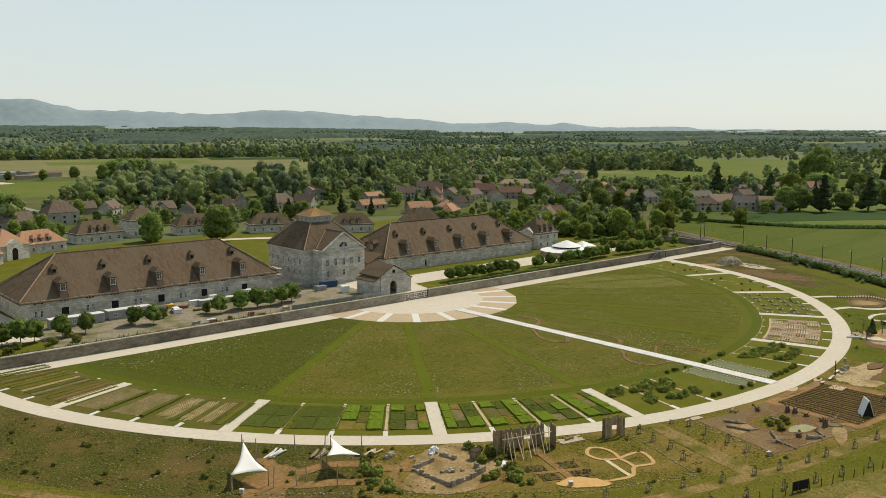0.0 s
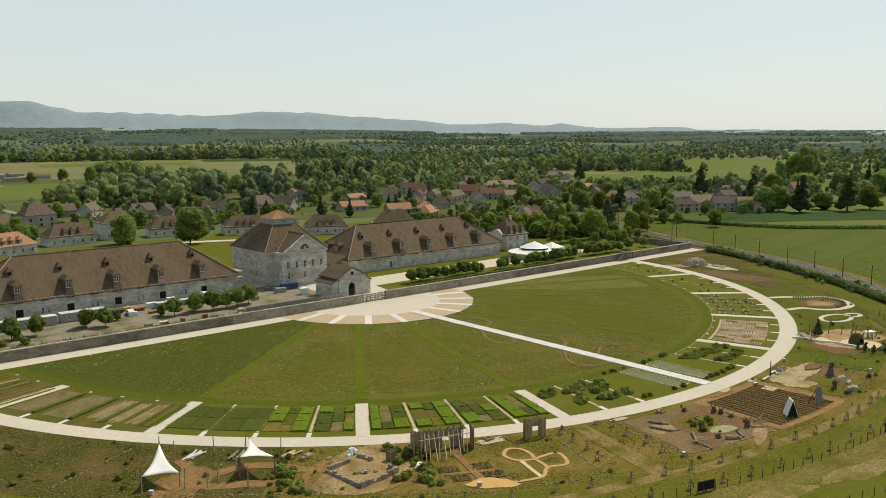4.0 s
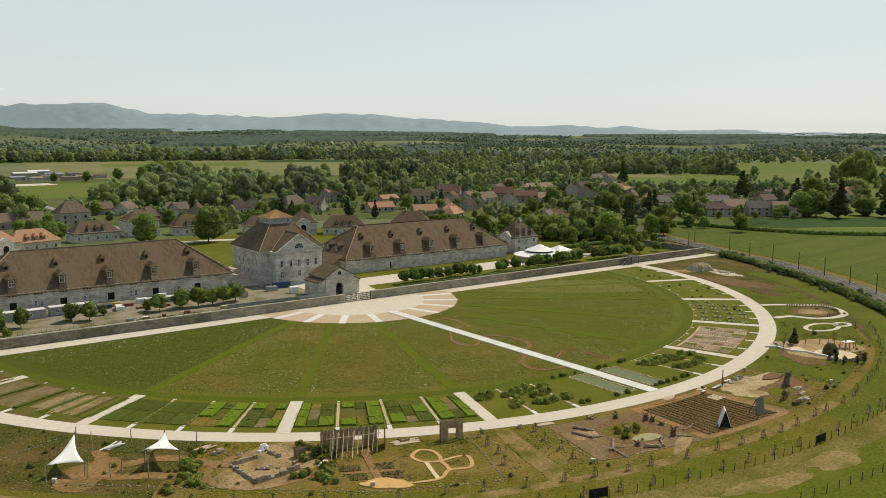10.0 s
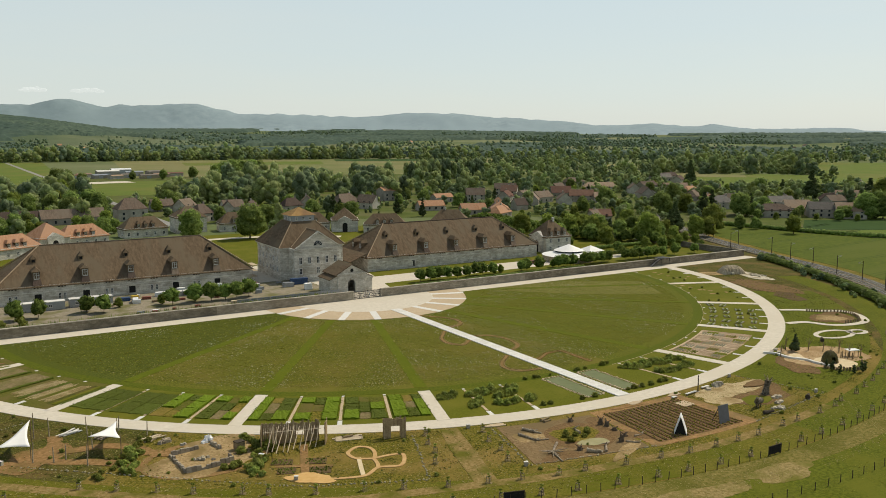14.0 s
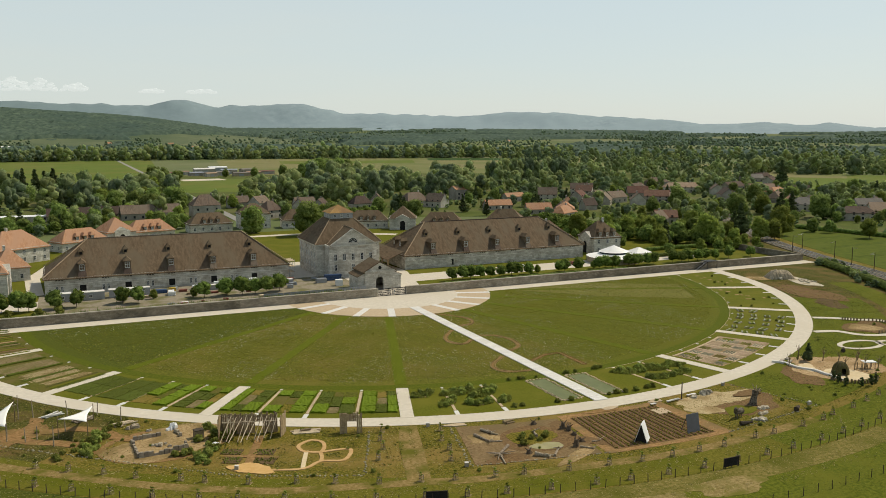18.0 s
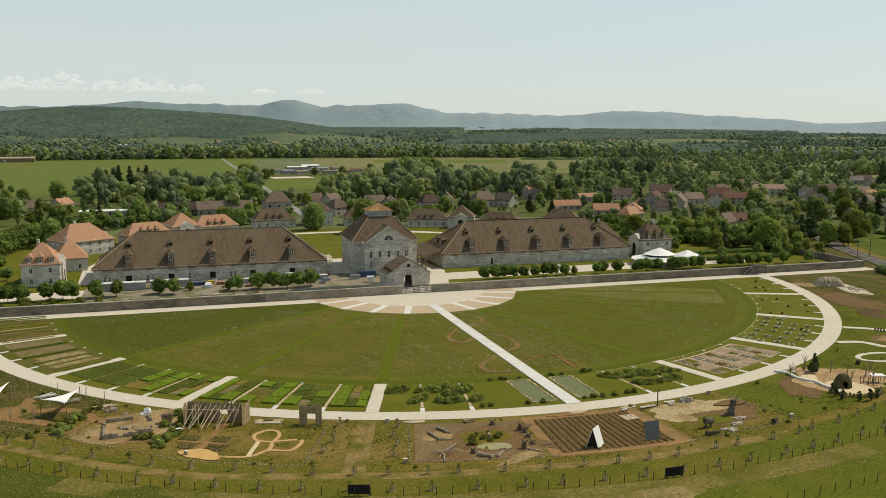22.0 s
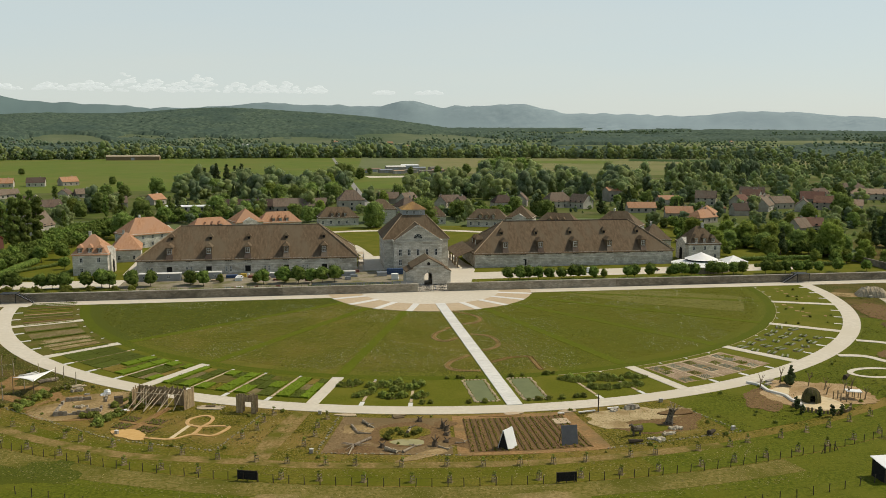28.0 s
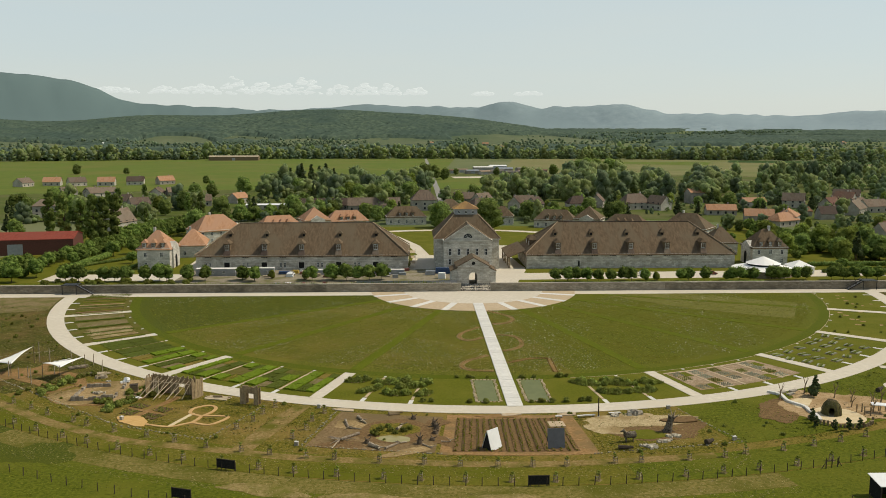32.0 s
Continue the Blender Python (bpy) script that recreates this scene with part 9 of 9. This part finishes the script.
for x, y, w, d, h, r, a, b in ((70, 860, 26, 12, 6, 5, RENDER, CONC), (98, 842, 20, 12, 5, -5, RENDER, ZINC), (118, 792, 18, 12, 4, 8, WOODG, TILET), (84, 806, 16, 10, 4, 0, RENDER, TILEG), (52, 806, 16, 10, 4, 12, RENDER, ZINC),
                               (140, 812, 18, 11, 4, -10, RENDER, TILEM), (94, 905, 24, 12, 6, 2, ZINC, WHITEM), (40, 838, 16, 10, 4, 4, RENDER, TILET), (122, 850, 16, 11, 5, 15, RENDER, TILEG), (100, 776, 18, 9, 4, 5, WOODG, TILEG), (66, 782, 14, 9, 4, 20, RENDER, TILET), (28, 815, 14, 9, 4, -12, RENDER, TILEM)):
    shed(x, y, w, d, h, r, a, b, "industrial shed with a low pitched sheet roof")
shed(-189, 95, 46, 20, 6.6, 10, PAINTD, TILER, "large dark red barn with a red sheet roof")
shed(-364, 1352, 92, 22, 7, 3, WOODB, WOODG, "very long brown farm shed in the fields")
surface("works_apron", M().box(46, 712, -0.3, 46, 34, 0.45, 5), PATH_M, "pale gravel apron before the sheds", "ground")
random.seed(140)
for k in range(46):
    az, r = random.uniform(-24, 62), random.uniform(1800, 3300)
    x, y = place(az, r)
    vh(x, y, random.uniform(12, 26), 11, 5, 4, random.uniform(0, 90), random.choice((TILEV, TILEV, TILEO, WHITEM)), chim=0, wins=False, label="small pale farmhouse far out on the plain")


for x, y, w, o in ((183, 187, 17, 1), (223, 245, 10, 1), (225, 223, 10, 0), (293, 327, 19, 0), (277, 266, 17, 0), (353, 341, 20, 0), (314, 265, 15, 0), (395, 328, 18, 1), (377, 257, 22, 0), (438, 284, 20, 0), (387, 218, 18, 0), (207, 127, 11, 0),
                   (584, 433, 19, 0), (133, 309, 14, 0), (56, 317, 14, 0), (16, 344, 14, 0), (432, 263, 20, 1), (400, 146, 18, 0), (429, 127, 14, 0), (626, 233, 24, 0), (530, 116, 18, 0), (449, 330, 24, 0), (553, 389, 19, 0), (236, 232, 8, 0), (281, 294, 13, 0), (426, 407, 23, 0)):
    vh(x, y, w, min(10, w * 0.7), random.uniform(3.6, 5.0), random.uniform(3.2, 4.4), random.choice((5, 15, 70, -10, 30)), TILEO if o else TILEV, random.random() < 0.3, chim=1, wins=w > 16)


# village trees
HOUSES = [(o.location.x, o.location.y) for o in scene.objects if o.name.split(".")[0] in ("house", "shed", "pavilion") and o.parent is None]
random.seed(160)


def hides(x, y, clear):
    """True where a tree would stand on a house or right before its front."""
    for a, b in HOUSES:
        dx, dy = x - a, y - b
        if dx * dx + dy * dy < clear * clear:
            return True
        if dx * dx + dy * dy < 1600:
            ux, uy = -60 - a, -250 - b
            k = math.hypot(ux, uy)
            if (dx * ux + dy * uy) / k > 0 and abs(dx * uy - dy * ux) / k < 8.5:
                return True
    return False


for _ in range(1750):
    x, y = random.choice(((random.uniform(-320, 210), random.uniform(235, 400)), (random.uniform(190, 620), random.uniform(70, 400)), (random.uniform(190, 560), random.uniform(70, 340)), (random.uniform(-330, -190), random.uniform(60, 420))))
    q = random.choice((random.uniform(0.16, 0.42), random.uniform(0.35, 0.75)))
    if abs(x) < 8 or (-190 < x < 185 and y < 235) or noise.noise(Vector((x * 0.02, y * 0.02, 2.0))) < -0.22 or (x < 275 and y < 92) or x * 0.62 + y < 255:
        continue
    if q < 0.42 and all((x - a) ** 2 + (y - b) ** 2 > 81 for a, b in HOUSES) or not hides(x, y, 8.0):
        v, f = (LOWV if q < 0.42 else MIDV)[random.randrange(5)]
        mid.put(v, f, x, y, -0.2, q, random.uniform(0, 6.28), random.uniform(0.8, 1.3))
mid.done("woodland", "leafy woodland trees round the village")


def scatter(count, region, kinds, lo, hi, clear=9.0, group="village trees"):
    made = 0
    for _ in range(count * 4):
        if made >= count:
            break
        x, y = region()
        if hides(x, y, clear):
            continue
        if abs(x) < 7 and y > 100:
            continue
        tree(random.choice(kinds), x, y, random.uniform(lo, hi), group)
        made += 1


def band(a0, a1, r0, r1):
    return lambda: place(random.uniform(a0, a1), random.uniform(r0, r1))


scatter(43, lambda: (random.uniform(-300, -125), random.uniform(150, 330)), ("broad", "broad", "light", "conifer", "poplar"), 0.5, 0.95)
scatter(24, lambda: (random.uniform(-125, 30), random.uniform(225, 345)), ("broad", "broad", "light", "light", "conifer"), 0.5, 0.9)
scatter(33, lambda: (random.uniform(30, 200), random.uniform(205, 345)), ("broad", "broad", "light", "light", "conifer"), 0.45, 0.85)
scatter(56, lambda: (random.uniform(190, 500), random.uniform(150, 360)), ("broad", "broad", "light", "light", "conifer"), 0.35, 0.8)
scatter(36, lambda: (random.uniform(300, 620), random.uniform(60, 240)), ("broad", "broad", "broad", "light", "conifer"), 0.5, 1.0)
scatter(16, lambda: (random.uniform(140, 230), random.uniform(90, 210)), ("broad", "light", "light"), 0.3, 0.5)
scatter(18, lambda: (random.uniform(-200, -30), random.uniform(330, 450)), ("broad", "broad", "conifer"), 0.7, 1.1)
for x, y, q in ((-133, 505, 1.35), (-125, 512, 1.5), (-115, 508, 1.55), (-108, 516, 1.45), (-101, 508, 1.6), (-95, 514, 1.3)):
    tree("conifer", x, y, q, "field conifers", "tall dark conifer at the field edge")
for x, y, q in ((-8, 668, 1.3), (2, 676, 1.1), (12, 664, 0.9), (78, 752, 0.7), (110, 745, 0.8), (30, 770, 0.6), (150, 770, 0.9), (168, 706, 1.5), (180, 712, 1.6), (192, 720, 1.5), (156, 698, 1.2), (214, 748, 1.5), (226, 752, 1.4)):
    tree("broad", x, y, q, "field trees", "full dark green tree at the field edge")
for az, r, s in ((-11.5, 860, 0.6), (-11.0, 800, 0.5), (-20, 1120, 0.9), (-17, 1100, 0.6)):
    tree("broad", *place(az, r), s, "field trees", "lone tree in the green field")
for x, y in ((-176, 108), (-169, 110), (-165, 112), (-161, 115), (-158, 120), (-196, 140)):
    tree("poplar", x, y, random.uniform(1.15, 1.35), "poplars by the red barn")
for x, y, s in ((377, 44, 1.35), (407, 27, 1.33), (481, 134, 1.1), (466, 171, 1.3), (218, 75, 0.9), (300, 130, 0.9), (330, 150, 0.8)):
    tree("conifer", x, y, s * 1.45, "village conifers", "broad dark conifer in a village garden", 0, 0.78)
tree("conifer", 527, 349, 1.7, "village conifers", "broad dark conifer in a village garden")
tree("light", 432, 91, 1.9, "village trees", "broad yellow-green tree in a village garden")
for x, y, q in ((316, 88, 0.4), (323, 80, 0.5), (333, 73, 0.35), (342, 64, 0.5), (349, 57, 0.38), (310, 97, 0.45), (344, 92, 0.5), (338, 110, 0.6), (371, 60, 0.55), (366, 88, 0.5)):
    tree("light" if q < 0.45 else "broad", x, y, q, "village trees", "rounded garden tree before a village house")
for key, x, y, q, up_ in (("broad", 366, 62, 1.2, 0.95), ("broad", 376, 58, 1.3, 0.9), ("broad", 407, 43, 1.3, 0.62), ("light", 430, 22, 1.6, 0.85), ("broad", 555, 128, 2.1, 0.58), ("broad", 684, 186, 1.7, 1.15), ("broad", 699, 192, 2.0, 1.3), ("broad", 710, 198, 1.6, 1.1), ("broad", 690, 202, 1.7, 1.2), ("conifer", 638, 108, 1.25, 1.2), ("conifer", 643, 102, 1.15, 1.35),
                          ("broad", 563, 100, 1.4, 0.9), ("broad", 577, 70, 1.8, 0.78), ("broad", 546, 153, 1.5, 0.65), ("conifer", 420, 102, 0.95, 0.95), ("broad", 384, 116, 0.8, 0.7), ("broad", 355, 70, 0.8, 0.75)):
    tree(key, x, y, q, "village trees", "full old tree at the edge of the village", 0, up_)
tree("light", 262, 36, 0.85, "field trees", "lone leafy tree at the corn field")
tree("light", 232, 63, 1.25, "village trees", "pale willow-like tree at the field edge")


for x, y, q in ((-59, 296, 0.8), (-46, 305, 1.0), (-25, 376, 1.1), (-22, 351, 0.9), (-24, 520, 1.2), (-40, 420, 1.0), (12, 338, 0.8), (24, 350, 0.9), (98, 470, 0.9), (92, 445, 1.0), (104, 455, 0.8), (-70, 380, 1.1), (-52, 350, 0.9)):
    tree(random.choice(("broad", "broad", "light")), x, y, q * random.uniform(0.95, 1.1), "village trees")
for k in range(26):
    tree("bush", random.uniform(-150, -92), random.uniform(10, 19), random.uniform(0.5, 1.15), "court shrubs", "dense dark green shrub by the boundary wall")
# trees between the tent and the village
for key, x, y, q in (("conifer", 206, 68, 0.95), ("light", 209, 53, 1.0), ("light", 215, 50, 0.85), ("broad", 273, 189, 1.1), ("broad", 283, 148, 1.0), ("light", 306, 150, 1.15), ("broad", 316, 114, 1.05), ("broad", 323, 120, 0.9), ("light", 208, 101, 0.95), ("broad", 214, 108, 0.7),
                     ("broad", 258, 67, 0.5), ("broad", 263, 60, 0.5), ("light", 254, 79, 0.75), ("light", 241, 150, 0.6), ("broad", 252, 148, 0.6), ("light", 263, 141, 0.65), ("broad", 286, 105, 0.5), ("light", 225, 165, 0.6)):
    tree(key, x, y, q * random.uniform(0.92, 1.08), "village trees")
for k in range(9):
    t = k / 8
    tree("light" if k % 3 else "broad", 163 + 37 * t + random.uniform(-2, 2), 108 - 42 * t + random.uniform(-3, 3), random.uniform(0.55, 0.78), "trees behind the court")
for k in range(8):
    t = k / 7
    tree("light" if k % 2 else "broad", 146 + 42 * t + random.uniform(-2, 2), 84 - 36 * t + random.uniform(-3, 3), random.uniform(0.5, 0.7), "trees behind the court")
for k in range(6):
    tree("light", 160 + 5.6 * k + random.uniform(-1, 1), 36 + random.uniform(-3, 3), random.uniform(0.42, 0.55), "trees behind the court")


# ---- railway and field edge on the right ----
LINE = smoothed([(66, -158), (90, -140), (112, -121), (133, -101), (148, -84.5), (162, -65), (175, -40), (186, -10), (195, 12), (206, 38), (220, 66), (238, 96), (264, 134), (300, 180)], 5)


def rail(off, i0=0, i1=None):
    """The railway's line, moved sideways by off metres."""
    out = []
    for i in range(i0, i1 or len(LINE)):
        (xa, ya), (xb, yb) = LINE[max(0, i - 1)], LINE[min(len(LINE) - 1, i + 1)]
        d = math.hypot(xb - xa, yb - ya)
        out.append((LINE[i][0] + off * (yb - ya) / d, LINE[i][1] - off * (xb - xa) / d))
    return out


BALLAST = mat("dark_ballast", (0.120, 0.100, 0.072), (0.215, 0.185, 0.140), 2.4, 0.95, 0.06, (0.105, 0.092, 0.060), 0.1)
surface("track_bed", M().strip(rail(-4.2), rail(4.2), -0.2, 0.35), BALLAST, "grey-brown ballast bed of the railway", "railway")
for off in (-2.6, -1.1, 1.1, 2.6):
    surface("rail", M().strip(rail(off - 0.06), rail(off + 0.06), 0.3, 0.52), ZINC, "long steel rail", "rail")


def mast(x, y, q):
    s = thing("railway_mast", "slim grey railway mast with a side arm", "mast", "railway masts", pose(x, y, 0))
    part("pole", M().rod((0, 0, 0), (0, 0, 7.2), 0.16, 0.12, 6), POSTM, s)
    part("arm", M().rod((0, 0, 6.4), (q * 2.6, 0, 6.8), 0.06, 0.05, 5), ZINC, s)
    part("brace", M().rod((0, 0, 7.1), (q * 2.4, 0, 6.8), 0.03, 0.03, 4), ZINC, s)
    part("insulator", M().rod((q * 2.4, 0, 6.5), (q * 2.4, 0, 6.9), 0.12, 0.12, 6), STONE, s)


for x, y in ((193, 18), (184, -20), (167.5, -52), (149.5, -81.5), (127, -108), (212, 60)):
    mast(x, y, 1)
for x, y in ((203, 22), (193, -4), (179, -34), (162, -65.5), (140.5, -95), (117, -121), (216, 48), (234, 80)):
    mast(x, y, -1)
hedge(smoothed([(177, -12), (166, -36), (154, -58), (138, -83), (121, -104), (106, -121)], 5), 4.2, 2.2, "overgrown green hedge along the railway")
hedge(smoothed([(266, 84), (271, 56), (274, 36), (283, 9), (302, -12), (330, -34), (410, -78)], 6), 4.0, 2.2, "dark hedge between the fields")
NEAR = [i for i, p in enumerate(LINE) if p[1] < 72][-1]
surface("corn_field", M().prism(rail(9, 0, NEAR) + [(262, 82), (268, 54), (271, 34), (280, 6), (299, -15), (328, -38), (408, -84), (330, -230), (120, -260)], -0.3, 0.12), CORN, "bright green young corn field", "field")
TRAM = mat("darker_corn_rows", (0.044, 0.070, 0.010), (0.080, 0.106, 0.016), 0.8, 0.95)
for k, y0 in enumerate((48, 22, -4, -33, -58, -80, -104, -128)):
    x0 = min(p[0] for p in rail(11) if p[1] > y0 - 4)
    for e in (0, 2.4):
        surface("wheel_track", ribbon(smoothed([(x0, y0 - 3 + e), (x0 + 40, y0 - 1 + e), (x0 + 84, y0 + 4 + e), (max(x0 + 100, min(x0 + 200, 262 - y0 * 0.8)), y0 + 8 + e)], 8), 0.7, -0.1, 0.14), TRAM, "darker wheel track in the corn field", "track")
surface("clover_field", M().prism([(283, 46), (337, 11), (430, -55), (490, -20), (387, 40), (329, 78)], -0.3, 0.14), FIELDD, "dark green crop field before the village", "field")
surface("verge", M().strip(rail(-20), rail(-4.2), -0.2, 0.045), ROUGHD, "weedy dark grass verge beside the railway", "grass")
surface("verge", M().strip(rail(4.2), rail(9.5), -0.2, 0.045), ROUGHG, "weedy grass verge beside the corn field", "grass")


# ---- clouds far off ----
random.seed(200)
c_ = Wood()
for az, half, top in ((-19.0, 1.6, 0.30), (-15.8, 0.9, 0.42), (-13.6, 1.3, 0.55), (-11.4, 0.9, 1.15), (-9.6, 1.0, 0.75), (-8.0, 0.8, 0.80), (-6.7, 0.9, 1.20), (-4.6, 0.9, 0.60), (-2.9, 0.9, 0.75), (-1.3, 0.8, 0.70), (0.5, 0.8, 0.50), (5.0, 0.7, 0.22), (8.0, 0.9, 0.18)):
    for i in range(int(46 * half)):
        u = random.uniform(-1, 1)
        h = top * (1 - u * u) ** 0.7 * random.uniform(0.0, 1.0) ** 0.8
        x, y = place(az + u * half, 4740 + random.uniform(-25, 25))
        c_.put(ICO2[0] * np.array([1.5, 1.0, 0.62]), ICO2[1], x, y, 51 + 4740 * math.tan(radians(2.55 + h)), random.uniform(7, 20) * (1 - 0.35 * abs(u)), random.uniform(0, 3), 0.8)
tagged(bulk("backdrop_clouds", np.concatenate(c_.V), np.concatenate(c_.F), CLOUDM), "low bank of soft white clouds, made to glow, over the hills", "clouds", kind="structure").data.shade_smooth()
